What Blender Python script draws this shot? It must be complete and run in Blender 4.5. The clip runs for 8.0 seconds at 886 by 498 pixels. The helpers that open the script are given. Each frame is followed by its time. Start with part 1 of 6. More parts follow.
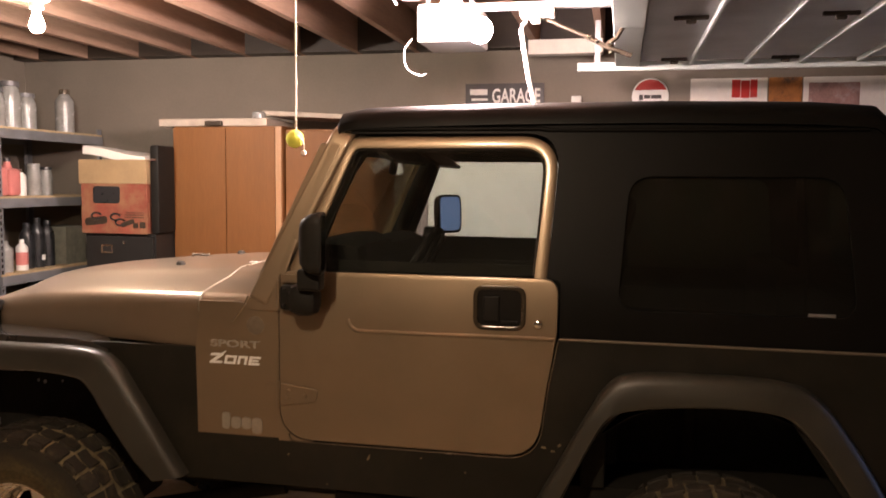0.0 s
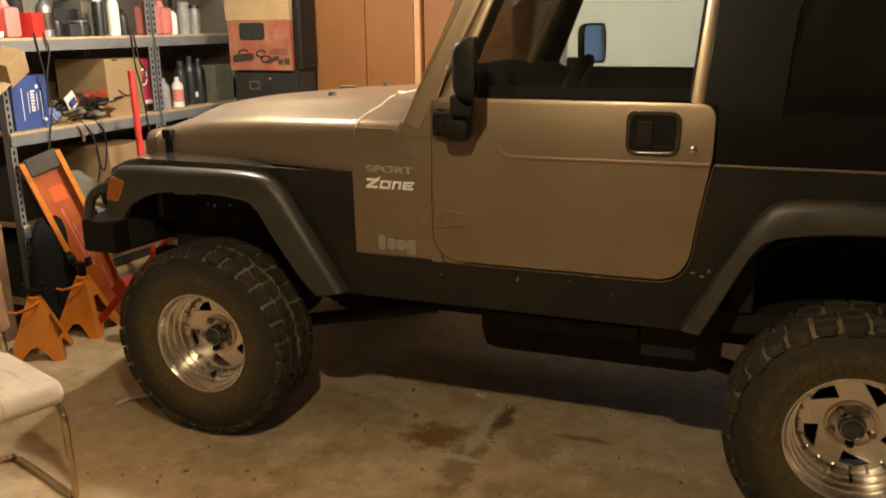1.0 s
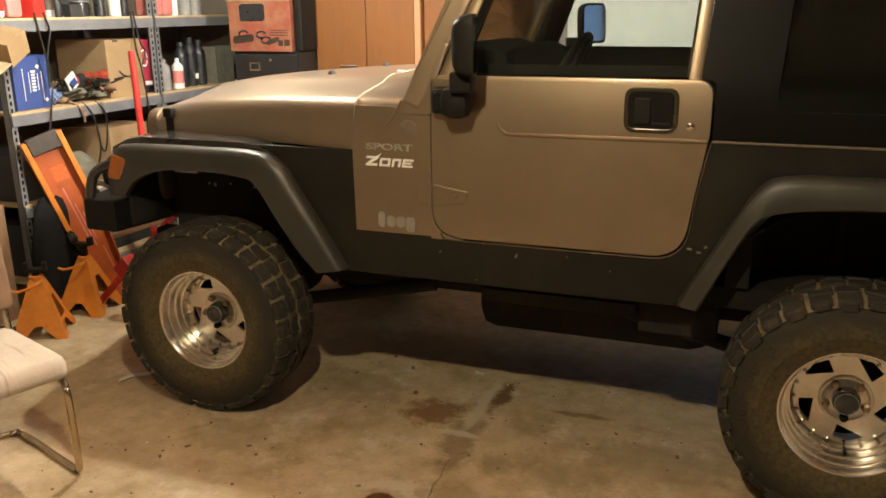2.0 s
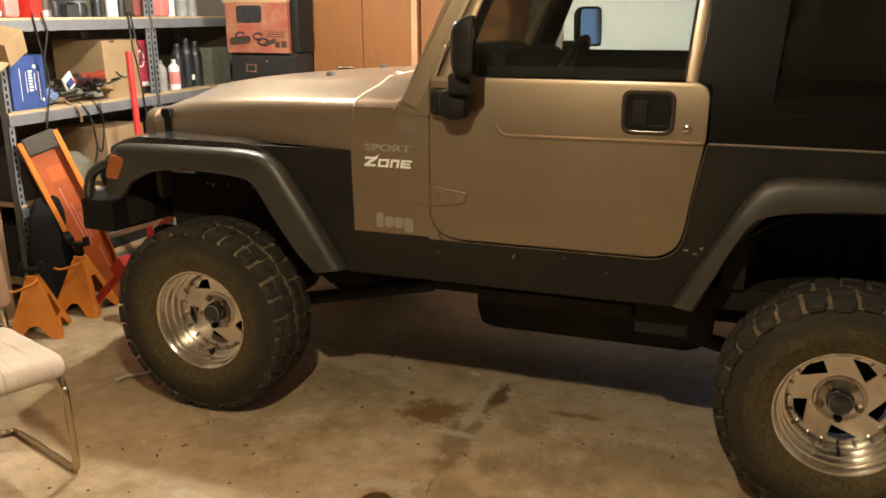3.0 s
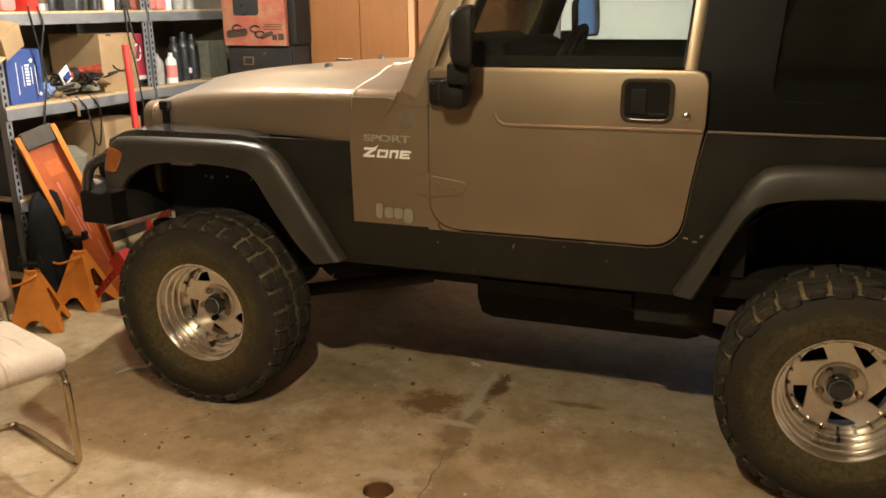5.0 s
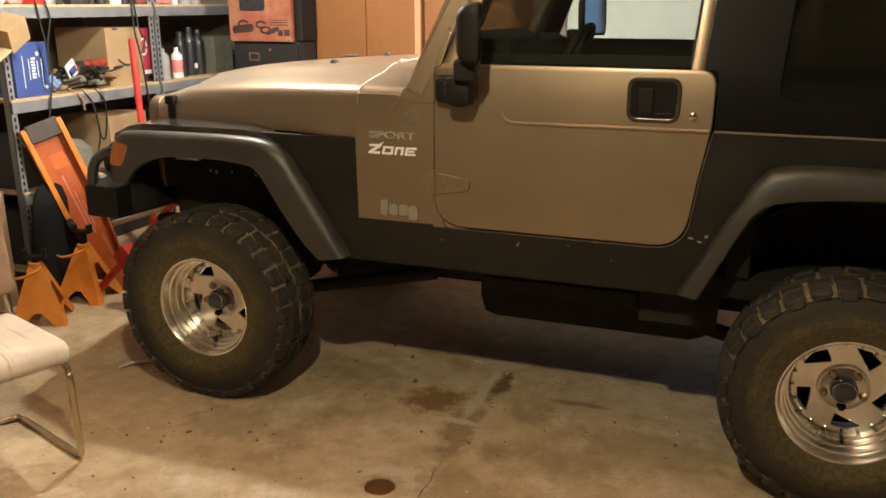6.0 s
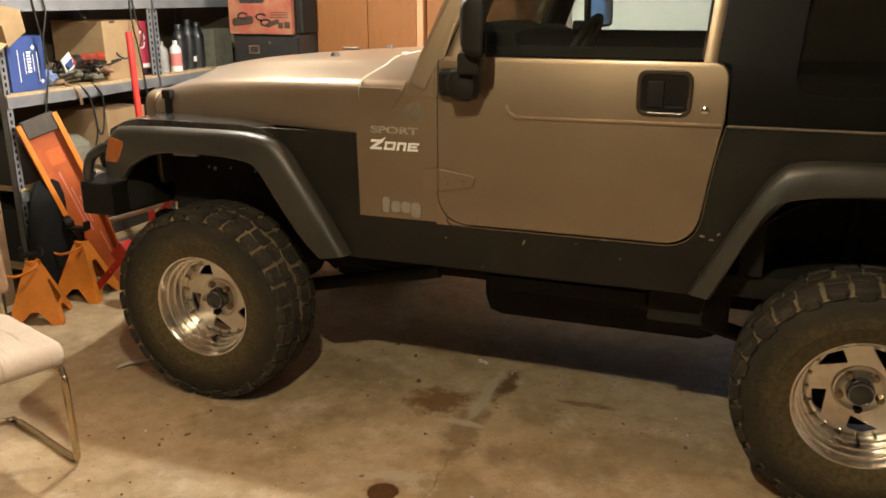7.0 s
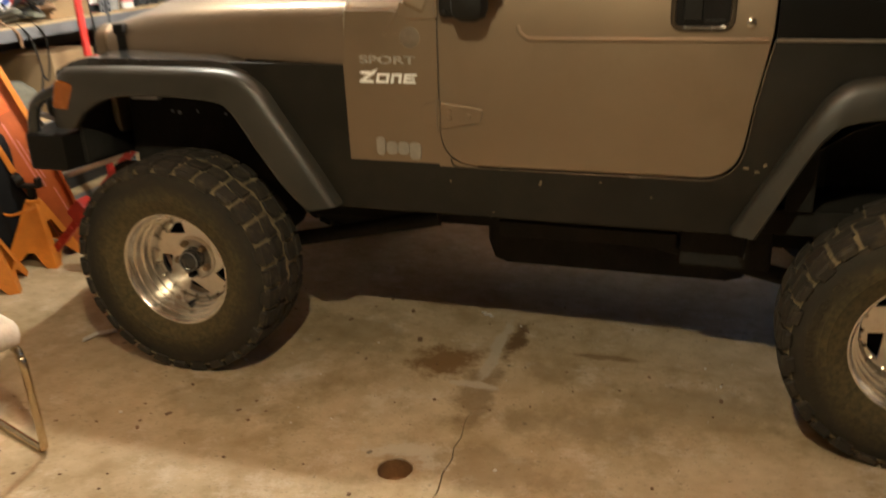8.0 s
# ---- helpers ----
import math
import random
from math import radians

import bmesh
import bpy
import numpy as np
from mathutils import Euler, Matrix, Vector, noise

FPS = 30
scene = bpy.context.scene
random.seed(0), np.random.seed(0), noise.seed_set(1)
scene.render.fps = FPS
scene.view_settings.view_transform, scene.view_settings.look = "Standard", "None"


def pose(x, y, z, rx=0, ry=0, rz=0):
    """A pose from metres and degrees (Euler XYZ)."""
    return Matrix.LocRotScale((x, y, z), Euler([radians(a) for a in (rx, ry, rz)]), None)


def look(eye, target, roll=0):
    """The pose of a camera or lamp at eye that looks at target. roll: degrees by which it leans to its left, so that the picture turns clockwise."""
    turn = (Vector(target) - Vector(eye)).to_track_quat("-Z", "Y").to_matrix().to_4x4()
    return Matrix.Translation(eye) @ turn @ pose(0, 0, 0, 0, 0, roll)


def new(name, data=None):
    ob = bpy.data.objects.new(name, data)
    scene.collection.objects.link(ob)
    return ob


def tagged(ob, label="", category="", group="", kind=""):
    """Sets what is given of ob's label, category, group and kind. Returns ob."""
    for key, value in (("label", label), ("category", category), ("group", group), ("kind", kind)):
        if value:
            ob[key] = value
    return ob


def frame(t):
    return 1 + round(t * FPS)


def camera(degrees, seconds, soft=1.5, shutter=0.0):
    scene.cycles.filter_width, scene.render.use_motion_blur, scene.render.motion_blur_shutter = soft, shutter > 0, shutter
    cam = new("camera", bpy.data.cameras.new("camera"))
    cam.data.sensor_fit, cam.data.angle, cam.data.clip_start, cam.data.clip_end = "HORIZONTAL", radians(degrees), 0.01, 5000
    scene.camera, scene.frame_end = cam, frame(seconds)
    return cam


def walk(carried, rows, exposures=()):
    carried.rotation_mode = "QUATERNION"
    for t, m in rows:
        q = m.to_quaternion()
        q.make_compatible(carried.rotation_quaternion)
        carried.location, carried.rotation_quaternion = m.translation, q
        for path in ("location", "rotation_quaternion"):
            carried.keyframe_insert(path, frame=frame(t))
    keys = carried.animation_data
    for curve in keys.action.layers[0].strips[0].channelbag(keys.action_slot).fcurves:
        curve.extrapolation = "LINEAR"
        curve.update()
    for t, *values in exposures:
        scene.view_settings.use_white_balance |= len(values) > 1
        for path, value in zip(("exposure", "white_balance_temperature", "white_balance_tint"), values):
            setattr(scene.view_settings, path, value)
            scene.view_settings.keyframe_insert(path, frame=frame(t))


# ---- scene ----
cam = camera(56.0, 8.0, soft=1.6, shutter=0.5)
PATH = [
    (0, (2.082, -2.634, 1.678), (1.665, -0.685, 1.52), 0.5),
    (0.3, (2.046, -2.696, 1.693), (1.627, -0.755, 1.454), 1.0),
    (0.5, (2.045, -2.676, 1.655), (1.523, -0.778, 1.3), 1.4),
    (0.6, (2.075, -2.662, 1.628), (1.47, -0.8, 1.221), 0.4),
    (0.7, (2.07, -2.641, 1.623), (1.41, -0.81, 1.164), 0.5),
    (0.9, (2.041, -2.678, 1.624), (1.349, -0.873, 1.114), -0.7),
    (1, (2.013, -2.712, 1.622), (1.331, -0.906, 1.1), -0.6),
    (1.2, (2.028, -2.715, 1.615), (1.334, -0.923, 1.062), -0.6),
    (2.5, (2.027, -2.759, 1.592), (1.358, -0.957, 1.04), -0.4),
    (3, (2.018, -2.764, 1.591), (1.353, -0.959, 1.045), -0.2),
    (3.5, (2.013, -2.766, 1.591), (1.343, -0.964, 1.04), -0.1),
    (4, (2.013, -2.771, 1.589), (1.347, -0.969, 1.033), -0.3),
    (4.5, (2.014, -2.771, 1.584), (1.357, -0.966, 1.025), -0.8),
    (6, (2.007, -2.771, 1.576), (1.342, -0.971, 1.011), -0.0),
    (6.5, (2.006, -2.765, 1.576), (1.341, -0.966, 1.009), -0.1),
    (7, (1.975, -2.696, 1.573), (1.306, -0.904, 0.991), -0.2),
    (7.5, (1.863, -2.626, 1.554), (1.199, -0.846, 0.93), -0.6),
    (7.6, (1.86, -2.605, 1.542), (1.195, -0.824, 0.919), -0.8),
    (8, (1.739, -2.426, 1.491), (1.16, -0.652, 0.772), -1.8),
]
walk(cam, [(t, look(eye, target, roll)) for t, eye, target, roll in PATH],
     exposures=[(0.0, -0.4, 6700, 28), (0.3, -0.75, 7100, 24), (0.5, -0.95, 7500, 20), (0.7, -0.65, 7400, 17), (1.0, -0.2, 6900, 10), (1.6, 0.08, 6600, 9), (2.3, 0.22, 6200, 8), (6.0, 0.22, 6200, 8), (7.0, 0.22, 6150, 8), (8.0, 0.2, 6250, 8)])

# ---- light: dusk outside the open door, bare bulbs inside ----
world = bpy.data.worlds.new("dusk")
scene.world = world
world.use_nodes = True
world.node_tree.nodes["Background"].inputs[0].default_value = (0.22, 0.34, 0.60, 1)
world.node_tree.nodes["Background"].inputs[1].default_value = 2.2
BULB_COLOUR = (1.0, 0.960, 0.79)
NEAR_COLOUR = (1.0, 0.85, 0.555)
OPENER_COLOUR = (1.0, 0.86, 0.76)
BULB_STRENGTH, NEAR_STRENGTH, OPENER_STRENGTH = 2650.0, 2230.0, 1550.0


# ---- materials ----
def nodes_of(name):
    m = bpy.data.materials.new(name)
    m.use_nodes = True
    nt = m.node_tree
    return m, nt, nt.nodes["Principled BSDF"]


def add(nt, kind, **inputs):
    n = nt.nodes.new(kind)
    for k, v in inputs.items():
        n.inputs[k].default_value = v
    return n


def ramp(nt, src, lo, hi, a=(0, 0, 0, 1), b=(1, 1, 1, 1)):
    r = nt.nodes.new("ShaderNodeValToRGB")
    e = r.color_ramp.elements
    e[0].position, e[1].position, e[0].color, e[1].color = lo, hi, a, b
    nt.links.new(src, r.inputs[0])
    return r.outputs[0]


def mixc(nt, fac, a, b, mode="MIX"):
    n = nt.nodes.new("ShaderNodeMix")
    n.data_type, n.blend_type = "RGBA", mode
    for sock, v in ((n.inputs[0], fac), (n.inputs[6], a), (n.inputs[7], b)):
        if isinstance(v, bpy.types.NodeSocket):
            nt.links.new(v, sock)
        else:
            sock.default_value = v
    return n.outputs[2]


def rgb(c, k=1.0):
    return (c[0] * k, c[1] * k, c[2] * k, 1)


def mat(name, col, rough=0.5, metal=0.0, var=0.18, scale=6.0, bump=0.08, fine=120.0, coat=0.0, dirt=None, dirt_at=(0.55, 0.75), stretch=(1, 1, 1), spec=0.5, uneven=1.0, haze=0.06):
    """Colour with broad and fine variation, uneven gloss, fine relief and, where given, patches of dirt."""
    m, nt, p = nodes_of(name)
    tc = nt.nodes.new("ShaderNodeTexCoord")
    mp = add(nt, "ShaderNodeMapping", Scale=stretch)
    nt.links.new(tc.outputs["Object"], mp.inputs[0])
    n1 = add(nt, "ShaderNodeTexNoise", Scale=scale, Detail=5.0, Roughness=0.6)
    n2 = add(nt, "ShaderNodeTexNoise", Scale=fine, Detail=3.0)
    for n in (n1, n2):
        nt.links.new(mp.outputs[0], n.inputs["Vector"])
    c = ramp(nt, n1.outputs[0], 0.3, 0.7, rgb(col, 1 - var), rgb(col, 1 + var))
    c = mixc(nt, var * 0.6, c, ramp(nt, n2.outputs[0], 0.35, 0.65, rgb(col, 0.6), rgb(col, 1.4)))
    if dirt:
        n3 = add(nt, "ShaderNodeTexNoise", Scale=scale * 0.7, Detail=6.0, Roughness=0.7)
        nt.links.new(mp.outputs[0], n3.inputs["Vector"])
        c = mixc(nt, ramp(nt, n3.outputs[0], *dirt_at), c, rgb(dirt))
    nt.links.new(c, p.inputs["Base Color"])
    r = ramp(nt, n1.outputs[0], 0.25, 0.75, (max(rough - 0.08 * uneven, 0.02),) * 3 + (1,), (min(rough + 0.1 * uneven, 1),) * 3 + (1,))
    nt.links.new(r, p.inputs["Roughness"])
    p.inputs["Metallic"].default_value = metal
    p.inputs["Specular IOR Level"].default_value = spec
    p.inputs["Coat Weight"].default_value = coat
    p.inputs["Coat Roughness"].default_value = haze
    if bump:
        b = add(nt, "ShaderNodeBump", Strength=bump, Distance=0.004)
        nt.links.new(n2.outputs[0], b.inputs["Height"])
        nt.links.new(b.outputs[0], p.inputs["Normal"])
    return m


def glass(name, tint=(1, 1, 1), rough=0.0, film=0.0):
    """Clear or tinted pane; film is the share of a dull dark diffuse layer in it."""
    m, nt, p = nodes_of(name)
    nt.nodes.remove(p)
    out = nt.nodes["Material Output"]
    tr = add(nt, "ShaderNodeBsdfTransparent", Color=rgb(tint))
    gl = add(nt, "ShaderNodeBsdfGlossy", Color=(1, 1, 1, 1), Roughness=0.02 + rough)
    fr = add(nt, "ShaderNodeFresnel", IOR=1.45)
    mx = nt.nodes.new("ShaderNodeMixShader")
    for a, b in ((fr.outputs[0], mx.inputs[0]), (tr.outputs[0], mx.inputs[1]), (gl.outputs[0], mx.inputs[2]), (mx.outputs[0], out.inputs[0])):
        nt.links.new(a, b)
    if film:
        dull = add(nt, "ShaderNodeBsdfDiffuse", Color=(0.05, 0.047, 0.04, 1))
        coat = add(nt, "ShaderNodeMixShader", Fac=film)
        nt.links.new(mx.outputs[0], coat.inputs[1])
        nt.links.new(dull.outputs[0], coat.inputs[2])
        nt.links.new(coat.outputs[0], out.inputs[0])
    return m


def glow(name, col, strength):
    m, nt, p = nodes_of(name)
    p.inputs["Base Color"].default_value = (0.9, 0.9, 0.9, 1)
    p.inputs["Emission Color"].default_value = rgb(col)
    p.inputs["Emission Strength"].default_value = strength
    return m


def wood(name, col, dark, scale=3.0, rough=0.45, along="Z"):
    m, nt, p = nodes_of(name)
    tc = nt.nodes.new("ShaderNodeTexCoord")
    st = {"Z": (9, 9, 0.7), "Y": (9, 0.7, 9), "X": (0.7, 9, 9)}[along]
    mp = add(nt, "ShaderNodeMapping", Scale=st)
    nt.links.new(tc.outputs["Object"], mp.inputs[0])
    n1 = add(nt, "ShaderNodeTexNoise", Scale=scale, Detail=8.0, Roughness=0.65, Distortion=0.6)
    n2 = add(nt, "ShaderNodeTexNoise", Scale=scale * 9, Detail=4.0)
    n3 = add(nt, "ShaderNodeTexNoise", Scale=1.3, Detail=3.0)
    for n, s in ((n1, mp), (n2, mp)):
        nt.links.new(s.outputs[0], n.inputs["Vector"])
    nt.links.new(tc.outputs["Object"], n3.inputs["Vector"])
    c = ramp(nt, n1.outputs[0], 0.35, 0.68, rgb(dark), rgb(col))
    c = mixc(nt, 0.25, c, ramp(nt, n2.outputs[0], 0.4, 0.6, rgb(dark, 0.8), rgb(col, 1.1)))
    c = mixc(nt, 0.35, c, ramp(nt, n3.outputs[0], 0.3, 0.7, rgb(col, 0.65), rgb(col, 1.15)), "MIX")
    nt.links.new(c, p.inputs["Base Color"])
    p.inputs["Roughness"].default_value = rough
    b = add(nt, "ShaderNodeBump", Strength=0.15, Distance=0.003)
    nt.links.new(n2.outputs[0], b.inputs["Height"])
    nt.links.new(b.outputs[0], p.inputs["Normal"])
    return m


def concrete():
    """Old slab: mottled, with oil and rust stains at their places and fine specks."""
    m, nt, p = nodes_of("concrete_slab")
    tc = nt.nodes.new("ShaderNodeTexCoord")
    co = tc.outputs["Object"]
    def noise_at(scale, detail=6.0, rough=0.6):
        n = add(nt, "ShaderNodeTexNoise", Scale=scale, Detail=detail, Roughness=rough)
        nt.links.new(co, n.inputs["Vector"])
        return n.outputs[0]
    c = ramp(nt, noise_at(1.6), 0.3, 0.7, (0.43, 0.315, 0.175, 1), (0.64, 0.505, 0.335, 1))
    c = mixc(nt, 0.35, c, ramp(nt, noise_at(9.0), 0.35, 0.65, (0.32, 0.215, 0.095, 1), (0.67, 0.535, 0.36, 1)))
    c = mixc(nt, ramp(nt, noise_at(2.6, 8.0, 0.72), 0.52, 0.72, (0, 0, 0, 1), (0.75, 0.75, 0.75, 1)), c, (0.27, 0.185, 0.075, 1))
    c = mixc(nt, ramp(nt, noise_at(13.0, 8.0, 0.75), 0.52, 0.70, (0, 0, 0, 1), (0.45, 0.45, 0.45, 1)), c, (0.26, 0.19, 0.085, 1))
    c = mixc(nt, ramp(nt, noise_at(3.7, 8.0, 0.75), 0.54, 0.68), c, (0.68, 0.575, 0.445, 1))
    warp = add(nt, "ShaderNodeTexNoise", Scale=7.0, Detail=9.0, Roughness=0.72)
    nt.links.new(co, warp.inputs["Vector"])
    for x, y, sx, sy, depth, tint in (
            (0.89, 0.165, 0.135, 0.155, 0.9, (0.205, 0.105, 0.030, 1)), (1.06, -0.03, 0.080, 0.30, 0.65, (0.21, 0.14, 0.065, 1)),
            (1.43, 0.327, 0.13, 0.026, 0.7, (0.20, 0.115, 0.042, 1)), (1.30, 0.18, 0.12, 0.10, 0.4, (0.24, 0.16, 0.07, 1)),
            (0.25, -0.30, 0.30, 0.16, 0.35, (0.20, 0.15, 0.07, 1)), (1.75, 0.05, 0.35, 0.16, 0.35, (0.22, 0.17, 0.085, 1)),
            (1.25, -0.45, 0.25, 0.12, 0.35, (0.22, 0.155, 0.08, 1)), (0.45, 0.30, 0.30, 0.22, 0.4, (0.21, 0.16, 0.075, 1)), (1.45, -0.15, 0.30, 0.12, 0.4, (0.23, 0.17, 0.09, 1)),
            (1.03, 0.02, 0.120, 0.028, 0.85, (0.58, 0.51, 0.41, 1)), (0.950, -0.43, 0.16, 0.070, 0.75, (0.60, 0.53, 0.42, 1)), (1.052, 0.28, 0.026, 0.38, 0.8, (0.56, 0.49, 0.39, 1)),
            (1.105, 0.385, 0.046, 0.165, 0.95, (0.140, 0.075, 0.025, 1)), (0.942, -0.508, 0.085, 0.075, 0.6, (0.36, 0.21, 0.085, 1))):
        mp = nt.nodes.new("ShaderNodeVectorMath")
        mp.operation = "MULTIPLY_ADD"
        mp.inputs[1].default_value = (1 / sx, 1 / sy, 0)
        mp.inputs[2].default_value = (-x / sx - 1.6, -y / sy - 1.6, 0)
        nt.links.new(co, mp.inputs[0])
        ad = nt.nodes.new("ShaderNodeVectorMath")
        ad.operation = "MULTIPLY_ADD"
        ad.inputs[1].default_value = (3.2, 3.2, 0)
        nt.links.new(warp.outputs["Color"], ad.inputs[0])
        nt.links.new(mp.outputs[0], ad.inputs[2])
        ln = nt.nodes.new("ShaderNodeVectorMath")
        ln.operation = "LENGTH"
        nt.links.new(ad.outputs[0], ln.inputs[0])
        f = ramp(nt, ln.outputs["Value"], 0.55, 1.25, (depth,) * 3 + (1,), (0, 0, 0, 1))
        c = mixc(nt, f, c, tint)
    for sc, lo, hi, depth in ((5.0, 0.03, 0.06, 0.7), (17.0, 0.05, 0.11, 0.4), (44.0, 0.09, 0.2, 0.25)):
        vor = add(nt, "ShaderNodeTexVoronoi", Scale=sc, Randomness=1.0)
        ad = nt.nodes.new("ShaderNodeVectorMath")
        ad.operation = "MULTIPLY_ADD"
        ad.inputs[1].default_value = (0.05, 0.05, 0)
        nt.links.new(warp.outputs["Color"], ad.inputs[0])
        nt.links.new(co, ad.inputs[2])
        nt.links.new(ad.outputs[0], vor.inputs["Vector"])
        c = mixc(nt, ramp(nt, vor.outputs["Distance"], lo, hi, (depth,) * 3 + (1,), (0, 0, 0, 1)), c, (0.08, 0.06, 0.035, 1))
    nt.links.new(c, p.inputs["Base Color"])
    nt.links.new(ramp(nt, noise_at(3.0), 0.3, 0.7, (0.5,) * 3 + (1,), (0.8,) * 3 + (1,)), p.inputs["Roughness"])
    b = add(nt, "ShaderNodeBump", Strength=0.25, Distance=0.004)
    nt.links.new(noise_at(60.0), b.inputs["Height"])
    nt.links.new(b.outputs[0], p.inputs["Normal"])
    return m


M = {}
M["gold"] = mat("gold_paint", (0.272, 0.200, 0.129), 0.43, 0.74, 0.09, 2.4, 0.012, 500.0, coat=0.85, dirt=(0.232, 0.165, 0.100), dirt_at=(0.48, 0.85), uneven=0.3, haze=0.19)
for n in [n for n in M["gold"].node_tree.nodes if n.type == "BSDF_PRINCIPLED"]:
    n.inputs["Sheen Weight"].default_value = 0.12
    n.inputs["Sheen Roughness"].default_value = 0.45
    n.inputs["Sheen Tint"].default_value = (0.95, 0.90, 0.82, 1)
M["black_paint"] = mat("black_liner_paint", (0.0130, 0.0118, 0.0088), 0.42, 0.0, 0.3, 5.0, 0.12, 420.0, dirt=(0.026, 0.022, 0.014), dirt_at=(0.5, 0.85), spec=0.24)
M["hardtop"] = mat("black_textured_shell", (0.0046, 0.0040, 0.0033), 0.48, 0.0, 0.2, 5.0, 0.04, 500.0, spec=0.10, uneven=0.3)
M["flare"] = mat("grey_black_plastic", (0.036, 0.0335, 0.026), 0.40, 0.0, 0.25, 7.0, 0.10, 400.0, dirt=(0.046, 0.041, 0.031), dirt_at=(0.5, 0.85), spec=0.52)
M["trim_black"] = mat("black_plastic", (0.011, 0.0098, 0.0082), 0.5, 0.0, 0.2, 9.0, 0.06, spec=0.18)
M["bezel"] = mat("dark_brassy_trim", (0.055, 0.042, 0.028), 0.22, 0.3, 0.08, 20.0, 0.0)
M["trim_gloss"] = mat("gloss_black_trim", (0.03, 0.028, 0.025), 0.18, 0.0, 0.15, 20.0, 0.0, coat=0.6)
M["under"] = mat("underbody_black", (0.022, 0.0205, 0.018), 0.85, 0.0, 0.4, 9.0, 0.3, 90.0, spec=0.2)
M["rubber"] = mat("dusty_rubber", (0.024, 0.0195, 0.0130), 0.74, 0.0, 0.35, 26.0, 0.25, 90.0, dirt=(0.085, 0.064, 0.036), dirt_at=(0.52, 0.80))
M["rubber_dust"] = mat("dust_caked_rubber", (0.023, 0.0178, 0.0100), 0.80, 0.0, 0.4, 9.0, 0.3, 120.0, dirt=(0.088, 0.062, 0.026), dirt_at=(0.42, 0.78))
def sidewall():
    """Black rubber, dust dried in a ragged ring round the bead."""
    m, nt, p = nodes_of("dusty_sidewall")
    tc = nt.nodes.new("ShaderNodeTexCoord")
    flat = nt.nodes.new("ShaderNodeVectorMath")
    flat.operation = "MULTIPLY"
    flat.inputs[1].default_value = (1, 0, 1)
    nt.links.new(tc.outputs["Object"], flat.inputs[0])
    ln = nt.nodes.new("ShaderNodeVectorMath")
    ln.operation = "LENGTH"
    nt.links.new(flat.outputs[0], ln.inputs[0])
    n1 = add(nt, "ShaderNodeTexNoise", Scale=9.0, Detail=7.0, Roughness=0.7)
    n2 = add(nt, "ShaderNodeTexNoise", Scale=70.0, Detail=4.0)
    for n in (n1, n2):
        nt.links.new(tc.outputs["Object"], n.inputs["Vector"])
    far = nt.nodes.new("ShaderNodeMath")
    far.operation = "MULTIPLY_ADD"
    far.inputs[1].default_value = 0.16
    nt.links.new(n1.outputs[0], far.inputs[0])
    nt.links.new(ln.outputs["Value"], far.inputs[2])
    c = ramp(nt, n1.outputs[0], 0.35, 0.7, (0.015, 0.0130, 0.0088, 1), (0.036, 0.029, 0.016, 1))
    f = ramp(nt, far.outputs[0], 0.320, 0.405, (0.85, 0.85, 0.85, 1), (0, 0, 0, 1))
    c = mixc(nt, f, c, ramp(nt, n2.outputs[0], 0.35, 0.65, (0.062, 0.047, 0.016, 1), (0.125, 0.095, 0.036, 1)))
    nt.links.new(c, p.inputs["Base Color"])
    p.inputs["Roughness"].default_value = 0.78
    b = add(nt, "ShaderNodeBump", Strength=0.3, Distance=0.003)
    nt.links.new(n2.outputs[0], b.inputs["Height"])
    nt.links.new(b.outputs[0], p.inputs["Normal"])
    return m


M["sidewall"] = sidewall()
M["groove_dust"] = mat("packed_groove_dust", (0.185, 0.148, 0.084), 0.9, 0.0, 0.5, 22.0, 0.3, 160.0, dirt=(0.070, 0.056, 0.032), dirt_at=(0.50, 0.75))
M["dust"] = mat("packed_dust", (0.215, 0.170, 0.102), 0.9, 0.0, 0.4, 30.0, 0.3, 160.0)
M["alloy"] = mat("brushed_alloy", (0.84, 0.80, 0.74), 0.26, 1.0, 0.04, 9.0, 0.01, 400.0, dirt=(0.60, 0.52, 0.40), dirt_at=(0.55, 0.95), uneven=0.3)
M["alloy_face"] = mat("dusty_machined_alloy", (0.80, 0.75, 0.68), 0.31, 1.0, 0.06, 14.0, 0.03, 300.0, dirt=(0.50, 0.41, 0.28), dirt_at=(0.52, 0.90), uneven=0.5)
M["tarnished"] = mat("tarnished_nut", (0.30, 0.22, 0.14), 0.35, 0.8, 0.2, 60.0, 0.0)
for n in [n for n in M["alloy"].node_tree.nodes if n.type == "BSDF_PRINCIPLED"]:
    n.inputs["Anisotropic"].default_value = 0.7
    n.inputs["Anisotropic Rotation"].default_value = 0.25
    tan = M["alloy"].node_tree.nodes.new("ShaderNodeTangent")
    tan.direction_type, tan.axis = "RADIAL", "Y"
    M["alloy"].node_tree.links.new(tan.outputs[0], n.inputs["Tangent"])
# Near-black that also stands in for the shade in slots and gaps.
M["dark_slot"] = mat("slot_black", (0.011, 0.010, 0.009), 0.8, 0.0, 0.3, spec=0.08)
M["belt"] = mat("pale_edge_glint", (0.16, 0.135, 0.10), 0.35, 0.2, 0.15, 30.0, 0.0)
M["lip"] = mat("bright_gloss_edge", (0.10, 0.08, 0.055), 0.22, 0.3, 0.2, 30.0, 0.0)
M["chrome"] = mat("worn_chrome", (0.62, 0.58, 0.52), 0.16, 1.0, 0.1, 15.0, 0.03)
M["steel"] = mat("grey_steel", (0.30, 0.30, 0.31), 0.42, 0.7, 0.2, 15.0, 0.08)
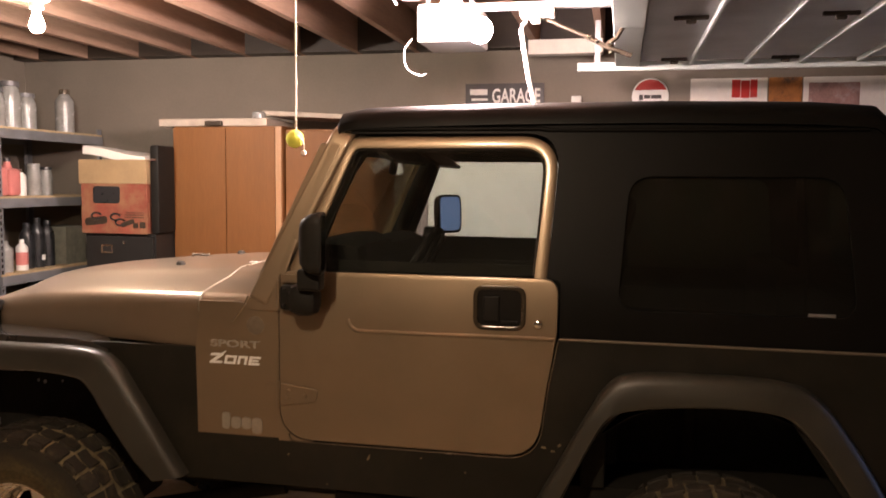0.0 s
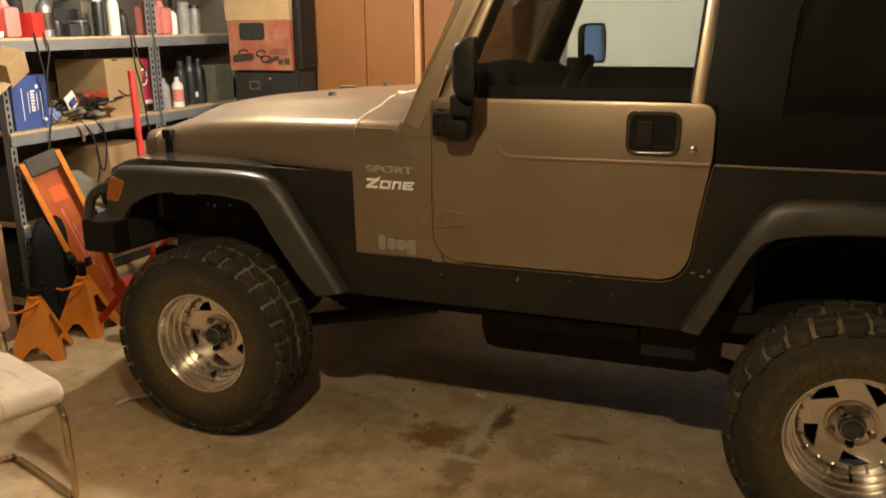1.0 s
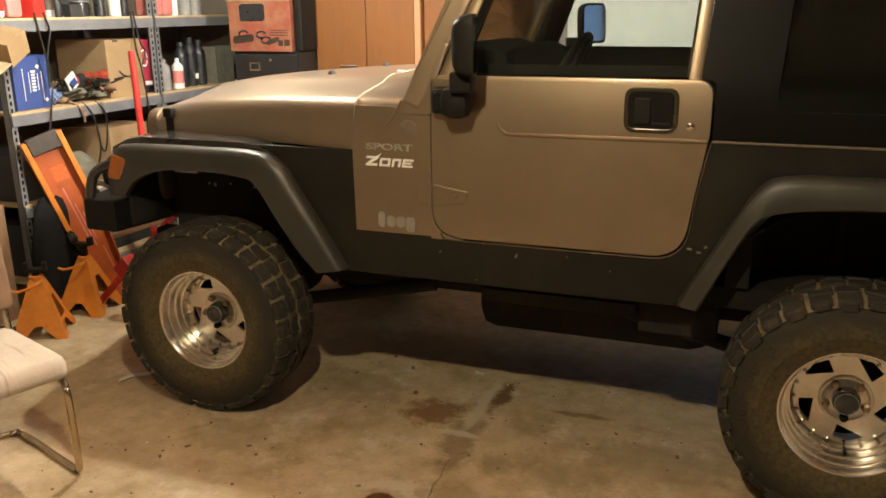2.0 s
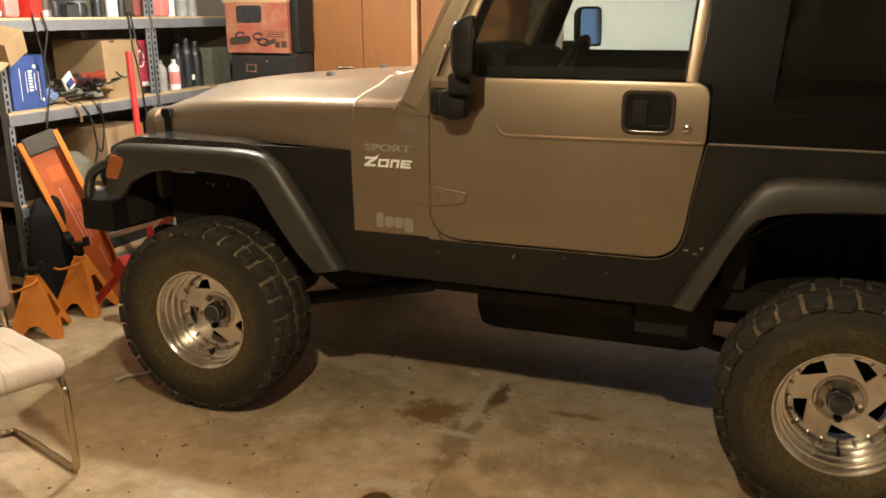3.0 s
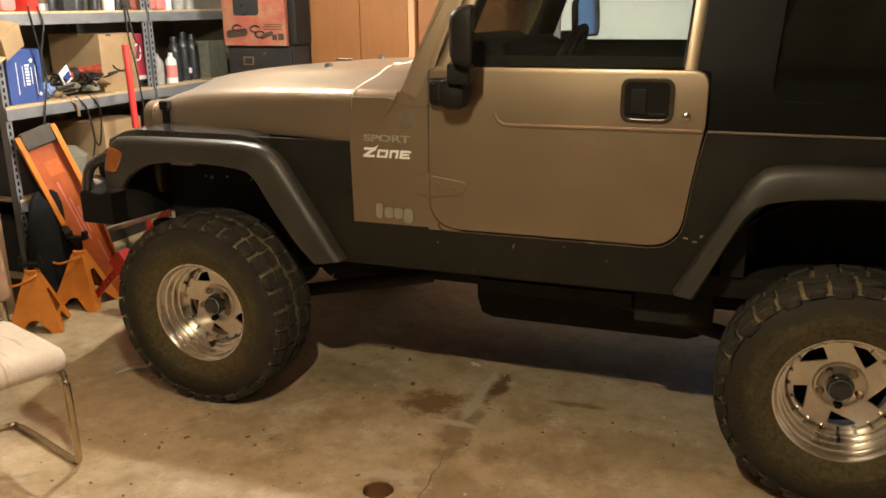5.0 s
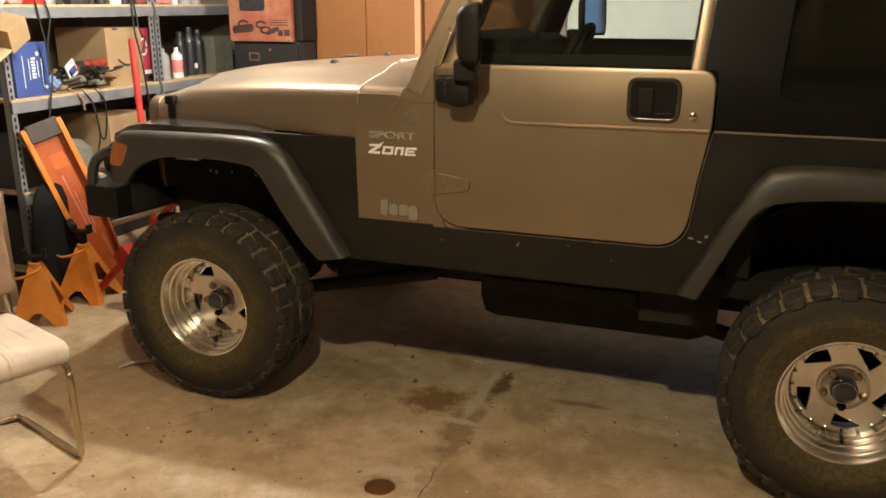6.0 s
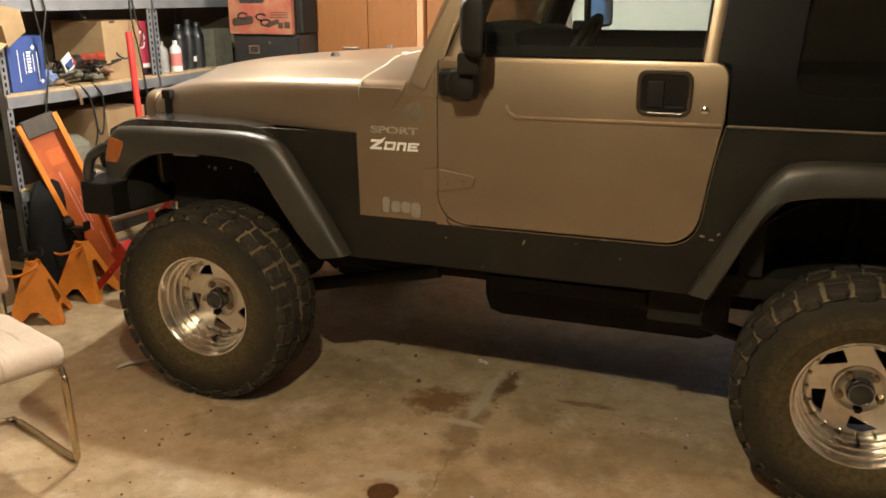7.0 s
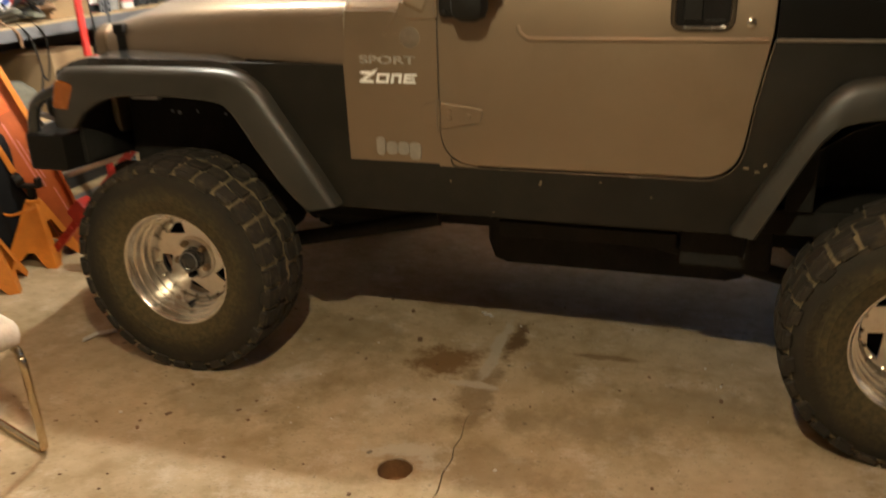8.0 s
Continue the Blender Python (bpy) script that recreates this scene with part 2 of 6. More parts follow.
M["silver"] = mat("silver_letter", (0.34, 0.31, 0.26), 0.35, 0.4, 0.1, 30.0, 0.02)
M["decal_grey"] = mat("faded_grey_decal", (0.33, 0.29, 0.235), 0.5, 0.0, 0.2, 60.0, 0.0)
M["white_decal"] = mat("white_decal", (0.82, 0.80, 0.76), 0.5, 0.0, 0.05, 60.0, 0.0)
M["amber"] = mat("amber_lens", (0.36, 0.105, 0.014), 0.2, 0.0, 0.15, 40.0, 0.05, coat=0.6)
M["red_lens"] = mat("red_lens", (0.35, 0.02, 0.015), 0.2, 0.0, 0.1, 40.0, 0.05, coat=0.6)
M["glass"] = glass("car_glass", (0.90, 0.915, 0.89), 0.0, 0.04)
M["glass_dark"] = glass("smoked_glass", (0.36, 0.38, 0.34), 0.05, 0.10)
M["mirror"] = mat("mirror_glass", (0.38, 0.38, 0.37), 0.03, 1.0, 0.02, 5.0, 0.0)
M["interior"] = mat("dark_interior", (0.015, 0.014, 0.0115), 0.8, 0.0, 0.25, 14.0, 0.15, spec=0.15)
M["seat_cloth"] = mat("grey_seat_cloth", (0.032, 0.030, 0.026), 0.9, 0.0, 0.25, 20.0, 0.3, 300.0)
M["concrete"] = concrete()
M["hole"] = mat("rusty_drain", (0.27, 0.135, 0.052), 0.9, 0.0, 0.25, 14.0, 0.3)
M["wall"] = mat("tan_wall_paint", (0.205, 0.172, 0.136), 0.75, 0.0, 0.10, 2.0, 0.15, 60.0, dirt=(0.165, 0.136, 0.103), dirt_at=(0.5, 0.85))
M["low_wall_dark"] = mat("darkened_low_wall", (0.042, 0.038, 0.033), 0.85, 0.0, 0.3, 3.0, 0.3, 60.0)
M["joist"] = wood("raw_joist_timber", (0.36, 0.223, 0.155), (0.24, 0.143, 0.097), 2.0, 0.8, "Y")
M["white_paint"] = mat("white_door_paint", (0.62, 0.68, 0.64), 0.4, 0.0, 0.04, 4.0, 0.05)
M["door_grey"] = mat("galvanised_door_panel", (0.76, 0.77, 0.78), 0.55, 0.1, 0.12, 4.0, 0.06)
M["oak"] = wood("orange_oak_veneer", (0.205, 0.079, 0.018), (0.165, 0.060, 0.0115), 2.2, 0.6, "Z")
M["oak_edge"] = wood("pale_oak_edge", (0.46, 0.26, 0.14), (0.37, 0.19, 0.085), 2.2, 0.4, "Z")
M["file_black"] = mat("black_enamel", (0.016, 0.0155, 0.0145), 0.42, 0.0, 0.2, 6.0, 0.05)
M["carton"] = mat("brown_cardboard", (0.33, 0.222, 0.115), 0.8, 0.0, 0.14, 7.0, 0.1, 160.0)
M["carton_print"] = mat("orange_red_print", (0.26, 0.066, 0.042), 0.5, 0.0, 0.25, 5.0, 0.05, dirt=(0.29, 0.145, 0.075), dirt_at=(0.42, 0.60))
M["paper"] = mat("white_board", (0.72, 0.68, 0.62), 0.7, 0.0, 0.08, 10.0, 0.05)
M["shelf_grey"] = mat("grey_shelf_steel", (0.20, 0.205, 0.215), 0.48, 0.25, 0.18, 8.0, 0.12, 200.0)
M["old_board"] = mat("aged_pale_board", (0.44, 0.37, 0.30), 0.75, 0.0, 0.2, 8.0, 0.1)
M["pale_steel"] = mat("pale_flat_steel", (0.50, 0.45, 0.39), 0.45, 0.2, 0.2, 9.0, 0.05)
M["seam"] = mat("seam_highlight_cream", (0.45, 0.40, 0.31), 0.5, 0.0, 0.1, 30.0, 0.0)
# Chrome tinted gold: the warm reflections are put into its colour.
M["warm_chrome"] = mat("warm_tinted_chrome", (0.60, 0.49, 0.33), 0.18, 1.0, 0.1, 15.0, 0.03)
M["screen_glass"] = glass("dusty_screen_glass", (0.55, 0.56, 0.50))
# Dark brown that puts shade into the wardrobe bases and the rim board.
M["shade_brown"] = wood("shade_brown_timber", (0.045, 0.030, 0.020), (0.028, 0.018, 0.012), 2.2, 0.6, "X")
M["particle"] = mat("particle_board", (0.47, 0.345, 0.195), 0.8, 0.0, 0.2, 30.0, 0.2, 240.0)
M["blue_box"] = mat("blue_printed_carton", (0.036, 0.068, 0.225), 0.5, 0.0, 0.15, 9.0, 0.04)
M["red"] = mat("red_enamel", (0.50, 0.030, 0.022), 0.4, 0.0, 0.15, 10.0, 0.08)
M["magenta"] = mat("crimson_printed_card", (0.36, 0.030, 0.060), 0.5, 0.0, 0.15, 9.0, 0.03)
M["tool_red"] = mat("dull_red_plastic", (0.30, 0.045, 0.022), 0.4, 0.0, 0.3, 16.0, 0.05, dirt=(0.08, 0.03, 0.02), dirt_at=(0.5, 0.7))
M["pink"] = mat("pink_plastic", (0.60, 0.20, 0.18), 0.4, 0.0, 0.15, 10.0, 0.03)
M["orange"] = mat("orange_enamel", (0.62, 0.20, 0.022), 0.42, 0.0, 0.16, 9.0, 0.1, 150.0, dirt=(0.30, 0.10, 0.02), dirt_at=(0.58, 0.8))
M["rust_orange"] = mat("worn_red_orange_enamel", (0.41, 0.090, 0.017), 0.45, 0.0, 0.25, 7.0, 0.1, 150.0, dirt=(0.20, 0.06, 0.025), dirt_at=(0.55, 0.8))
M["grey_rubber"] = mat("grey_rubber_pad", (0.070, 0.060, 0.050), 0.8, 0.0, 0.3, 20.0, 0.2)
M["clear_plastic"] = mat("hazy_plastic", (0.27, 0.265, 0.25), 0.22, 0.0, 0.15, 20.0, 0.03)
M["white_plastic"] = mat("white_plastic", (0.72, 0.70, 0.66), 0.4, 0.0, 0.08, 20.0, 0.03)
M["dark_plastic"] = mat("dark_bottle_plastic", (0.02, 0.021, 0.022), 0.3, 0.0, 0.2, 20.0, 0.03)
M["bin_dark"] = mat("dark_storage_bin", (0.03, 0.03, 0.03), 0.55, 0.0, 0.3, 8.0, 0.1)
M["grey_soft"] = mat("grey_green_cloth", (0.15, 0.145, 0.11), 0.9, 0.0, 0.3, 14.0, 0.3)
def tweed():
    """Cream upholstery with fine uneven brown stripes."""
    m, nt, p = nodes_of("cream_striped_tweed")
    tc = nt.nodes.new("ShaderNodeTexCoord")
    n1 = add(nt, "ShaderNodeTexNoise", Scale=6.0, Detail=5.0, Roughness=0.6)
    n2 = add(nt, "ShaderNodeTexNoise", Scale=380.0, Detail=2.0)
    stretch = add(nt, "ShaderNodeMapping", Scale=(2.5, 46.0, 2.5))
    n3 = add(nt, "ShaderNodeTexNoise", Scale=1.0, Detail=3.0, Roughness=0.7)
    nt.links.new(tc.outputs["Object"], stretch.inputs[0])
    nt.links.new(stretch.outputs[0], n3.inputs["Vector"])
    for n in (n1, n2):
        nt.links.new(tc.outputs["Object"], n.inputs["Vector"])
    c = ramp(nt, n1.outputs[0], 0.3, 0.7, (0.56, 0.47, 0.36, 1), (0.70, 0.61, 0.49, 1))
    c = mixc(nt, ramp(nt, n3.outputs[0], 0.56, 0.66, (0, 0, 0, 1), (0.8, 0.8, 0.8, 1)), c, (0.40, 0.28, 0.20, 1))
    c = mixc(nt, 0.22, c, ramp(nt, n2.outputs[0], 0.35, 0.65, (0.30, 0.23, 0.16, 1), (0.85, 0.77, 0.64, 1)))
    nt.links.new(c, p.inputs["Base Color"])
    p.inputs["Roughness"].default_value = 0.95
    b = add(nt, "ShaderNodeBump", Strength=0.5, Distance=0.004)
    nt.links.new(n2.outputs[0], b.inputs["Height"])
    nt.links.new(b.outputs[0], p.inputs["Normal"])
    return m


M["cushion"] = tweed()
M["back_brown"] = mat("brown_chair_back", (0.22, 0.13, 0.07), 0.7, 0.0, 0.2, 14.0, 0.2)
M["tennis"] = mat("tennis_felt", (0.62, 0.62, 0.08), 0.95, 0.0, 0.15, 30.0, 0.5, 300.0)
M["string"] = mat("pale_string", (0.55, 0.47, 0.38), 0.9, 0.0, 0.1, 40.0, 0.2)
M["cable"] = mat("black_cable", (0.015, 0.014, 0.012), 0.5, 0.0, 0.2, 30.0, 0.0)
M["sign_dark"] = mat("dark_sign_face", (0.045, 0.040, 0.040), 0.45, 0.0, 0.2, 14.0, 0.03)
M["poster_orange"] = mat("orange_brown_poster", (0.32, 0.12, 0.03), 0.5, 0.0, 0.5, 9.0, 0.02, dirt=(0.06, 0.03, 0.02), dirt_at=(0.5, 0.62))
M["poster_red"] = mat("dusky_landscape_print", (0.30, 0.17, 0.15), 0.5, 0.0, 0.5, 9.0, 0.02, dirt=(0.45, 0.36, 0.34), dirt_at=(0.5, 0.62))
M["opener"] = mat("opener_housing", (0.30, 0.28, 0.27), 0.5, 0.0, 0.1, 10.0, 0.04)
M["brown_metal"] = mat("brown_steel_arm", (0.065, 0.047, 0.033), 0.5, 0.5, 0.25, 20.0, 0.1)
M["asphalt"] = mat("asphalt", (0.05, 0.05, 0.05), 0.9, 0.0, 0.3, 3.0, 0.3)
M["bulb"] = glow("lit_bulb", BULB_COLOUR, BULB_STRENGTH)
M["bulb_near"] = glow("lit_bulb_near", NEAR_COLOUR, NEAR_STRENGTH)
M["bulb_opener"] = glow("lit_opener_bulb", OPENER_COLOUR, OPENER_STRENGTH)
M["porcelain"] = mat("white_porcelain", (0.75, 0.73, 0.70), 0.3, 0.0, 0.05, 20.0, 0.0)


# ---- mesh helpers ----
def thing(name, label, category, group="", at=None, kind=""):
    ob = new(name)
    ob.empty_display_size = 0.1
    tagged(ob, label, category, group, kind)
    if at is not None:
        ob.matrix_basis = at
    return ob


def as_object(name, me, material, parent=None, label="", sharp=38):
    me.materials.clear()
    me.materials.append(material)
    me.shade_smooth()
    me.set_sharp_from_angle(angle=radians(sharp))
    ob = new(name, me)
    ob.parent = parent
    if label:
        ob["label"] = label
    return ob


def part(name, bm, material, parent=None, label="", sharp=38):
    me = bpy.data.meshes.new(name)
    bm.to_mesh(me)
    bm.free()
    ob = as_object(name, me, material, parent, label, sharp)
    if sharp < 60:
        ob.modifiers.new("even_normals", "WEIGHTED_NORMAL").keep_sharp = True
    return ob


def box(bm, lo, hi, r=0.0, m=None, seg=2):
    """A box from corner to corner, with edges rounded by r."""
    ret = bmesh.ops.create_cube(bm, size=1.0)
    vs = ret["verts"]
    for v in vs:
        v.co = Vector((lo[i] + (v.co[i] + 0.5) * (hi[i] - lo[i]) for i in range(3)))
    if r > 0:
        es = list({e for v in vs for e in v.link_edges})
        out = bmesh.ops.bevel(bm, geom=es, offset=r, segments=seg, profile=0.5, affect="EDGES")
        vs = list({v for f in out["faces"] for v in f.verts} | {v for v in vs if v.is_valid})
    if m is not None:
        bmesh.ops.transform(bm, matrix=m, verts=vs)
    return vs


def boxes(*specs):
    bm = bmesh.new()
    for s in specs:
        box(bm, *s)
    return bm


def lathe(bm, prof, n=32, m=None):
    """Turn (radius, height) pairs round z."""
    rings = []
    for r, h in prof:
        if r < 1e-6:
            rings.append([bm.verts.new((0, 0, h))])
        else:
            rings.append([bm.verts.new((r * math.cos(2 * math.pi * i / n), r * math.sin(2 * math.pi * i / n), h)) for i in range(n)])
    for a, b in zip(rings, rings[1:]):
        for i in range(n):
            j = (i + 1) % n
            if len(a) == 1 and len(b) == 1:
                continue
            if len(a) == 1:
                bm.faces.new((a[0], b[i], b[j]))
            elif len(b) == 1:
                bm.faces.new((a[i], b[0], a[j]))
            else:
                bm.faces.new((a[i], b[i], b[j], a[j]))
    vs = [v for ring in rings for v in ring]
    if m is not None:
        bmesh.ops.transform(bm, matrix=m, verts=vs)
    return vs


def turned(prof, n=32, m=None):
    bm = bmesh.new()
    lathe(bm, prof, n, m)
    bmesh.ops.recalc_face_normals(bm, faces=bm.faces)
    return bm


def smooth_line(pts, k=6):
    """Points along a soft curve through pts."""
    P = [Vector(p) for p in pts]
    P = [2 * P[0] - P[1]] + P + [2 * P[-1] - P[-2]]
    out = []
    for i in range(1, len(P) - 2):
        for j in range(k):
            t = j / k
            a, b, c, d = P[i - 1:i + 3]
            out.append(0.5 * (2 * b + (c - a) * t + (2 * a - 5 * b + 4 * c - d) * t * t + (3 * b - a - 3 * c + d) * t ** 3))
    return out + [P[-2]]


def tube(bm, pts, r, n=8, close=False):
    P = [Vector(p) for p in pts]
    up = Vector((0.13, 0.31, 0.94))
    rings = []
    for i, p in enumerate(P):
        if close:
            d = P[(i + 1) % len(P)] - P[i - 1]
        else:
            d = P[min(i + 1, len(P) - 1)] - P[max(i - 1, 0)]
        d.normalize()
        if abs(d.dot(up)) > 0.97:
            up = Vector((0.94, 0.2, 0.13))
        a = d.cross(up).normalized()
        b = d.cross(a)
        rr = r[i] if isinstance(r, (list, tuple)) else r
        rings.append([bm.verts.new(p + rr * (a * math.cos(2 * math.pi * k / n) + b * math.sin(2 * math.pi * k / n))) for k in range(n)])
    pairs = list(zip(rings, rings[1:])) + ([(rings[-1], rings[0])] if close else [])
    for u, v in pairs:
        for k in range(n):
            bm.faces.new((u[k], u[(k + 1) % n], v[(k + 1) % n], v[k]))
    if not close:
        bm.faces.new(rings[0])
        bm.faces.new(rings[-1][::-1])
    bmesh.ops.recalc_face_normals(bm, faces=bm.faces)
    return bm


def tubed(pts, r, n=8, k=0, close=False):
    return tube(bmesh.new(), smooth_line(pts, k) if k else pts, r, n, close)


def loft(rows, close=False, cap=False):
    """A sheet through rows of points."""
    bm = bmesh.new()
    R = [[bm.verts.new(p) for p in row] for row in rows]
    for a, b in zip(R, R[1:]):
        m = len(a)
        for i in range(m if close else m - 1):
            bm.faces.new((a[i], a[(i + 1) % m], b[(i + 1) % m], b[i]))
    if cap and close:
        bm.faces.new(R[0])
        bm.faces.new(R[-1][::-1])
    bmesh.ops.recalc_face_normals(bm, faces=bm.faces)
    return bm


def thicken(bm, t):
    """Give an open sheet a back, t behind its front along the corner normals."""
    bm.normal_update()
    front = bm.faces[:]
    rim = [e for e in bm.edges if len(e.link_faces) == 1]
    back = {v: bm.verts.new(v.co - v.normal * t) for v in bm.verts[:]}
    for f in front:
        bm.faces.new([back[v] for v in reversed(f.verts)])
    for e in rim:
        u, v = e.verts
        bm.faces.new((u, v, back[v], back[u]))
    bmesh.ops.recalc_face_normals(bm, faces=bm.faces)
    return bm


def round_poly(pts, n=6):
    """Polygon corners (u, v, radius) rounded off."""
    out = []
    k = len(pts)
    for i in range(k):
        p = Vector(pts[i][:2])
        r = pts[i][2] if len(pts[i]) > 2 else 0
        if r <= 0:
            out.append(tuple(p))
            continue
        a = (Vector(pts[i - 1][:2]) - p)
        b = (Vector(pts[(i + 1) % k][:2]) - p)
        la, lb = a.length, b.length
        a.normalize(), b.normalize()
        half = math.acos(max(-1, min(1, a.dot(b)))) / 2
        d = min(r / math.tan(half), 0.49 * la, 0.49 * lb)
        s, e = p + a * d, p + b * d
        for j in range(n + 1):
            t = j / n
            out.append(tuple((1 - t) ** 2 * s + 2 * t * (1 - t) * p + t * t * e))
    return out


def plate(outer, holes=(), thick=0.01, bevel=0.0, bend=None, cuts=0, res=1):
    """A flat plate in x and z with real holes, its outer face at y = 0, going back to y = thick."""
    cu = bpy.data.curves.new("plate", "CURVE")
    cu.dimensions, cu.fill_mode = "2D", "BOTH"
    cu.extrude, cu.bevel_depth, cu.bevel_resolution = max(thick / 2 - bevel, 0), bevel, res
    for poly in (outer, *holes):
        sp = cu.splines.new("POLY")
        sp.points.add(len(poly) - 1)
        for q, (u, v) in zip(sp.points, poly):
            q.co = (u, v, 0, 1)
        sp.use_cyclic_u = True
    ob = new("plate", cu)
    me = bpy.data.meshes.new_from_object(ob.evaluated_get(bpy.context.evaluated_depsgraph_get()))
    bpy.data.objects.remove(ob)
    bm = bmesh.new()
    bm.from_mesh(me)
    bpy.data.meshes.remove(me)
    if cuts:
        lo, hi = min(v.co.y for v in bm.verts), max(v.co.y for v in bm.verts)
        for i in range(1, cuts):
            bmesh.ops.bisect_plane(bm, geom=bm.verts[:] + bm.edges[:] + bm.faces[:], plane_co=(0, lo + (hi - lo) * i / cuts, 0), plane_no=(0, 1, 0))
    if bend:
        bmesh.ops.remove_doubles(bm, verts=bm.verts[:], dist=1e-5)
        for z in (1.20, 1.24, 1.28, 1.32, 1.36, 1.40):
            bmesh.ops.bisect_plane(bm, geom=bm.verts[:] + bm.edges[:] + bm.faces[:], plane_co=(0, z, 0), plane_no=(0, 1, 0))
    for v in bm.verts:
        x, z, d = v.co.x, v.co.y, -v.co.z
        v.co = (x, d + thick / 2, z)
        if bend:
            v.co.y += bend(x, z)
    bmesh.ops.recalc_face_normals(bm, faces=bm.faces)
    return bm


def lettering(text, size, depth=0.0015, shear=0.0, wide=1.0, bold=0.022):
    """Built-in letters as a mesh in x and z, facing -y."""
    cu = bpy.data.curves.new("text", "FONT")
    cu.body, cu.size, cu.extrude, cu.shear, cu.offset = text, size, depth, shear, size * bold
    ob = new("text", cu)
    me = bpy.data.meshes.new_from_object(ob.evaluated_get(bpy.context.evaluated_depsgraph_get()))
    bpy.data.objects.remove(ob)
    bm = bmesh.new()
    bm.from_mesh(me)
    bpy.data.meshes.remove(me)
    for v in bm.verts:
        v.co = (v.co.x * wide, -v.co.z, v.co.y)
    return bm


def moved(bm, m):
    bmesh.ops.transform(bm, matrix=m, verts=bm.verts[:])
    return bm


def circle(cx, cy, r, n=24):
    return [(cx + r * math.cos(2 * math.pi * i / n), cy + r * math.sin(2 * math.pi * i / n)) for i in range(n)]


# ---- the garage ----
WX, EX, SY, NY, TOP = -2.32, 4.60, -7.20, 2.90, 2.55
crack = [(1.078, -0.15), (1.072, -0.22), (1.086, -0.30), (1.078, -0.36), (1.092, -0.42), (1.084, -0.49), (1.096, -0.58), (1.076, -0.70), (1.085, -1.0)]
outline = [(x - 0.0012, y) for x, y in crack] + [(x + 0.0012 + 0.001 * math.sin(9 * y), y + 0.003) for x, y in reversed(crack)]
bm = plate([(WX, SY), (EX, SY), (EX, NY), (WX, NY)], [[(0.942 + (0.0535 + 0.0012 * math.sin(5 * a) + 0.0008 * math.sin(11 * a + 1)) * math.cos(a), -0.508 + (0.0535 + 0.0012 * math.sin(5 * a) + 0.0008 * math.sin(11 * a + 1)) * math.sin(a)) for a in (2 * math.pi * i / 40 for i in range(40))], outline], 0.12)
for v in bm.verts:
    v.co = (v.co.x, v.co.z, -v.co.y)
bmesh.ops.recalc_face_normals(bm, faces=bm.faces)
floor = part("floor", bm, M["concrete"])
tagged(floor, "stained tan concrete slab with a crack and drain hole", "floor", kind="structure")
drain = part("drain_cup", turned([(0.0518, -0.004), (0.0514, -0.012), (0.0510, -0.050), (0.045, -0.062), (0.022, -0.066), (0.0, -0.066)], 32, pose(0.942, -0.508, 0)), M["hole"], floor, "rusty round hole in the slab")
ground = part("ground", boxes(((-3000, -3000, -0.4), (3000, 3000, -0.16))), M["asphalt"])
tagged(ground, "dark asphalt ground outside the garage", "ground", kind="structure")

wall = part("wall_north", boxes(((WX - 0.15, NY, 1.20), (EX + 0.15, NY + 0.15, TOP + 0.25))), M["wall"])
tagged(wall, "tan painted garage wall", "wall", kind="structure")
# Lower wall is coloured near-black so the shade under the vehicle stays deep.
low = part("wall_north_base", boxes(((WX - 0.15, NY, -0.1), (EX + 0.15, NY + 0.15, 1.198))), M["low_wall_dark"])
tagged(low, "lower garage wall, coloured dark to deepen shade under the vehicle", "wall", kind="structure")
wall = part("wall_west", boxes(((WX - 0.15, SY - 0.15, -0.1), (WX, NY - 0.002, TOP + 0.25))), M["wall"])
tagged(wall, "tan painted garage wall behind steel shelves", "wall", kind="structure")
wall = part("wall_south", boxes(((WX, SY - 0.15, -0.1), (EX + 0.15, SY, TOP + 0.25))), M["wall"])
tagged(wall, "tan painted garage wall", "wall", kind="structure")
bm = plate([(SY, -0.1), (NY, -0.1), (NY, TOP + 0.25), (SY, TOP + 0.25)], [[(-0.45, -0.0), (1.95, -0.0), (1.95, 2.13), (-0.45, 2.13)]], 0.15)
for v in bm.verts:
    v.co = (EX + v.co.y, v.co.x, v.co.z)
bmesh.ops.recalc_face_normals(bm, faces=bm.faces)
wall = part("wall_east", bm, M["wall"])
tagged(wall, "tan garage wall with the open vehicle doorway", "wall", kind="structure")

bm = bmesh.new()
for i in range(18):
    x = -2.15 + 0.406 * i
    if x < EX:
        box(bm, (x, SY, TOP), (x + 0.042, NY + 0.0, TOP + 0.235), 0.003, seg=1)
for j in range(71):
    y0 = SY + j * 0.142
    box(bm, (WX, y0, TOP + 0.236), (EX, y0 + 0.138, TOP + 0.256))
box(bm, (WX - 0.15, SY - 0.15, TOP + 0.257), (EX + 0.15, NY + 0.15, TOP + 0.30))
ceiling = part("ceiling", bm, M["joist"])
tagged(ceiling, "open ceiling of reddish timber joists and boards", "ceiling", kind="structure")
# Dark brown stands in for the shaded gap between wall top and joists.
plate_beam = part("trim", boxes(((WX, NY - 0.12, TOP + 0.001), (EX, NY - 0.003, TOP + 0.235), 0.003)), M["shade_brown"])
tagged(plate_beam, "rim board coloured dark for the shaded gap above the wall", "trim", kind="structure")

# white grooved board on the wall behind the vehicle
board = thing("wall_panel", "white vertically grooved board on the tan wall", "wall panel")
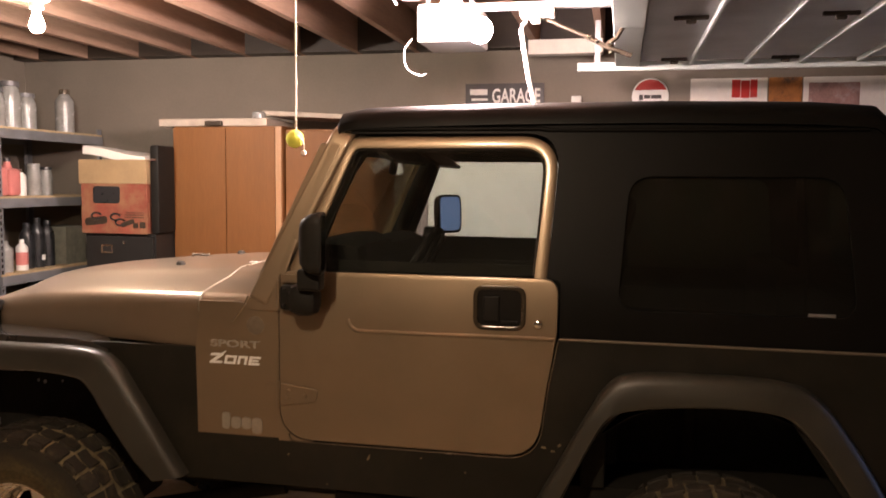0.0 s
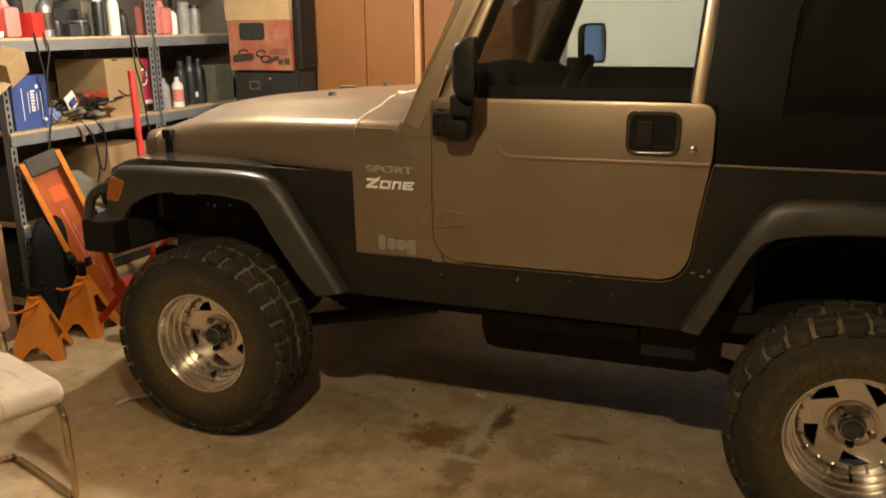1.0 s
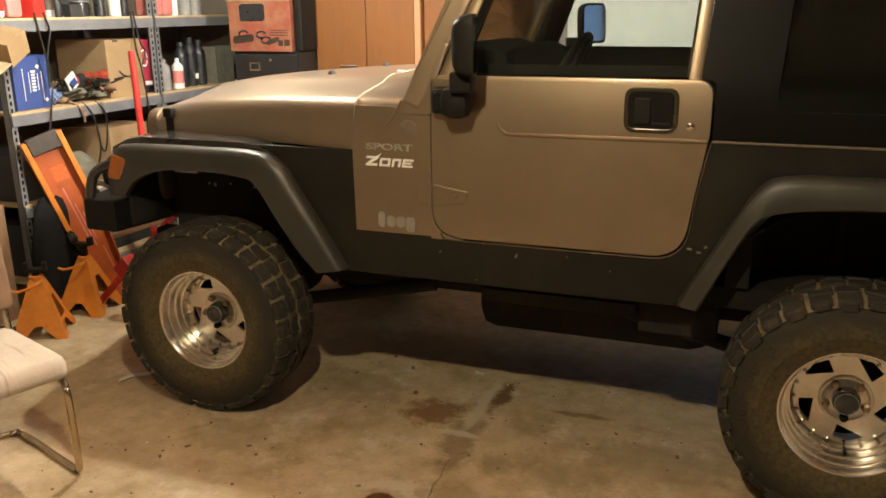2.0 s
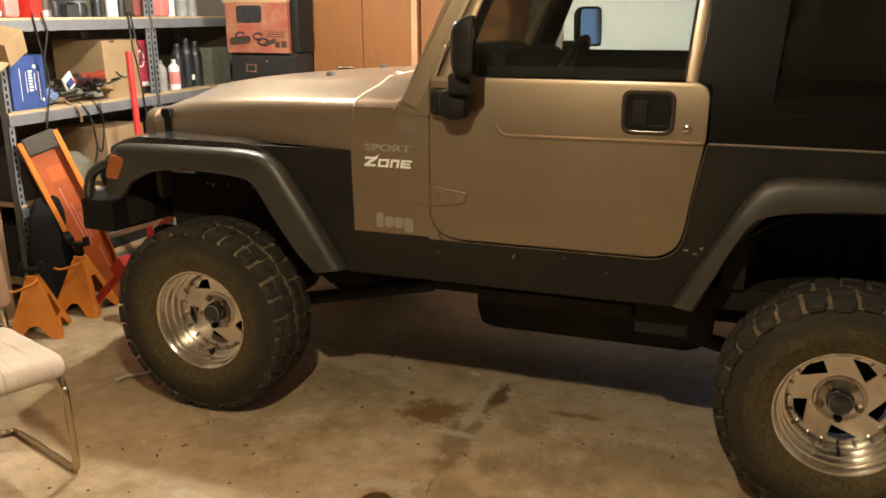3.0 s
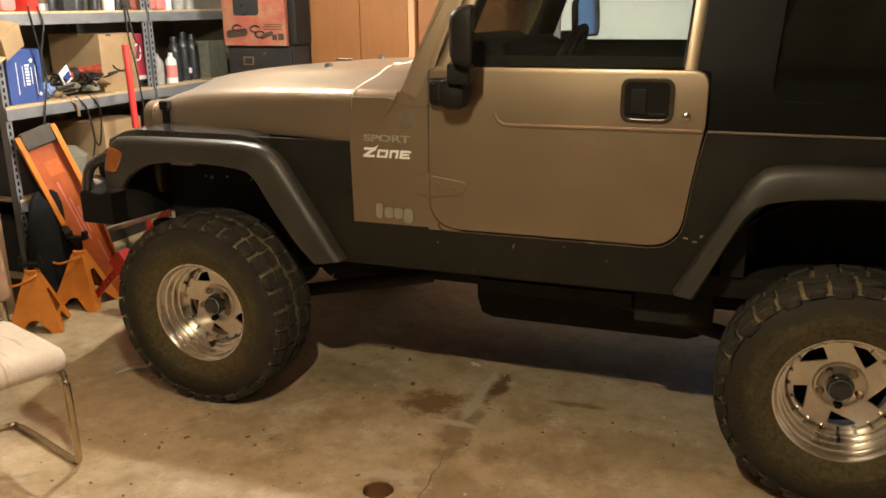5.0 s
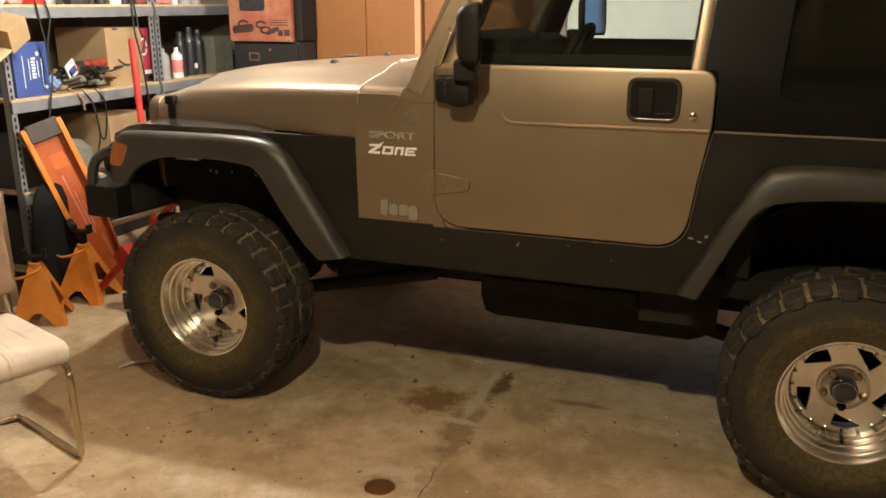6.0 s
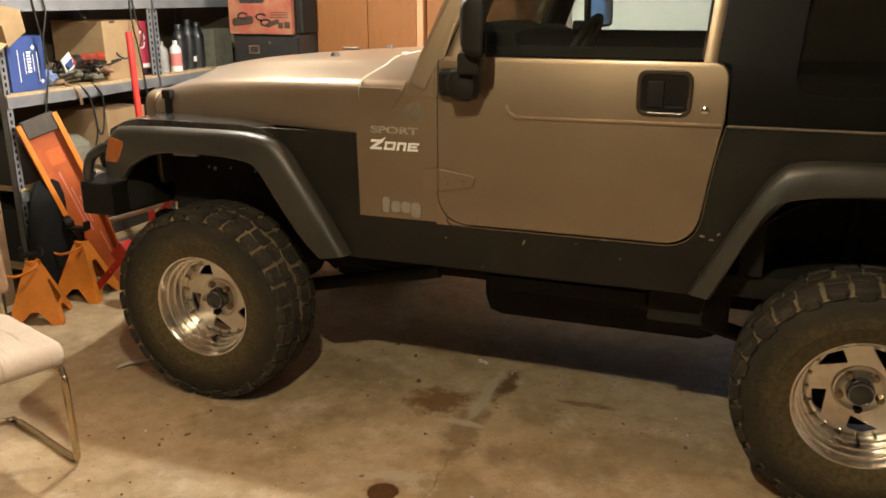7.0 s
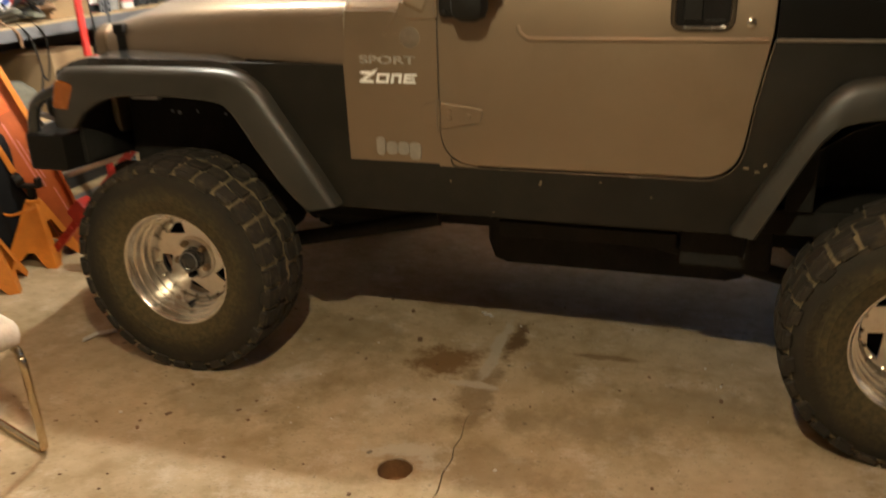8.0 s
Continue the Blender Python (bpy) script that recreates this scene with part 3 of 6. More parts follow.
for k in range(9):
    part("board", moved(plate([(0.80 + 0.1025 * k, 1.215), (0.80 + 0.1025 * k + 0.1005, 1.215), (0.80 + 0.1025 * k + 0.1005, 2.06), (0.80 + 0.1025 * k, 2.06)], [], 0.03, 0.0015), pose(0, NY - 0.031, 0)), M["white_paint"], board)
for x in (0.71, 1.725):
    part("edge_casing", boxes(((x, NY - 0.035, 1.205), (x + 0.085, NY, 2.13), 0.004)), M["opener"], board, "grey edge casing")


# ---- the off-road vehicle: front at -x, near side at y = 0, far side at y = WID ----
WID = 1.50
jeep = thing("off_road_vehicle", "gold and black lifted off-road vehicle with hardtop, parked on the slab", "vehicle")


def lean(x, z):
    return 0.0 if z < 1.20 else (0.425 * (z - 1.20) ** 2 if z < 1.40 else (z - 1.30) * 0.17)


def flip(bm):
    for v in bm.verts:
        v.co.y = WID - v.co.y
    bmesh.ops.reverse_faces(bm, faces=bm.faces[:])
    return bm


def both(name, build, material, label=""):
    part(name, build(), material, jeep, label)
    part(name, flip(build()), material, jeep, label)


# body sides
def tub_side():
    return plate(round_poly([(0.53, 0.632), (1.885, 0.632), (2.005, 0.86), (2.11, 0.985, 0.05), (2.58, 1.0, 0.06), (2.80, 0.68), (2.95, 0.70, 0.04), (2.955, 1.182), (1.8975, 1.182),
                             (1.881, 1.104), (1.865, 1.010), (1.838, 0.787, 0.19), (0.945, 0.787), (0.945, 0.795), (0.53, 0.795)]), [], 0.02, 0.003)


def fender_side():
    return plate(round_poly([(0.20, 1.02), (0.36, 0.88), (0.53, 0.632), (0.53, 0.795), (0.641, 0.795), (0.636, 1.098), (0.16, 1.098)]), [], 0.02, 0.002)


def cowl_side():
    return plate(round_poly([(0.643, 0.798), (0.945, 0.798), (0.945, 1.255), (0.835, 1.252), (0.80, 1.262), (0.655, 1.262), (0.638, 1.10)]), [], 0.02, 0.002)


def cowl_corner_fill():
    curve = round_poly([(0.949, 1.30), (0.949, 0.794, 0.118), (1.60, 0.794)], 8)[1:-1]
    return plate([(0.9452, 0.7885), (0.9452, curve[0][1])] + curve + [(curve[-1][0], 0.7885)], [], 0.018)


both("cowl_corner_fill", cowl_corner_fill, M["gold"], "gold lip under the door's front corner")
both("tub_side", tub_side, M["black_paint"], "black body side with rocker panel")
both("fender_side", fender_side, M["black_paint"], "black fender side")
both("cowl_side", cowl_side, M["gold"])
# Pale colour paints the highlight on the black hardtop lip.
both("belt_moulding", lambda: tubed([(1.90, -0.003, 1.186), (2.3, -0.003, 1.186), (2.95, -0.002, 1.185)], 0.0045, 8), M["belt"], "thin hardtop seam edge, coloured pale for its highlight")
# Lip is lighter than the black body to carry a painted edge highlight.
both("door_lip", lambda: tubed([(x, -0.003, z) for x, z in round_poly([(0.985, 0.845), (0.985, 0.789, 0.10), (1.838, 0.789, 0.19), (1.865, 1.010), (1.881, 1.104), (1.896, 1.178)], 8)[1:]], 0.0030, 8), M["lip"], "glossy lip of the door opening, lightened for its highlight")
for x, z, w, h, a in ((1.268, 0.752, 0.004, 0.011, 20), (1.855, 0.832, 0.010, 0.004, 10), (1.905, 0.842, 0.007, 0.005, -30), (1.885, 0.822, 0.009, 0.004, 5), (1.60, 0.728, 0.003, 0.003, 0), (1.12, 0.648, 0.003, 0.002, 0), (0.98, 0.742, 0.003, 0.004, 30), (1.45, 0.765, 0.005, 0.002, 0)):
    part("paint_chip", moved(plate(round_poly([(-w, -h, w * 0.5), (w, -h * 0.6, w * 0.4), (w * 0.7, h, w * 0.5), (-w * 0.6, h * 0.8, w * 0.4)], 3), [], 0.0012), pose(x, -0.0016, z, 0, a)), M["dust"], jeep, "pale chip in the black coating")
part("tailgate", boxes(((2.935, 0.02, 0.70), (2.955, WID - 0.02, 1.18), 0.006)), M["black_paint"], jeep)
part("floor_pan", boxes(((0.60, 0.05, 0.62), (2.93, WID - 0.05, 0.70), 0.01)), M["interior"], jeep, "dark floor pan")
part("firewall", boxes(((0.62, 0.03, 0.63), (0.95, WID - 0.03, 1.24), 0.01)), M["interior"], jeep)
both("wheel_box_front", lambda: boxes(((1.97, 0.03, 0.70), (2.05, 0.30, 1.12), 0.01)), M["interior"])
both("wheel_box_top", lambda: boxes(((2.05, 0.04, 1.03), (2.93, 0.34, 1.09), 0.01)), M["interior"])
both("door_lining", lambda: boxes(((0.955, 0.035, 0.66), (1.90, 0.06, 1.30), 0.01)), M["interior"], "dark door lining")


# hood and cowl share one cross-section
def edge_y(x):
    return 0.018 + max(0.0, 0.645 - x) * 0.183


HOOD_X = [-0.438, -0.428, -0.410, -0.385, -0.340, -0.26, -0.18, -0.08, 0.05, 0.2, 0.35, 0.5, 0.6, 0.645]
EDGE_Z = [1.100, 1.128, 1.152, 1.172, 1.192, 1.207, 1.220, 1.231, 1.243, 1.254, 1.262, 1.269, 1.273, 1.275]


def edge_z(x):
    return float(np.interp(x, HOOD_X, EDGE_Z))


def section(x, zb, dy=0.0):
    y0, zs = edge_y(x) + dy, edge_z(x)
    k = min(1.0, max(0.15, (x + 0.45) / 0.14))
    half = [(y0, zb), (y0, 0.5 * (zb + zs) - 0.02), (y0 + 0.001, zs - 0.048), (y0 + 0.003, zs - 0.034), (y0 + 0.009, zs - 0.018), (y0 + 0.020, zs - 0.005), (y0 + 0.036, zs + 0.004), (y0 + 0.09, zs + 0.015 * k), (y0 + 0.16, zs + 0.026 * k), (y0 + 0.23, zs + 0.036 * k),
            (y0 + 0.27, zs + 0.048 * k), (y0 + 0.32, zs + 0.060 * k), (0.62, zs + 0.066 * k), (0.75, zs + 0.068 * k)]
    return [(x, y, z) for y, z in half] + [(x, WID - y, z) for y, z in reversed(half[:-1])]


hood = part("hood", thicken(loft([section(x, 1.100) for x in HOOD_X]), -0.012), M["gold"], jeep, "gold hood with a raised centre", 50)
cowl = part("cowl", thicken(loft([section(x, 1.12, 0.002) for x in (0.652, 0.70, 0.80, 0.90, 0.955)]), -0.012), M["gold"], jeep, sharp=50)
# Cream tube paints the highlight that runs along the hood seam.
part("hood_seam", tubed([(0.6485, y + (0.0115 if y > WID / 2 else -0.0115) * (z < edge_z(0.645) + 0.002), z + 0.0115 * (z > edge_z(0.645) - 0.02)) for _, y, z in section(0.6485, 1.10)], 0.0034, 6), M["seam"], jeep, "hood seam with its highlight painted in cream")
for x, y in ((0.318, 0.47), (0.318, WID - 0.47)):
    z = edge_z(x) + 0.069
    part("hood_bumper", turned([(0.0, 0.020), (0.012, 0.020), (0.018, 0.012), (0.020, 0.0)], 16, pose(x, y, z)), M["rubber"], hood, "dark rubber stop")
part("footman_loop", tubed([(x, 0.89, edge_z(0.18) + 0.064 + dz) for x, dz in ((0.140, 0.0), (0.142, 0.022), (0.225, 0.022), (0.228, 0.0))], 0.006, 8), M["brown_metal"], hood, "brown footman loop")
for y in (0.40, WID - 0.40):
    z = edge_z(0.6) + 0.060
    part("hood_hinge", boxes(((0.56, y - 0.02, z - 0.004), (0.72, y + 0.02, z + 0.010), 0.004), ((0.635, y - 0.026, z), (0.665, y + 0.026, z + 0.018), 0.006)), M["gold"], hood)
for y in (0.30, 0.86):
    z = edge_z(0.8) + 0.075
    bm = tubed([(0.80, y, z - 0.02), (0.80, y, z + 0.012), (0.78, y + 0.10, z + 0.022), (0.80, y + 0.42, z + 0.016)], 0.006, 8, 3)
    part("wiper_arm", bm, M["trim_black"], cowl)
for y in (0.52, 0.98):
    part("washer_nozzle", boxes(((0.60, y - 0.012, edge_z(0.6) + 0.061), (0.63, y + 0.012, edge_z(0.6) + 0.080), 0.005)), M["white_plastic"], hood, "small pale washer nozzle")
part("hood_latch", boxes(((-0.330, 0.168, 1.095), (-0.296, 0.194, 1.190), 0.008), ((-0.336, 0.160, 1.165), (-0.290, 0.198, 1.205), 0.009), ((-0.334, 0.162, 1.088), (-0.292, 0.196, 1.115), 0.008)), M["trim_black"], hood, "black rubber hood latch")

# grille, fenders, flares
bm = plate(round_poly([(0.205, 0.80, 0.03), (WID - 0.205, 0.80, 0.03), (WID - 0.20, 1.185, 0.06), (0.20, 1.185, 0.06)]),
           [round_poly([(0.47 + 0.086 * i, 0.88, 0.015), (0.505 + 0.086 * i, 0.88, 0.015), (0.505 + 0.086 * i, 1.12, 0.015), (0.47 + 0.086 * i, 1.12, 0.015)]) for i in range(7)] + [circle(0.335, 1.02, 0.085), circle(WID - 0.335, 1.02, 0.085)], 0.05, 0.008)
for v in bm.verts:
    v.co = (-0.448 + v.co.y, v.co.x, v.co.z)
bmesh.ops.recalc_face_normals(bm, faces=bm.faces)
grille = part("grille", bm, M["gold"], jeep, "gold slotted grille")
for y in (0.335, WID - 0.335):
    part("headlight", turned([(0.0, 0.03), (0.05, 0.024), (0.082, 0.0), (0.084, -0.03), (0.0, -0.06)], 24, pose(-0.44, y, 1.02, 0, -90)), M["clear_plastic"], grille, "round clear headlight")
part("engine_bay", boxes(((-0.39, 0.26, 0.62), (0.60, WID - 0.26, 1.09), 0.01)), M["under"], jeep, "dark engine bay")


def fender_top():
    rows = []
    for x in np.linspace(-0.46, 0.30, 12):
        z = 1.098 - 0.45 * max(0.0, -0.36 - x) - 0.35 * max(0.0, x - 0.20)
        rows.append([(x, 0.30, z), (x, 0.16, z + 0.004), (x, 0.03, z + 0.004), (x, 0.0, z), (x, -0.008, z - 0.02)])
    return thicken(loft(rows), -0.012)


both("fender_top", fender_top, M["trim_gloss"], "gloss black fender top")


def flare(outer, inner, tilt):
    """A band that stands out round a wheel arch, between two lines of x and z."""
    A, B = smooth_line([(x, 0, z) for x, z in outer], 5), smooth_line([(x, 0, z) for x, z in inner], 5)
    rows = []
    n = len(A)
    for i, (a, b) in enumerate(zip(A, B)):
        pull = tilt(i / (n - 1))
        def at(f, y):
            p = a.lerp(b, f)
            return (p.x, y + pull, p.z)
        rows.append([at(0.0, 0.012), at(-0.01, -0.022), at(0.03, -0.040), at(0.10, -0.054), at(0.28, -0.063), at(0.60, -0.070), at(0.88, -0.074), at(0.97, -0.070), at(1.0, -0.062), at(1.0, -0.050), at(0.95, -0.040)])
    return thicken(loft(rows), 0.006)


F_OUT = [(-0.510, 0.86), (-0.490, 0.97), (-0.432, 1.056), (-0.35, 1.080), (-0.04, 1.085), (0.228, 1.080), (0.338, 1.036), (0.412, 0.935), (0.496, 0.81), (0.603, 0.645)]
F_IN = [(-0.405, 0.86), (-0.360, 0.90), (-0.312, 0.936), (-0.20, 0.982), (-0.02, 0.993), (0.175, 0.982), (0.248, 0.952), (0.330, 0.83), (0.420, 0.705), (0.495, 0.630)]
R_OUT = [(1.828, 0.650), (1.908, 0.80), (1.988, 0.95), (2.052, 1.052), (2.132, 1.092), (2.35, 1.100), (2.56, 1.092), (2.672, 1.045), (2.79, 0.89), (2.90, 0.70)]
R_IN = [(1.898, 0.645), (1.960, 0.775), (2.005, 0.868), (2.052, 0.945), (2.125, 0.985), (2.35, 1.010), (2.53, 1.003), (2.61, 0.965), (2.71, 0.84), (2.82, 0.66)]
both("fender_flare", lambda: flare(F_OUT, F_IN, lambda s: 0.035 * max(0.0, 1 - s / 0.28) ** 1.5), M["flare"], "dark grey plastic flare over the front wheel")
both("fender_flare", lambda: flare(R_OUT, R_IN, lambda s: 0.0), M["flare"], "dark grey plastic flare over the rear wheel")
both("marker_lamp", lambda: moved(plate(round_poly([(-0.455, 0.942, 0.012), (-0.405, 0.940, 0.012), (-0.354, 1.022, 0.012), (-0.425, 1.034, 0.012)]), [], 0.030, 0.005), pose(0, -0.066, 0)), M["amber"], "amber side marker lamp")


def liner(xc):
    rows = []
    for i in range(13):
        a = math.pi * i / 12
        rows.append([(xc + 0.50 * math.cos(a), y, 0.55 + 0.46 * math.sin(a)) for y in (0.012, 0.33)])
    return thicken(loft(rows), 0.006)


both("wheel_liner", lambda: liner(2.373), M["under"])
both("wheel_well_wall", lambda: boxes(((1.86, 0.325, 0.60), (2.90, 0.340, 1.08), 0.004)), M["under"])
both("inner_fender", lambda: boxes(((-0.42, 0.27, 0.70), (0.52, 0.29, 1.07), 0.004), ((0.50, 0.022, 0.64), (0.52, 0.29, 1.08), 0.004), ((-0.44, 0.02, 0.72), (-0.42, 0.29, 1.07), 0.004)), M["under"])
for x, z, s in ((-0.20, 0.872, 0.006), (-0.17, 0.868, 0.008), (-0.09, 0.875, 0.005), (0.03, 0.868, 0.005), (0.06, 0.866, 0.005), (0.13, 0.905, 0.006), (0.24, 0.870, 0.005)):
    part("fender_bolt", turned([(0.0, 0.012), (s, 0.010), (s * 1.3, 0.0)], 8, pose(x, 0.268, z, 90)), M["steel"], jeep, "bright bolt head in the wheel well")
part("brake_hose_bracket", boxes(((-0.26, 0.10, 0.945), (-0.14, 0.13, 0.988), 0.008)), M["steel"], jeep)

# bumpers, frame, axles
bm = plate(round_poly([(-0.46, -0.045), (-0.612, -0.045, 0.02), (-0.735, 0.46, 0.10), (-0.735, WID - 0.46, 0.10), (-0.612, WID + 0.045, 0.02), (-0.46, WID + 0.045), (-0.40, WID - 0.40), (-0.40, 0.40)]), [], 0.135, 0.012)
for v in bm.verts:
    v.co = (v.co.x, v.co.z, 0.705 + v.co.y)
bmesh.ops.recalc_face_normals(bm, faces=bm.faces)
bumper = part("front_bumper", bm, M["trim_black"], jeep, "black steel front bumper with swept-back ends")
part("bumper_hoop", tubed([(-0.63, 0.16, 0.83), (-0.66, 0.16, 0.90), (-0.66, 0.20, 0.955), (-0.66, 0.35, 0.965), (-0.66, 1.15, 0.965), (-0.66, 1.30, 0.955), (-0.66, 1.34, 0.90), (-0.63, 1.34, 0.83)], 0.026, 14, 5), M["trim_black"], bumper, "black tube hoop")
for y, sy in ((-0.02, 1), (WID + 0.02, -1)):
    part("bumper_tube", tubed([(-0.600, y, 0.80), (-0.598, y, 0.87), (-0.570, y, 0.94), (-0.50, y, 0.982), (-0.44, y + 0.02 * sy, 0.985)], 0.022, 12, 5), M["trim_gloss"], bumper, "bent glossy black end tube")
part("tow_hook", tubed([(-0.62, 0.14, 0.845), (-0.70, 0.14, 0.865), (-0.735, 0.14, 0.85), (-0.715, 0.14, 0.82)], 0.012, 10, 4), M["steel"], bumper)
part("rear_bumper", boxes(((2.96, 0.08, 0.62), (3.06, WID - 0.08, 0.74), 0.012)), M["trim_black"], jeep)
for y in (0.36, WID - 0.44):
    part("frame_rail", boxes(((-0.60, y, 0.465), (2.95, y + 0.08, 0.615), 0.008)), M["under"], jeep)
# Plate hangs extra low so its dark face stands in for floor shade.
part("skid_plate", boxes(((0.96, 0.46, 0.255), (1.94, WID - 0.40, 0.52), 0.09)), M["under"], jeep, "dark skid plate, set low to stand in for shade")
part("transmission", boxes(((0.35, 0.5, 0.42), (1.1, 0.95, 0.60), 0.05)), M["under"], jeep)
part("rocker_rail", boxes(((1.107, 0.11, 0.528), (1.68, 0.15, 0.580), 0.006)), M["under"], jeep, "dark rail below the rocker")
part("rail_hanger", boxes(((1.10, 0.12, 0.582), (1.70, 0.14, 0.631), 0.004)), M["under"], jeep)
part("rail_mount", boxes(((1.69, 0.11, 0.478), (1.96, 0.30, 0.615), 0.01)), M["under"], jeep, "dark mount box below the rocker")
part("fuel_tank_skid", boxes(((2.62, 0.35, 0.44), (2.93, WID - 0.35, 0.62), 0.03)), M["under"], jeep)
for x in (0.0, 2.373):
    bm = tubed([(x, 0.14, 0.40), (x, WID - 0.14, 0.40)], 0.042, 14)
    lathe(bm, [(0.0, -0.13), (0.09, -0.11), (0.125, -0.04), (0.125, 0.04), (0.09, 0.11), (0.0, 0.13)], 18, pose(x, 0.62, 0.40, 90))
    part("axle", bm, M["under"], jeep)
    for y in (0.33, WID - 0.33):
        bm = bmesh.new()
        tube(bm, [(x + 0.05 + 0.055 * math.cos(k * 0.55), y + 0.055 * math.sin(k * 0.55), 0.46 + 0.0035 * k) for k in range(70)], 0.008, 6)
        part("coil_spring", bm, M["under"], jeep)
        part("shock_absorber", tubed([(x - 0.09, y - 0.05, 0.36), (x - 0.06, y - 0.02, 0.62), (x - 0.04, y, 0.95)], 0.026, 10), M["under"], jeep)
# Mostly unseen parts added to keep far-side light off the floor below.
part("oil_pan", boxes(((-0.22, 0.50, 0.42), (0.34, 1.02, 0.63), 0.04)), M["under"], jeep)
part("transfer_case", boxes(((1.02, 0.55, 0.385), (1.34, 1.0, 0.60), 0.05)), M["under"], jeep)
part("muffler_light_block", boxes(((0.55, 1.16, 0.37), (1.90, 1.42, 0.56), 0.07)), M["under"], jeep)
for y in (0.24, WID - 0.24):
    part("control_arm", tubed([(0.02, y, 0.345), (0.40, y + (0.06 if y < 0.7 else -0.06), 0.41), (0.82, y + (0.12 if y < 0.7 else -0.12), 0.485)], 0.030, 10), M["under"], jeep)
    part("control_arm", tubed([(2.35, y, 0.345), (1.98, y + (0.06 if y < 0.7 else -0.06), 0.40), (1.62, y + (0.12 if y < 0.7 else -0.12), 0.46)], 0.030, 10), M["under"], jeep)
part("drive_shaft", tubed([(0.06, 0.62, 0.41), (1.04, 0.66, 0.46)], 0.034, 12), M["under"], jeep)
part("drive_shaft", tubed([(1.32, 0.74, 0.46), (2.30, 0.66, 0.41)], 0.034, 12), M["under"], jeep)
part("exhaust_pipe", tubed([(0.3, 1.0, 0.50), (1.3, 1.05, 0.47), (2.2, 1.1, 0.52), (2.95, 1.15, 0.50)], 0.03, 10, 3), M["under"], jeep)
part("track_bar", tubed([(-0.12, 0.30, 0.42), (-0.16, 1.15, 0.56)], 0.018, 8), M["under"], jeep)

# wheels
TO_SIDE = pose(0, 0, 0, 90)


def wheel(m, seed, k=1.0):
    """An alloy wheel; k sets how far the tyre is pressed down by its load."""
    rng = random.Random(seed)
    w = new("wheel")
    w.parent = jeep
    w.matrix_basis = m
    w["label"] = "alloy wheel with a dusty mud-terrain tyre"
    bm = bmesh.new()
    lathe(bm, [(0.196, 0.085), (0.204, 0.104), (0.235, 0.122), (0.262, 0.130), (0.266, 0.133), (0.290, 0.1345), (0.294, 0.1325), (0.325, 0.133), (0.352, 0.127), (0.372, 0.115), (0.380, 0.098), (0.383, 0.05), (0.384, 0.0),
               (0.383, -0.05), (0.380, -0.098), (0.352, -0.127), (0.31, -0.134), (0.25, -0.128), (0.20, -0.10), (0.196, -0.085)], 72, TO_SIDE)
    def loaded(bm):
        """Shrink the tread a little and flatten the patch on the floor; the bead keeps its size."""
        turn = m.to_3x3()
        for v in bm.verts:
            f = 1 + (k - 1) * min(1.0, max(0.0, (math.hypot(v.co.x, v.co.z) - 0.22) / 0.12))
            p = turn @ Vector((v.co.x * f, v.co.y, v.co.z * f))
            p.z = max(p.z, 0.001 - m.translation.z)
            v.co = turn.inverted() @ p
        return bm

    part("tyre", loaded(bm), M["sidewall"], w, "black mud-terrain tyre with dried dust round the bead", 30)
    part("tread_base", loaded(turned([(0.368, 0.1255), (0.381, 0.114), (0.3865, 0.098), (0.3885, 0.06), (0.3895, 0.0), (0.3885, -0.06), (0.3865, -0.098), (0.381, -0.114), (0.368, -0.10), (0.368, 0.10), (0.368, 0.1255)], 72, TO_SIDE)), M["groove_dust"], w, "dust packed in the tread grooves")
    bm = bmesh.new()
    n = 30
    pitch = 2 * math.pi / n

    def block(pts, s0, side, top):
        """One rubber block: (along, across) corners laid on the tread's curve."""
        cu, cv = sum(p[0] for p in pts) / len(pts), sum(p[1] for p in pts) / len(pts)
        rings = []
        for r, k in ((0.380, 1.0), (top - 0.003, 1.0), (top, 0.93)):
            ring = []
            for u, v in pts:
                uu, vv = cu + (u - cu) * k, cv + (v - cv) * k
                a = (s0 + uu) * pitch
                rr = r - 0.010 * max(0.0, abs(vv) - 0.55) ** 2 * 4
                ring.append(bm.verts.new((rr * math.sin(a), -side * vv * 0.124, rr * math.cos(a))))
            rings.append(ring)
        m = len(pts)
        for a, b in zip(rings, rings[1:]):
            for q in range(m):
                bm.faces.new((a[q], a[(q + 1) % m], b[(q + 1) % m], b[q]))
        bm.faces.new(rings[-1])

    for i in range(n):
        for side in (1, -1):
            sh = 0.5 if side < 0 else 0.0
            j = [rng.uniform(-0.02, 0.02) for _ in range(4)]
            if i % 2:
                block([(0.07, 0.66), (0.40, 0.60 + j[0]), (0.90, 0.64), (0.93, 1.03), (0.52, 1.05), (0.06, 1.02)], i + sh, side, 0.4000)
                block([(0.02, 0.13), (0.46, 0.04), (0.88, 0.16 + j[1]), (0.93, 0.45), (0.60, 0.56), (0.10, 0.50)], i + sh, side, 0.4005)
            else:
                block([(0.10, 0.62), (0.52, 0.67), (0.88, 0.60 + j[2]), (0.91, 0.98), (0.50, 0.96), (0.09, 0.99)], i + sh, side, 0.4000)
                block([(0.06, 0.10), (0.55, 0.17), (0.96, 0.06), (0.98, 0.50), (0.48, 0.54 + j[3]), (0.08, 0.44)], i + sh, side, 0.4005)
            spin = Matrix.Rotation((i + sh + 0.5) * pitch, 4, "Y")
            box(bm, (-0.026, min(-side * 0.112, -side * 0.1315), 0.352 if i % 2 else 0.362), (0.026, max(-side * 0.112, -side * 0.1315), 0.388), 0.006, spin, seg=1)
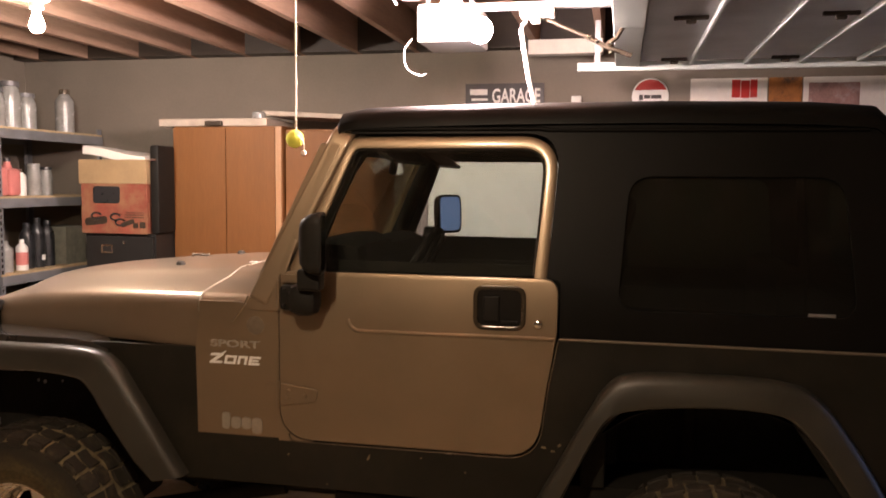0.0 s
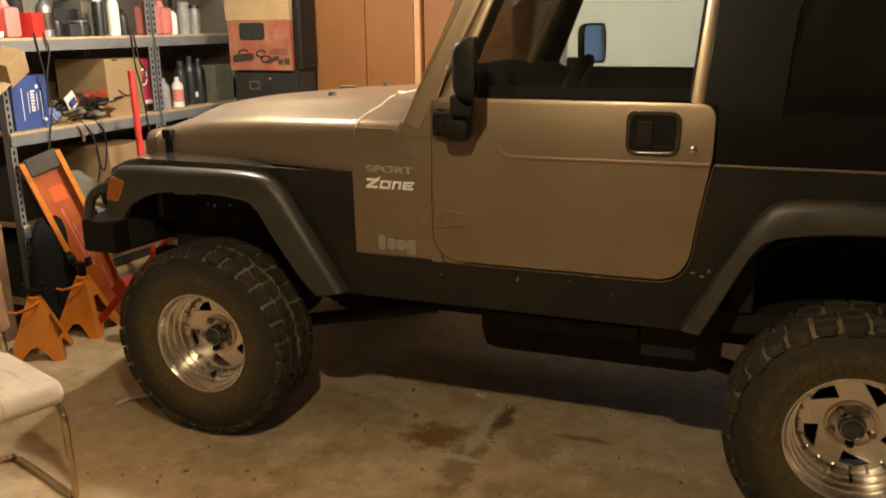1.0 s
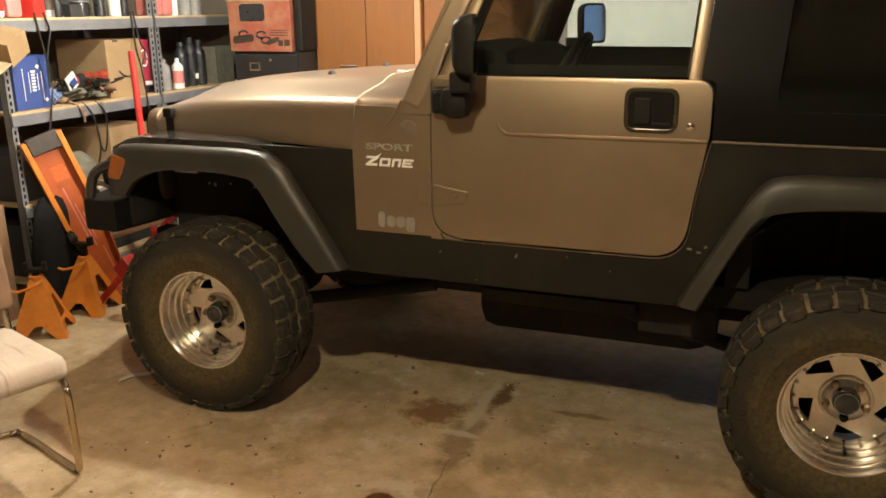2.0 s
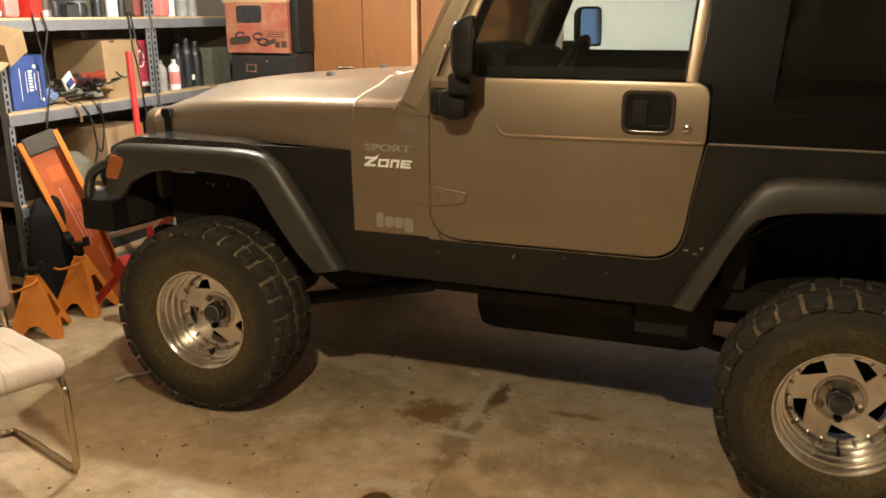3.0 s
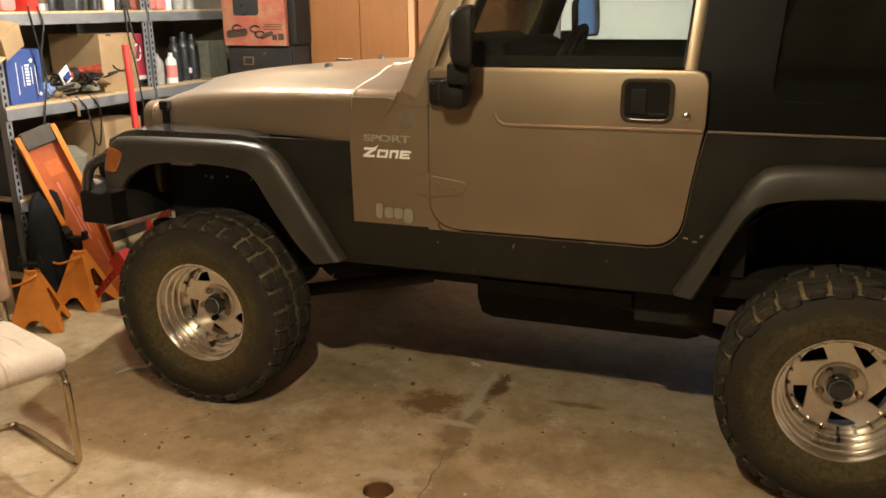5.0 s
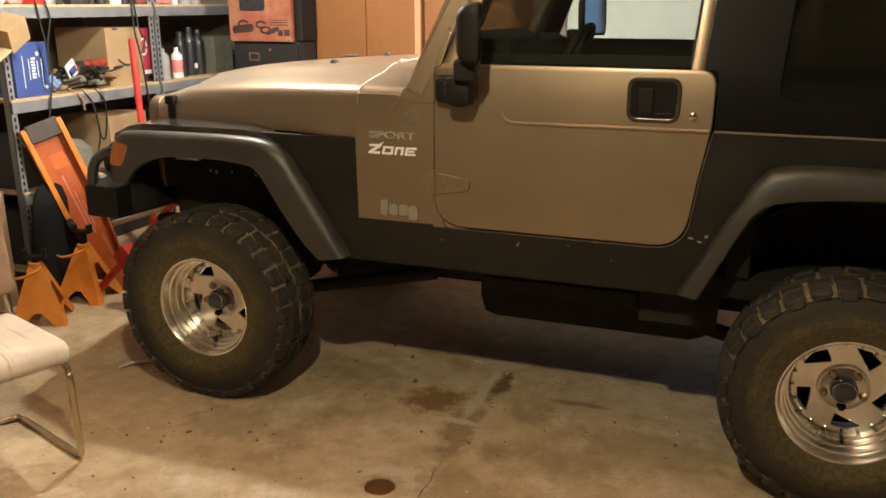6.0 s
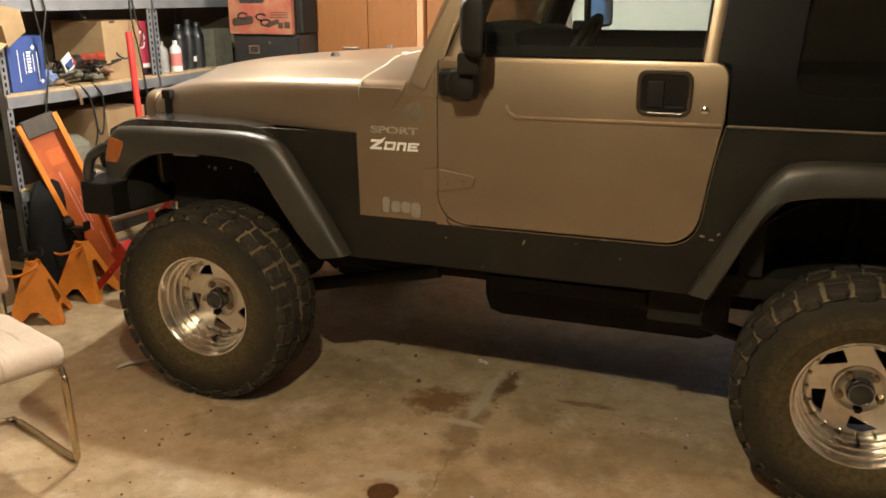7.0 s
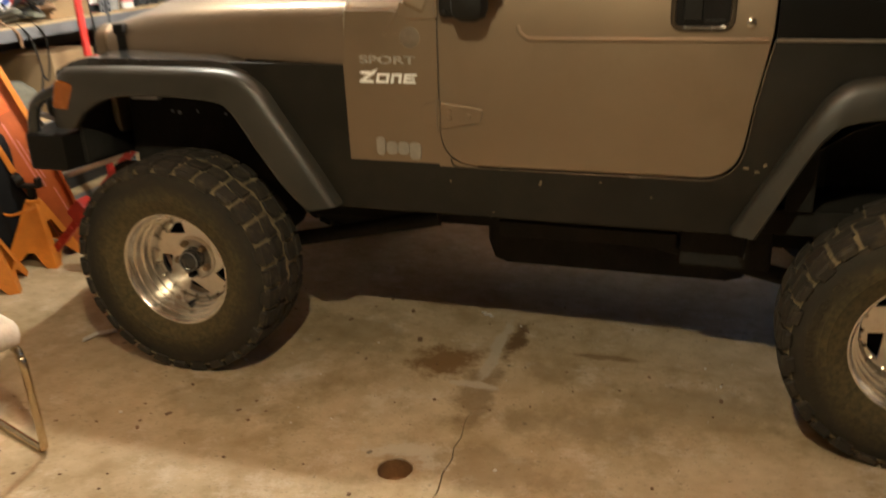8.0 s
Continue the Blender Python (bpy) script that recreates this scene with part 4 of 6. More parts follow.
    bmesh.ops.recalc_face_normals(bm, faces=bm.faces)
    part("tread", loaded(bm), M["rubber"], w, "dark tread blocks worn at the edges", 30)
    for side in range(2 if seed == 2 else 0):
        for j in range(13):
            bm = bmesh.new()
            a = radians(180 * side + 62 + 5.6 * j)
            wd = rng.choice((0.0085, 0.010, 0.011))
            box(bm, (-wd, -0.1355, 0.300), (wd, -0.131, 0.304), 0, Matrix.Rotation(a, 4, "Y"))
            if j % 3 != 1:
                box(bm, (-wd, -0.1355, 0.318), (wd, -0.131, 0.322), 0, Matrix.Rotation(a, 4, "Y"))
            for dx in (-wd, wd - 0.004):
                box(bm, (dx, -0.1355, 0.304), (dx + 0.004, -0.131, 0.318), 0, Matrix.Rotation(a, 4, "Y"))
            part("sidewall_mark", bm, M["rubber_dust"], w)
    deep = [(r, 0.107 - (0.107 - h) * 1.34) for r, h in ((0.150, 0.004), (0.160, 0.006), (0.165, 0.012), (0.168, 0.034), (0.1745, 0.035), (0.177, 0.056), (0.1835, 0.057), (0.186, 0.080), (0.1925, 0.081), (0.195, 0.098), (0.203, 0.106))]
    bm = turned(deep + [(0.2085, 0.107), (0.2105, 0.102), (0.208, 0.094), (0.200, 0.086), (0.196, 0.0), (0.196, -0.10), (0.190, -0.10), (0.188, -0.05), (0.150, -0.04)], 96, TO_SIDE)
    part("rim", bm, M["alloy"], w, "machined alloy rim with a stepped deep dish")
    IN = 0.035
    SET = pose(0, IN, 0) @ TO_SIDE
    holes = []
    for i in range(5):
        a = radians(72 * i - 18)
        holes.append(round_poly([(0.146 * math.cos(a + 0.50), 0.146 * math.sin(a + 0.50), 0.003), (0.151 * math.cos(a + 0.16), 0.151 * math.sin(a + 0.16), 0.02),
                                 (0.142 * math.cos(a - 0.18), 0.142 * math.sin(a - 0.18), 0.006), (0.094 * math.cos(a - 0.17), 0.094 * math.sin(a - 0.17), 0.005)], 3))
    bm = plate(circle(0, 0, 0.157, 72), holes, 0.012, 0.002)
    part("wheel_face", moved(bm, pose(0, IN - 0.012, 0)), M["alloy_face"], w, "dusty machined face with five wedge slots")
    part("hub_ring", turned([(0.040, 0.016), (0.064, 0.017), (0.072, 0.023), (0.077, 0.0225), (0.083, 0.013), (0.083, 0.008)], 48, SET), M["alloy_face"], w)
    cap_mesh = part("hub_cap", turned([(0.0, 0.066), (0.024, 0.065), (0.034, 0.060), (0.0375, 0.043), (0.042, 0.040), (0.044, 0.014)], 24, SET), M["trim_gloss"], w, "black hub cap")
    part("hub_cap_ring", turned([(0.0345, 0.0605), (0.0365, 0.0610), (0.0375, 0.0590), (0.0365, 0.0565)], 24, SET), M["steel"], cap_mesh, "thin bright ring")
    part("brake_drum", turned([(0.0, -0.028), (0.14, -0.030), (0.15, -0.04), (0.15, -0.09), (0.0, -0.09)], 32, SET), M["dark_slot"], w)
    for i in range(5):
        a = radians(72 * i + 54)
        part("lug_nut", turned([(0.0, 0.044), (0.009, 0.043), (0.0135, 0.036), (0.0145, 0.014)], 6, pose(0.062 * math.cos(a), 0, 0.062 * math.sin(a)) @ SET), M["dark_slot"] if i == 3 else M["tarnished"], w)
    rivet = None
    for i in range(20):
        a = radians(18 * i + 4)
        if rivet is None:
            rivet = part("rivet", turned([(0.0, 0.024), (0.0042, 0.0235), (0.0066, 0.018), (0.007, 0.010)], 8, SET), M["chrome"], w)
        else:
            rivet = new("rivet", rivet.data)
            rivet.parent = w
        rivet.location = (0.1535 * math.cos(a), 0.0, 0.1535 * math.sin(a))
    part("valve_stem", tubed([(0.012, 0.004, -0.168), (0.012, -0.032, -0.166)], 0.006, 8), M["trim_black"], w)


wheel(pose(-0.014, -0.014, 0.388) @ Matrix.Rotation(radians(10), 4, "Y"), 1, 0.988)
wheel(pose(2.373, -0.014, 0.375), 2, 0.978)
wheel(pose(-0.014, WID + 0.014, 0.388, 0, 0, 180), 3, 0.988)
wheel(pose(2.373, WID + 0.014, 0.375, 0, 0, 180), 4, 0.978)


# doors
DOOR = [(0.956, 1.371), (1.888, 1.371, 0.05), (1.886, 1.205), (1.870, 1.104), (1.854, 1.010), (1.827, 0.802, 0.185), (0.956, 0.802, 0.115)]
PANE = [(1.034, 1.380), (1.200, 1.788, 0.03), (1.842, 1.788, 0.075), (1.812, 1.380)]


def door_shell():
    return plate(round_poly(DOOR), [], 0.030, 0.006, lean, 0)


def window_frame():
    """A rounded tube that runs up, over and down round the door's pane."""
    path = round_poly([(0.991, 1.352), (1.177, 1.809, 0.06), (1.861, 1.809, 0.095), (1.829, 1.352)], 10)
    bm = tubed([(x, 0, z) for x, z in path], 0.0235, 14)
    for v in bm.verts:
        v.co.y = v.co.y * 0.30 + 0.006 + lean(v.co.x, v.co.z)
    return bm


for far in (False, True):
    f = flip if far else (lambda b: b)
    d = part("door", f(moved(door_shell(), pose(0, -0.004, 0))), M["gold"], jeep, "gold steel door with a framed window")
    part("window_frame", f(window_frame()), M["gold"], d, "rounded gold frame of the door window", 60)
    part("window_glass", f(moved(plate(round_poly([(1.027, 1.37), (1.197, 1.792, 0.03), (1.846, 1.792, 0.075), (1.816, 1.37)]), [], 0.005, 0, lambda x, z: 0.6 * lean(x, z) + 0.010), pose(0, 0.012, 0))), M["glass"], d, "clear window glass")
    part("inner_trim", f(moved(plate(round_poly([(1.00, 1.30), (1.00, 1.40), (1.172, 1.82, 0.05), (1.868, 1.82, 0.10), (1.845, 1.30)]), [round_poly([(1.058, 1.412), (1.212, 1.782, 0.03), (1.836, 1.782, 0.075), (1.810, 1.412)])], 0.012, 0.002, lean, 0), pose(0, 0.030, 0))), M["interior"], d, "dark inner trim round the window")
    seal = round_poly(PANE, 6)
    part("window_seal", f(tubed([(x, 0.004 + lean(x, z), z) for x, z in seal], 0.006, 6, 0, True)), M["trim_black"], d, "black rubber seal")
    # Near-black strip paints the shade inside the gap at the hinge edge.
    part("door_gap_strip", f(boxes(((0.946, 0.008, 0.86), (0.955, 0.020, 1.362)))), M["dark_slot"], d, "dark strip for the shaded gap at the hinge edge")
    part("door_crease", f(tubed([(1.196, -0.003, 1.222), (1.203, -0.004, 1.203), (1.222, -0.004, 1.188), (1.262, -0.004, 1.1835), (1.55, -0.005, 1.1845), (1.882, -0.005, 1.186)], 0.0068, 8, 4)), M["gold"], d)
    handle = part("handle_bezel", f(moved(plate(round_poly([(1.624, 1.210, 0.035), (1.788, 1.210, 0.035), (1.788, 1.349, 0.035), (1.624, 1.349, 0.035)]), [round_poly([(1.632, 1.218, 0.030), (1.780, 1.218, 0.030), (1.780, 1.341, 0.030), (1.632, 1.341, 0.030)])], 0.012, 0.003), pose(0, -0.010, 0))), M["bezel"], d, "dark brassy handle surround")
    part("handle_recess", f(boxes(((1.636, -0.0068, 1.222), (1.776, 0.002, 1.337)))), M["dark_slot"], handle)
    part("handle_paddle", f(boxes(((1.655, -0.014, 1.235), (1.706, 0.0, 1.318), 0.005), ((1.712, -0.010, 1.230), (1.765, 0.0, 1.240), 0.002))), M["trim_black"], handle)
    part("door_lock", f(turned([(0.0, 0.010), (0.008, 0.010), (0.013, 0.007), (0.014, 0.0)], 20, pose(1.831, -0.003, 1.232, 90))), M["chrome"], d, "round chrome lock")
    part("door_hinge", f(moved(plate(round_poly([(0.958, 0.915, 0.006), (1.08, 0.935, 0.012), (1.088, 0.972, 0.012), (0.958, 0.990, 0.006)]), [], 0.010, 0.003), pose(0, -0.011, 0))), M["gold"], d)
    part("hinge_pin", f(tubed([(0.950, -0.010, 0.905), (0.950, -0.010, 1.0)], 0.007, 10)), M["gold"], d)
    part("hinge_plate", f(moved(plate(round_poly([(0.895, 0.925, 0.008), (0.944, 0.915, 0.004), (0.944, 0.990, 0.004), (0.90, 0.985, 0.02)]), [], 0.007, 0.002), pose(0, -0.006, 0))), M["gold"], d)
    for x, z in ((0.985, 0.945), (0.985, 0.966), (1.045, 0.953)):
        part("hinge_bolt", f(turned([(0.0, 0.006), (0.007, 0.004), (0.009, 0.0)], 10, pose(x, -0.010, z, 90))), M["gold"], d)
    part("hinge_pin", f(tubed([(0.950, -0.008, 1.245), (0.950, -0.008, 1.345)], 0.007, 10)), M["gold"], d)
    # mirror on its bracket
    spot = pose(1.176 if far else 1.116, -0.125, 1.517 if far else 1.482, 0, -2.8 if far else 0, 37.5 if far else 14)
    lens = round_poly([(-0.078, -0.086, 0.03), (0.058, -0.086, 0.03), (0.058, 0.088, 0.03), (-0.078, 0.088, 0.03)], 5)
    shell = [[(x, -0.010 + (u + 0.010) * k, 0.001 + (w - 0.001) * k) for u, w in lens] for x, k in ((-0.036, 0.50), (-0.032, 0.74), (-0.021, 0.93), (-0.002, 1.07), (0.022, 1.13), (0.034, 1.14), (0.0385, 1.10), (0.0385, 1.03), (0.034, 1.01))]
    mir = part("mirror_housing", f(moved(loft(shell, True, True), spot)), M["trim_black"], d, "black rounded door mirror housing", 55)
    bm = plate(lens, [], 0.003, 0.0008)
    part("mirror_glass", f(moved(bm, spot @ Matrix(((0, -1, 0, 0.0375), (1, 0, 0, 0), (0, 0, 1, 0), (0, 0, 0, 1))))), M["mirror"], mir, "mirror glass")
    part("mirror_arm", f(boxes(((0.967, -0.050, 1.246), (1.075, -0.006, 1.336), 0.018), ((1.02, -0.12, 1.240), (1.125, -0.03, 1.348), 0.034), ((1.07, -0.15, 1.33), (1.15, -0.09, 1.45 if far else 1.40), 0.012))), M["trim_black"], d, "black mirror bracket")
    part("mirror_base", f(boxes(((0.960, -0.011, 1.337), (1.032, -0.003, 1.366), 0.003))), M["gold"], d, "gold tab above the mirror bracket")
    for x, z in ((0.99, 1.265), (0.99, 1.318)):
        part("bracket_bolt", f(turned([(0.0, 0.005), (0.006, 0.004), (0.008, 0.0)], 8, pose(x, -0.05, z, 90))), M["trim_black"], mir)

# windscreen frame, tilted back
BASE, UPW = Vector((0.820, 0, 1.246)), Vector((0.298, 0, 0.615)).normalized()
BACK = Vector((UPW.z, 0, -UPW.x))
LONG = 0.70


def on_screen(bm):
    for v in bm.verts:
        u, d, w = v.co
        u = WID / 2 + (u - WID / 2) * (1 - 0.125 * max(0.0, w - 0.08) / 0.68)
        v.co = BASE + UPW * w + BACK * d + Vector((0, u, 0))
    bmesh.ops.recalc_face_normals(bm, faces=bm.faces)
    return bm


screen = part("windscreen_frame", on_screen(plate(round_poly([(0.002, 0.05, 0.01), (WID - 0.002, 0.05, 0.01), (WID - 0.002, LONG, 0.06), (0.002, LONG, 0.06)]),
              [round_poly([(0.075, 0.10, 0.05), (WID - 0.075, 0.10, 0.05), (WID - 0.075, LONG - 0.055, 0.05), (0.075, LONG - 0.055, 0.05)])], 0.075, 0.012, res=3)), M["gold"], jeep, "gold windscreen frame")
part("windscreen_glass", on_screen(moved(plate([(0.07, 0.095), (WID - 0.07, 0.095), (WID - 0.07, LONG - 0.05), (0.07, LONG - 0.05)], [], 0.006), pose(0, 0.02, 0))), M["screen_glass"], screen, "dusty windscreen")
part("pillar_trim", on_screen(moved(plate(round_poly([(0.03, 0.0, 0.01), (WID - 0.03, 0.0, 0.01), (WID - 0.03, LONG - 0.01, 0.06), (0.03, LONG - 0.01, 0.06)]),
     [round_poly([(0.088, 0.112, 0.05), (WID - 0.088, 0.112, 0.05), (WID - 0.088, LONG - 0.07, 0.05), (0.088, LONG - 0.07, 0.05)])], 0.05, 0.006), pose(0, 0.04, 0))), M["interior"], screen, "black inner trim of the frame")

def pillar_plate(pts):
    """Pressed side of the windscreen pillar, leaning in with the door."""
    return plate(round_poly(pts, 5), [], 0.020, 0.004, lambda x, z: 0.85 * lean(x, z) - 0.006)


both("pillar_foot", lambda: pillar_plate([(0.826, 1.241, 0.020), (0.9440, 1.241, 0.004), (0.9440, 1.366, 0.008), (0.968, 1.368, 0.006), (1.003, 1.478, 0.010), (0.9510, 1.5225, 0.002)]), M["gold"], "gold foot of the windscreen pillar")
both("pillar_side", lambda: pillar_plate([(0.9525, 1.5258, 0.002), (1.0040, 1.4815, 0.008), (1.146, 1.806, 0.010), (1.078, 1.806, 0.010)]), M["gold"], "gold side of the windscreen pillar")
both("cowl_corner", lambda: tubed([(0.838, -0.002, 1.288), (0.824, -0.003, 1.258), (0.802, -0.002, 1.225), (0.774, 0.0, 1.193)], 0.004, 8, 4), M["gold"])
part("rear_view_mirror", moved(boxes(((-0.015, -0.11, -0.03), (0.015, 0.11, 0.03), 0.012)), pose(1.165, 0.72, 1.738, 0, 7, 7)), M["trim_black"], jeep, "black inside mirror")
part("inside_mirror_glass", moved(boxes(((0.0155, -0.10, -0.024), (0.018, 0.10, 0.024), 0.0)), pose(1.165, 0.72, 1.738, 0, 7, 7)), M["mirror"], jeep)
for y in (0.10, 0.82):
    part("sun_visor", moved(boxes(((-0.008, 0.0, -0.15), (0.008, 0.48, 0.0), 0.006)), pose(1.20, y, 1.835, 0, -55)), M["interior"], jeep)


# hardtop shell
def shell_side():
    return plate(round_poly([(1.900, 1.190), (2.952, 1.190), (2.905, 1.78), (2.86, 1.868, 0.05), (1.150, 1.868), (1.170, 1.842), (1.888, 1.842, 0.11), (1.856, 1.377), (1.900, 1.375, 0.03)]),
                 [round_poly([(2.075, 1.285, 0.06), (2.775, 1.285, 0.06), (2.735, 1.705, 0.08), (2.105, 1.705, 0.08)])], 0.022, 0.0012, lean)


both("shell_side", shell_side, M["hardtop"], "black hardtop side")
both("side_glass", lambda: moved(plate(round_poly([(2.06, 1.27, 0.06), (2.79, 1.27, 0.06), (2.75, 1.72, 0.08), (2.09, 1.72, 0.08)]), [], 0.005, 0, lean), pose(0, 0.010, 0)), M["glass_dark"], "smoked side window")
both("glass_latch", lambda: boxes(((2.635, 0.004, 1.288), (2.712, 0.012, 1.298), 0.002)), M["steel"], "small grey latch on the side glass")
both("drip_rail", lambda: tubed([(1.160, 0.086, 1.852), (1.20, 0.088, 1.857), (1.80, 0.088, 1.857), (1.90, 0.088, 1.852), (2.80, 0.088, 1.85)], 0.007, 8, 3), M["hardtop"])
rows = []
for x, dz in ((1.122, -0.055), (1.127, -0.030), (1.146, -0.012), (1.21, -0.002), (1.35, 0.003), (1.7, 0.010), (2.2, 0.012), (2.65, 0.004), (2.82, -0.008), (2.875, -0.030), (2.895, -0.07)):
    half = [(0.092, 1.858), (0.094, 1.878), (0.104, 1.898), (0.128, 1.913), (0.18, 1.922), (0.30, 1.932), (0.5, 1.942), (0.75, 1.946)]
    if dz < -0.02:
        half = [(y, min(z, 1.90 + 0.3 * (z - 1.90)) + dz * 0.8) for y, z in half]
    rows.append([(x, y, z + dz) for y, z in half] + [(x, WID - y, z + dz) for y, z in reversed(half[:-1])])
part("roof", thicken(loft(rows), -0.015), M["hardtop"], jeep, "black hardtop roof", 50)
part("roof_lining", boxes(((1.22, 0.16, 1.885), (2.85, WID - 0.16, 1.893), 0.003)), M["interior"], jeep)
bm = plate(round_poly([(0.0, 1.19), (WID, 1.19), (WID - 0.09, 1.86, 0.05), (0.09, 1.86, 0.05)]), [round_poly([(0.20, 1.24, 0.06), (WID - 0.20, 1.24, 0.06), (WID - 0.24, 1.74, 0.08), (0.24, 1.74, 0.08)])], 0.03, 0.004)
for v in bm.verts:
    v.co = (2.935 - v.co.y - 0.10 * max(0.0, v.co.z - 1.19), v.co.x, v.co.z)
bmesh.ops.recalc_face_normals(bm, faces=bm.faces)
part("liftgate", bm, M["hardtop"], jeep)
bm = plate([(0.18, 1.22), (WID - 0.18, 1.22), (WID - 0.22, 1.76), (0.22, 1.76)], [], 0.005)
for v in bm.verts:
    v.co = (2.920 - v.co.y - 0.10 * max(0.0, v.co.z - 1.19), v.co.x, v.co.z)
part("liftgate_glass", bm, M["glass_dark"], jeep)
both("tail_lamp", lambda: boxes(((2.955, 0.01, 0.95), (2.995, 0.13, 1.12), 0.01)), M["red_lens"])

# cabin
part("dashboard", boxes(((0.93, 0.06, 1.05), (1.16, WID - 0.06, 1.40), 0.05), ((0.95, 0.16, 1.30), (1.20, 0.68, 1.480), 0.085), ((0.95, 0.60, 1.30), (1.15, 1.36, 1.445), 0.07)), M["interior"], jeep, "dark dashboard")
steer = part("steering_wheel", moved(tubed([(0.185 * math.cos(a), 0.185 * math.sin(a), 0) for a in np.linspace(0, 2 * math.pi, 33)[:-1]], 0.014, 8, 0, True), pose(1.33, 0.40, 1.335, 0, -62)), M["trim_black"], jeep, "black steering wheel")
part("steering_spokes", moved(boxes(((-0.18, -0.02, -0.02), (0.18, 0.02, 0.0), 0.006), ((-0.06, -0.07, -0.04), (0.06, 0.07, 0.012), 0.02)), pose(1.33, 0.40, 1.335, 0, -62)), M["trim_black"], jeep)
for y in (0.20, 0.80):
    bm = boxes(((1.42, y, 0.86), (1.92, y + 0.48, 1.0), 0.05))
    box(bm, (-0.06, 0, 0), (0.06, 0.48, 0.55), 0.05, pose(1.93, y, 0.96, 0, 14))
    box(bm, (-0.045, 0.11, 0.54), (0.045, 0.37, 0.70), 0.04, pose(1.93, y, 0.96, 0, 14))
    part("front_seat", bm, M["seat_cloth"], jeep, "dark grey cloth bucket seat")
part("roll_bar", tubed([(2.05, 0.16, 0.75), (2.05, 0.17, 1.55), (2.05, 0.22, 1.76), (2.05, 0.34, 1.82), (2.05, WID - 0.34, 1.82), (2.05, WID - 0.22, 1.76), (2.05, WID - 0.17, 1.55), (2.05, WID - 0.16, 0.75)], 0.034, 12, 5), M["interior"], jeep, "padded black roll bar")
both("roll_bar_brace", lambda: tubed([(2.06, 0.20, 1.80), (1.5, 0.19, 1.846), (1.20, 0.17, 1.815), (0.975, 0.14, 1.36)], 0.036, 10, 4), M["interior"])
part("rear_bench", boxes(((2.30, 0.40, 0.90), (2.62, WID - 0.40, 1.02), 0.04), ((2.60, 0.40, 0.95), (2.72, WID - 0.40, 1.40), 0.05)), M["seat_cloth"], jeep)

# badges on the cowl side
bm = moved(lettering("SPORT", 0.034, 0.001, 0.0, 1.80, 0.020), pose(0.694, -0.003, 1.106))
part("trim_lettering", bm, M["decal_grey"], jeep, "faded grey trim lettering")


def slab(pts, t=0.0016):
    return plate(pts, [], t)


def shifted(pts, x, z, s):
    return [(x + s * u, z + s * v) for u, v in pts]


LOGO = [[(0.0, 0.0), (1.30, 0.0), (1.38, 0.26), (0.62, 0.26), (1.50, 0.80), (1.58, 1.02), (1.86, 1.34), (1.20, 1.02), (0.18, 1.02), (0.10, 0.76), (0.84, 0.76), (0.06, 0.22)],
        [(1.55, 0.0), (2.75, 0.0), (2.95, 0.86), (1.75, 0.86)],
        [(2.95, 0.0), (3.22, 0.0), (3.36, 0.62), (3.80, 0.62), (3.66, 0.0), (3.93, 0.0), (4.12, 0.86), (3.15, 0.86)],
        [(4.12, 0.0), (5.30, 0.0), (5.35, 0.22), (4.45, 0.22), (4.49, 0.34), (5.20, 0.34), (5.25, 0.53), (4.53, 0.53), (4.56, 0.64), (5.44, 0.64), (5.49, 0.86), (4.32, 0.86)]]
for i, g in enumerate(LOGO):
    hole = [shifted([(1.85, 0.22), (2.54, 0.22), (2.63, 0.64), (1.95, 0.64)], 0.690, 1.046, 0.0350)] if i == 1 else []
    part("side_decal", moved(plate(shifted(g, 0.690, 1.046, 0.0350), hole, 0.0016), pose(0, -0.0025, 0)), M["white_decal"], jeep, "white slanted decal shape")
for u, w, z0, z1 in ((0.0, 0.026, 0.818, 0.874), (0.034, 0.034, 0.822, 0.860), (0.073, 0.034, 0.822, 0.860), (0.112, 0.034, 0.808, 0.860)):
    part("emblem", moved(plate(round_poly([(0.738 + u, z0, 0.014), (0.738 + u + w, z0, 0.014), (0.738 + u + w, z1, 0.014), (0.738 + u, z1, 0.014)]), [], 0.006, 0.002), pose(0, -0.0065, 0)), M["silver"], jeep, "raised silver emblem shape")
part("faded_emblem", turned([(0.0, 0.0015), (0.030, 0.0014), (0.032, 0.0)], 28, pose(0.862, 0.0, 1.185, 90)), mat("ghost_emblem", (0.158, 0.121, 0.084), 0.56, 0.24, 0.2, 40.0, 0.0), jeep, "ghost of a round emblem")


# ---- ceiling lamps, opener, overhead door ----
def ceiling_bulb(at, glowing, label):
    t = thing("ceiling_lamp", label, "lamp", "bare ceiling bulbs", at)
    part("lamp_holder", turned([(0.0, 0.0), (0.058, 0.0), (0.056, -0.018), (0.030, -0.030), (0.028, -0.055), (0.0, -0.056)], 24), M["porcelain"], t, "white porcelain holder")
    part("bulb", turned([(0.0, -0.160), (0.018, -0.157), (0.029, -0.142), (0.031, -0.125), (0.024, -0.100), (0.015, -0.080), (0.014, -0.056)], 20), glowing, t, "lit bare bulb")
    return t


ceiling_bulb(pose(-0.440, 0.62, 2.478), M["bulb"], "bare lit bulb in a white holder under the joists")
part("junction_box", boxes(((-0.50, 0.56, 2.477), (-0.38, 0.68, 2.535), 0.004), ((-0.55, 0.59, 2.534), (-0.09, 0.65, TOP + 0.001), 0.002)), M["porcelain"], thing("junction_box", "white junction box under the ceiling joists", "junction box"))
mb = thing("mounting_board", "timber batten across the joists behind a lamp", "board")
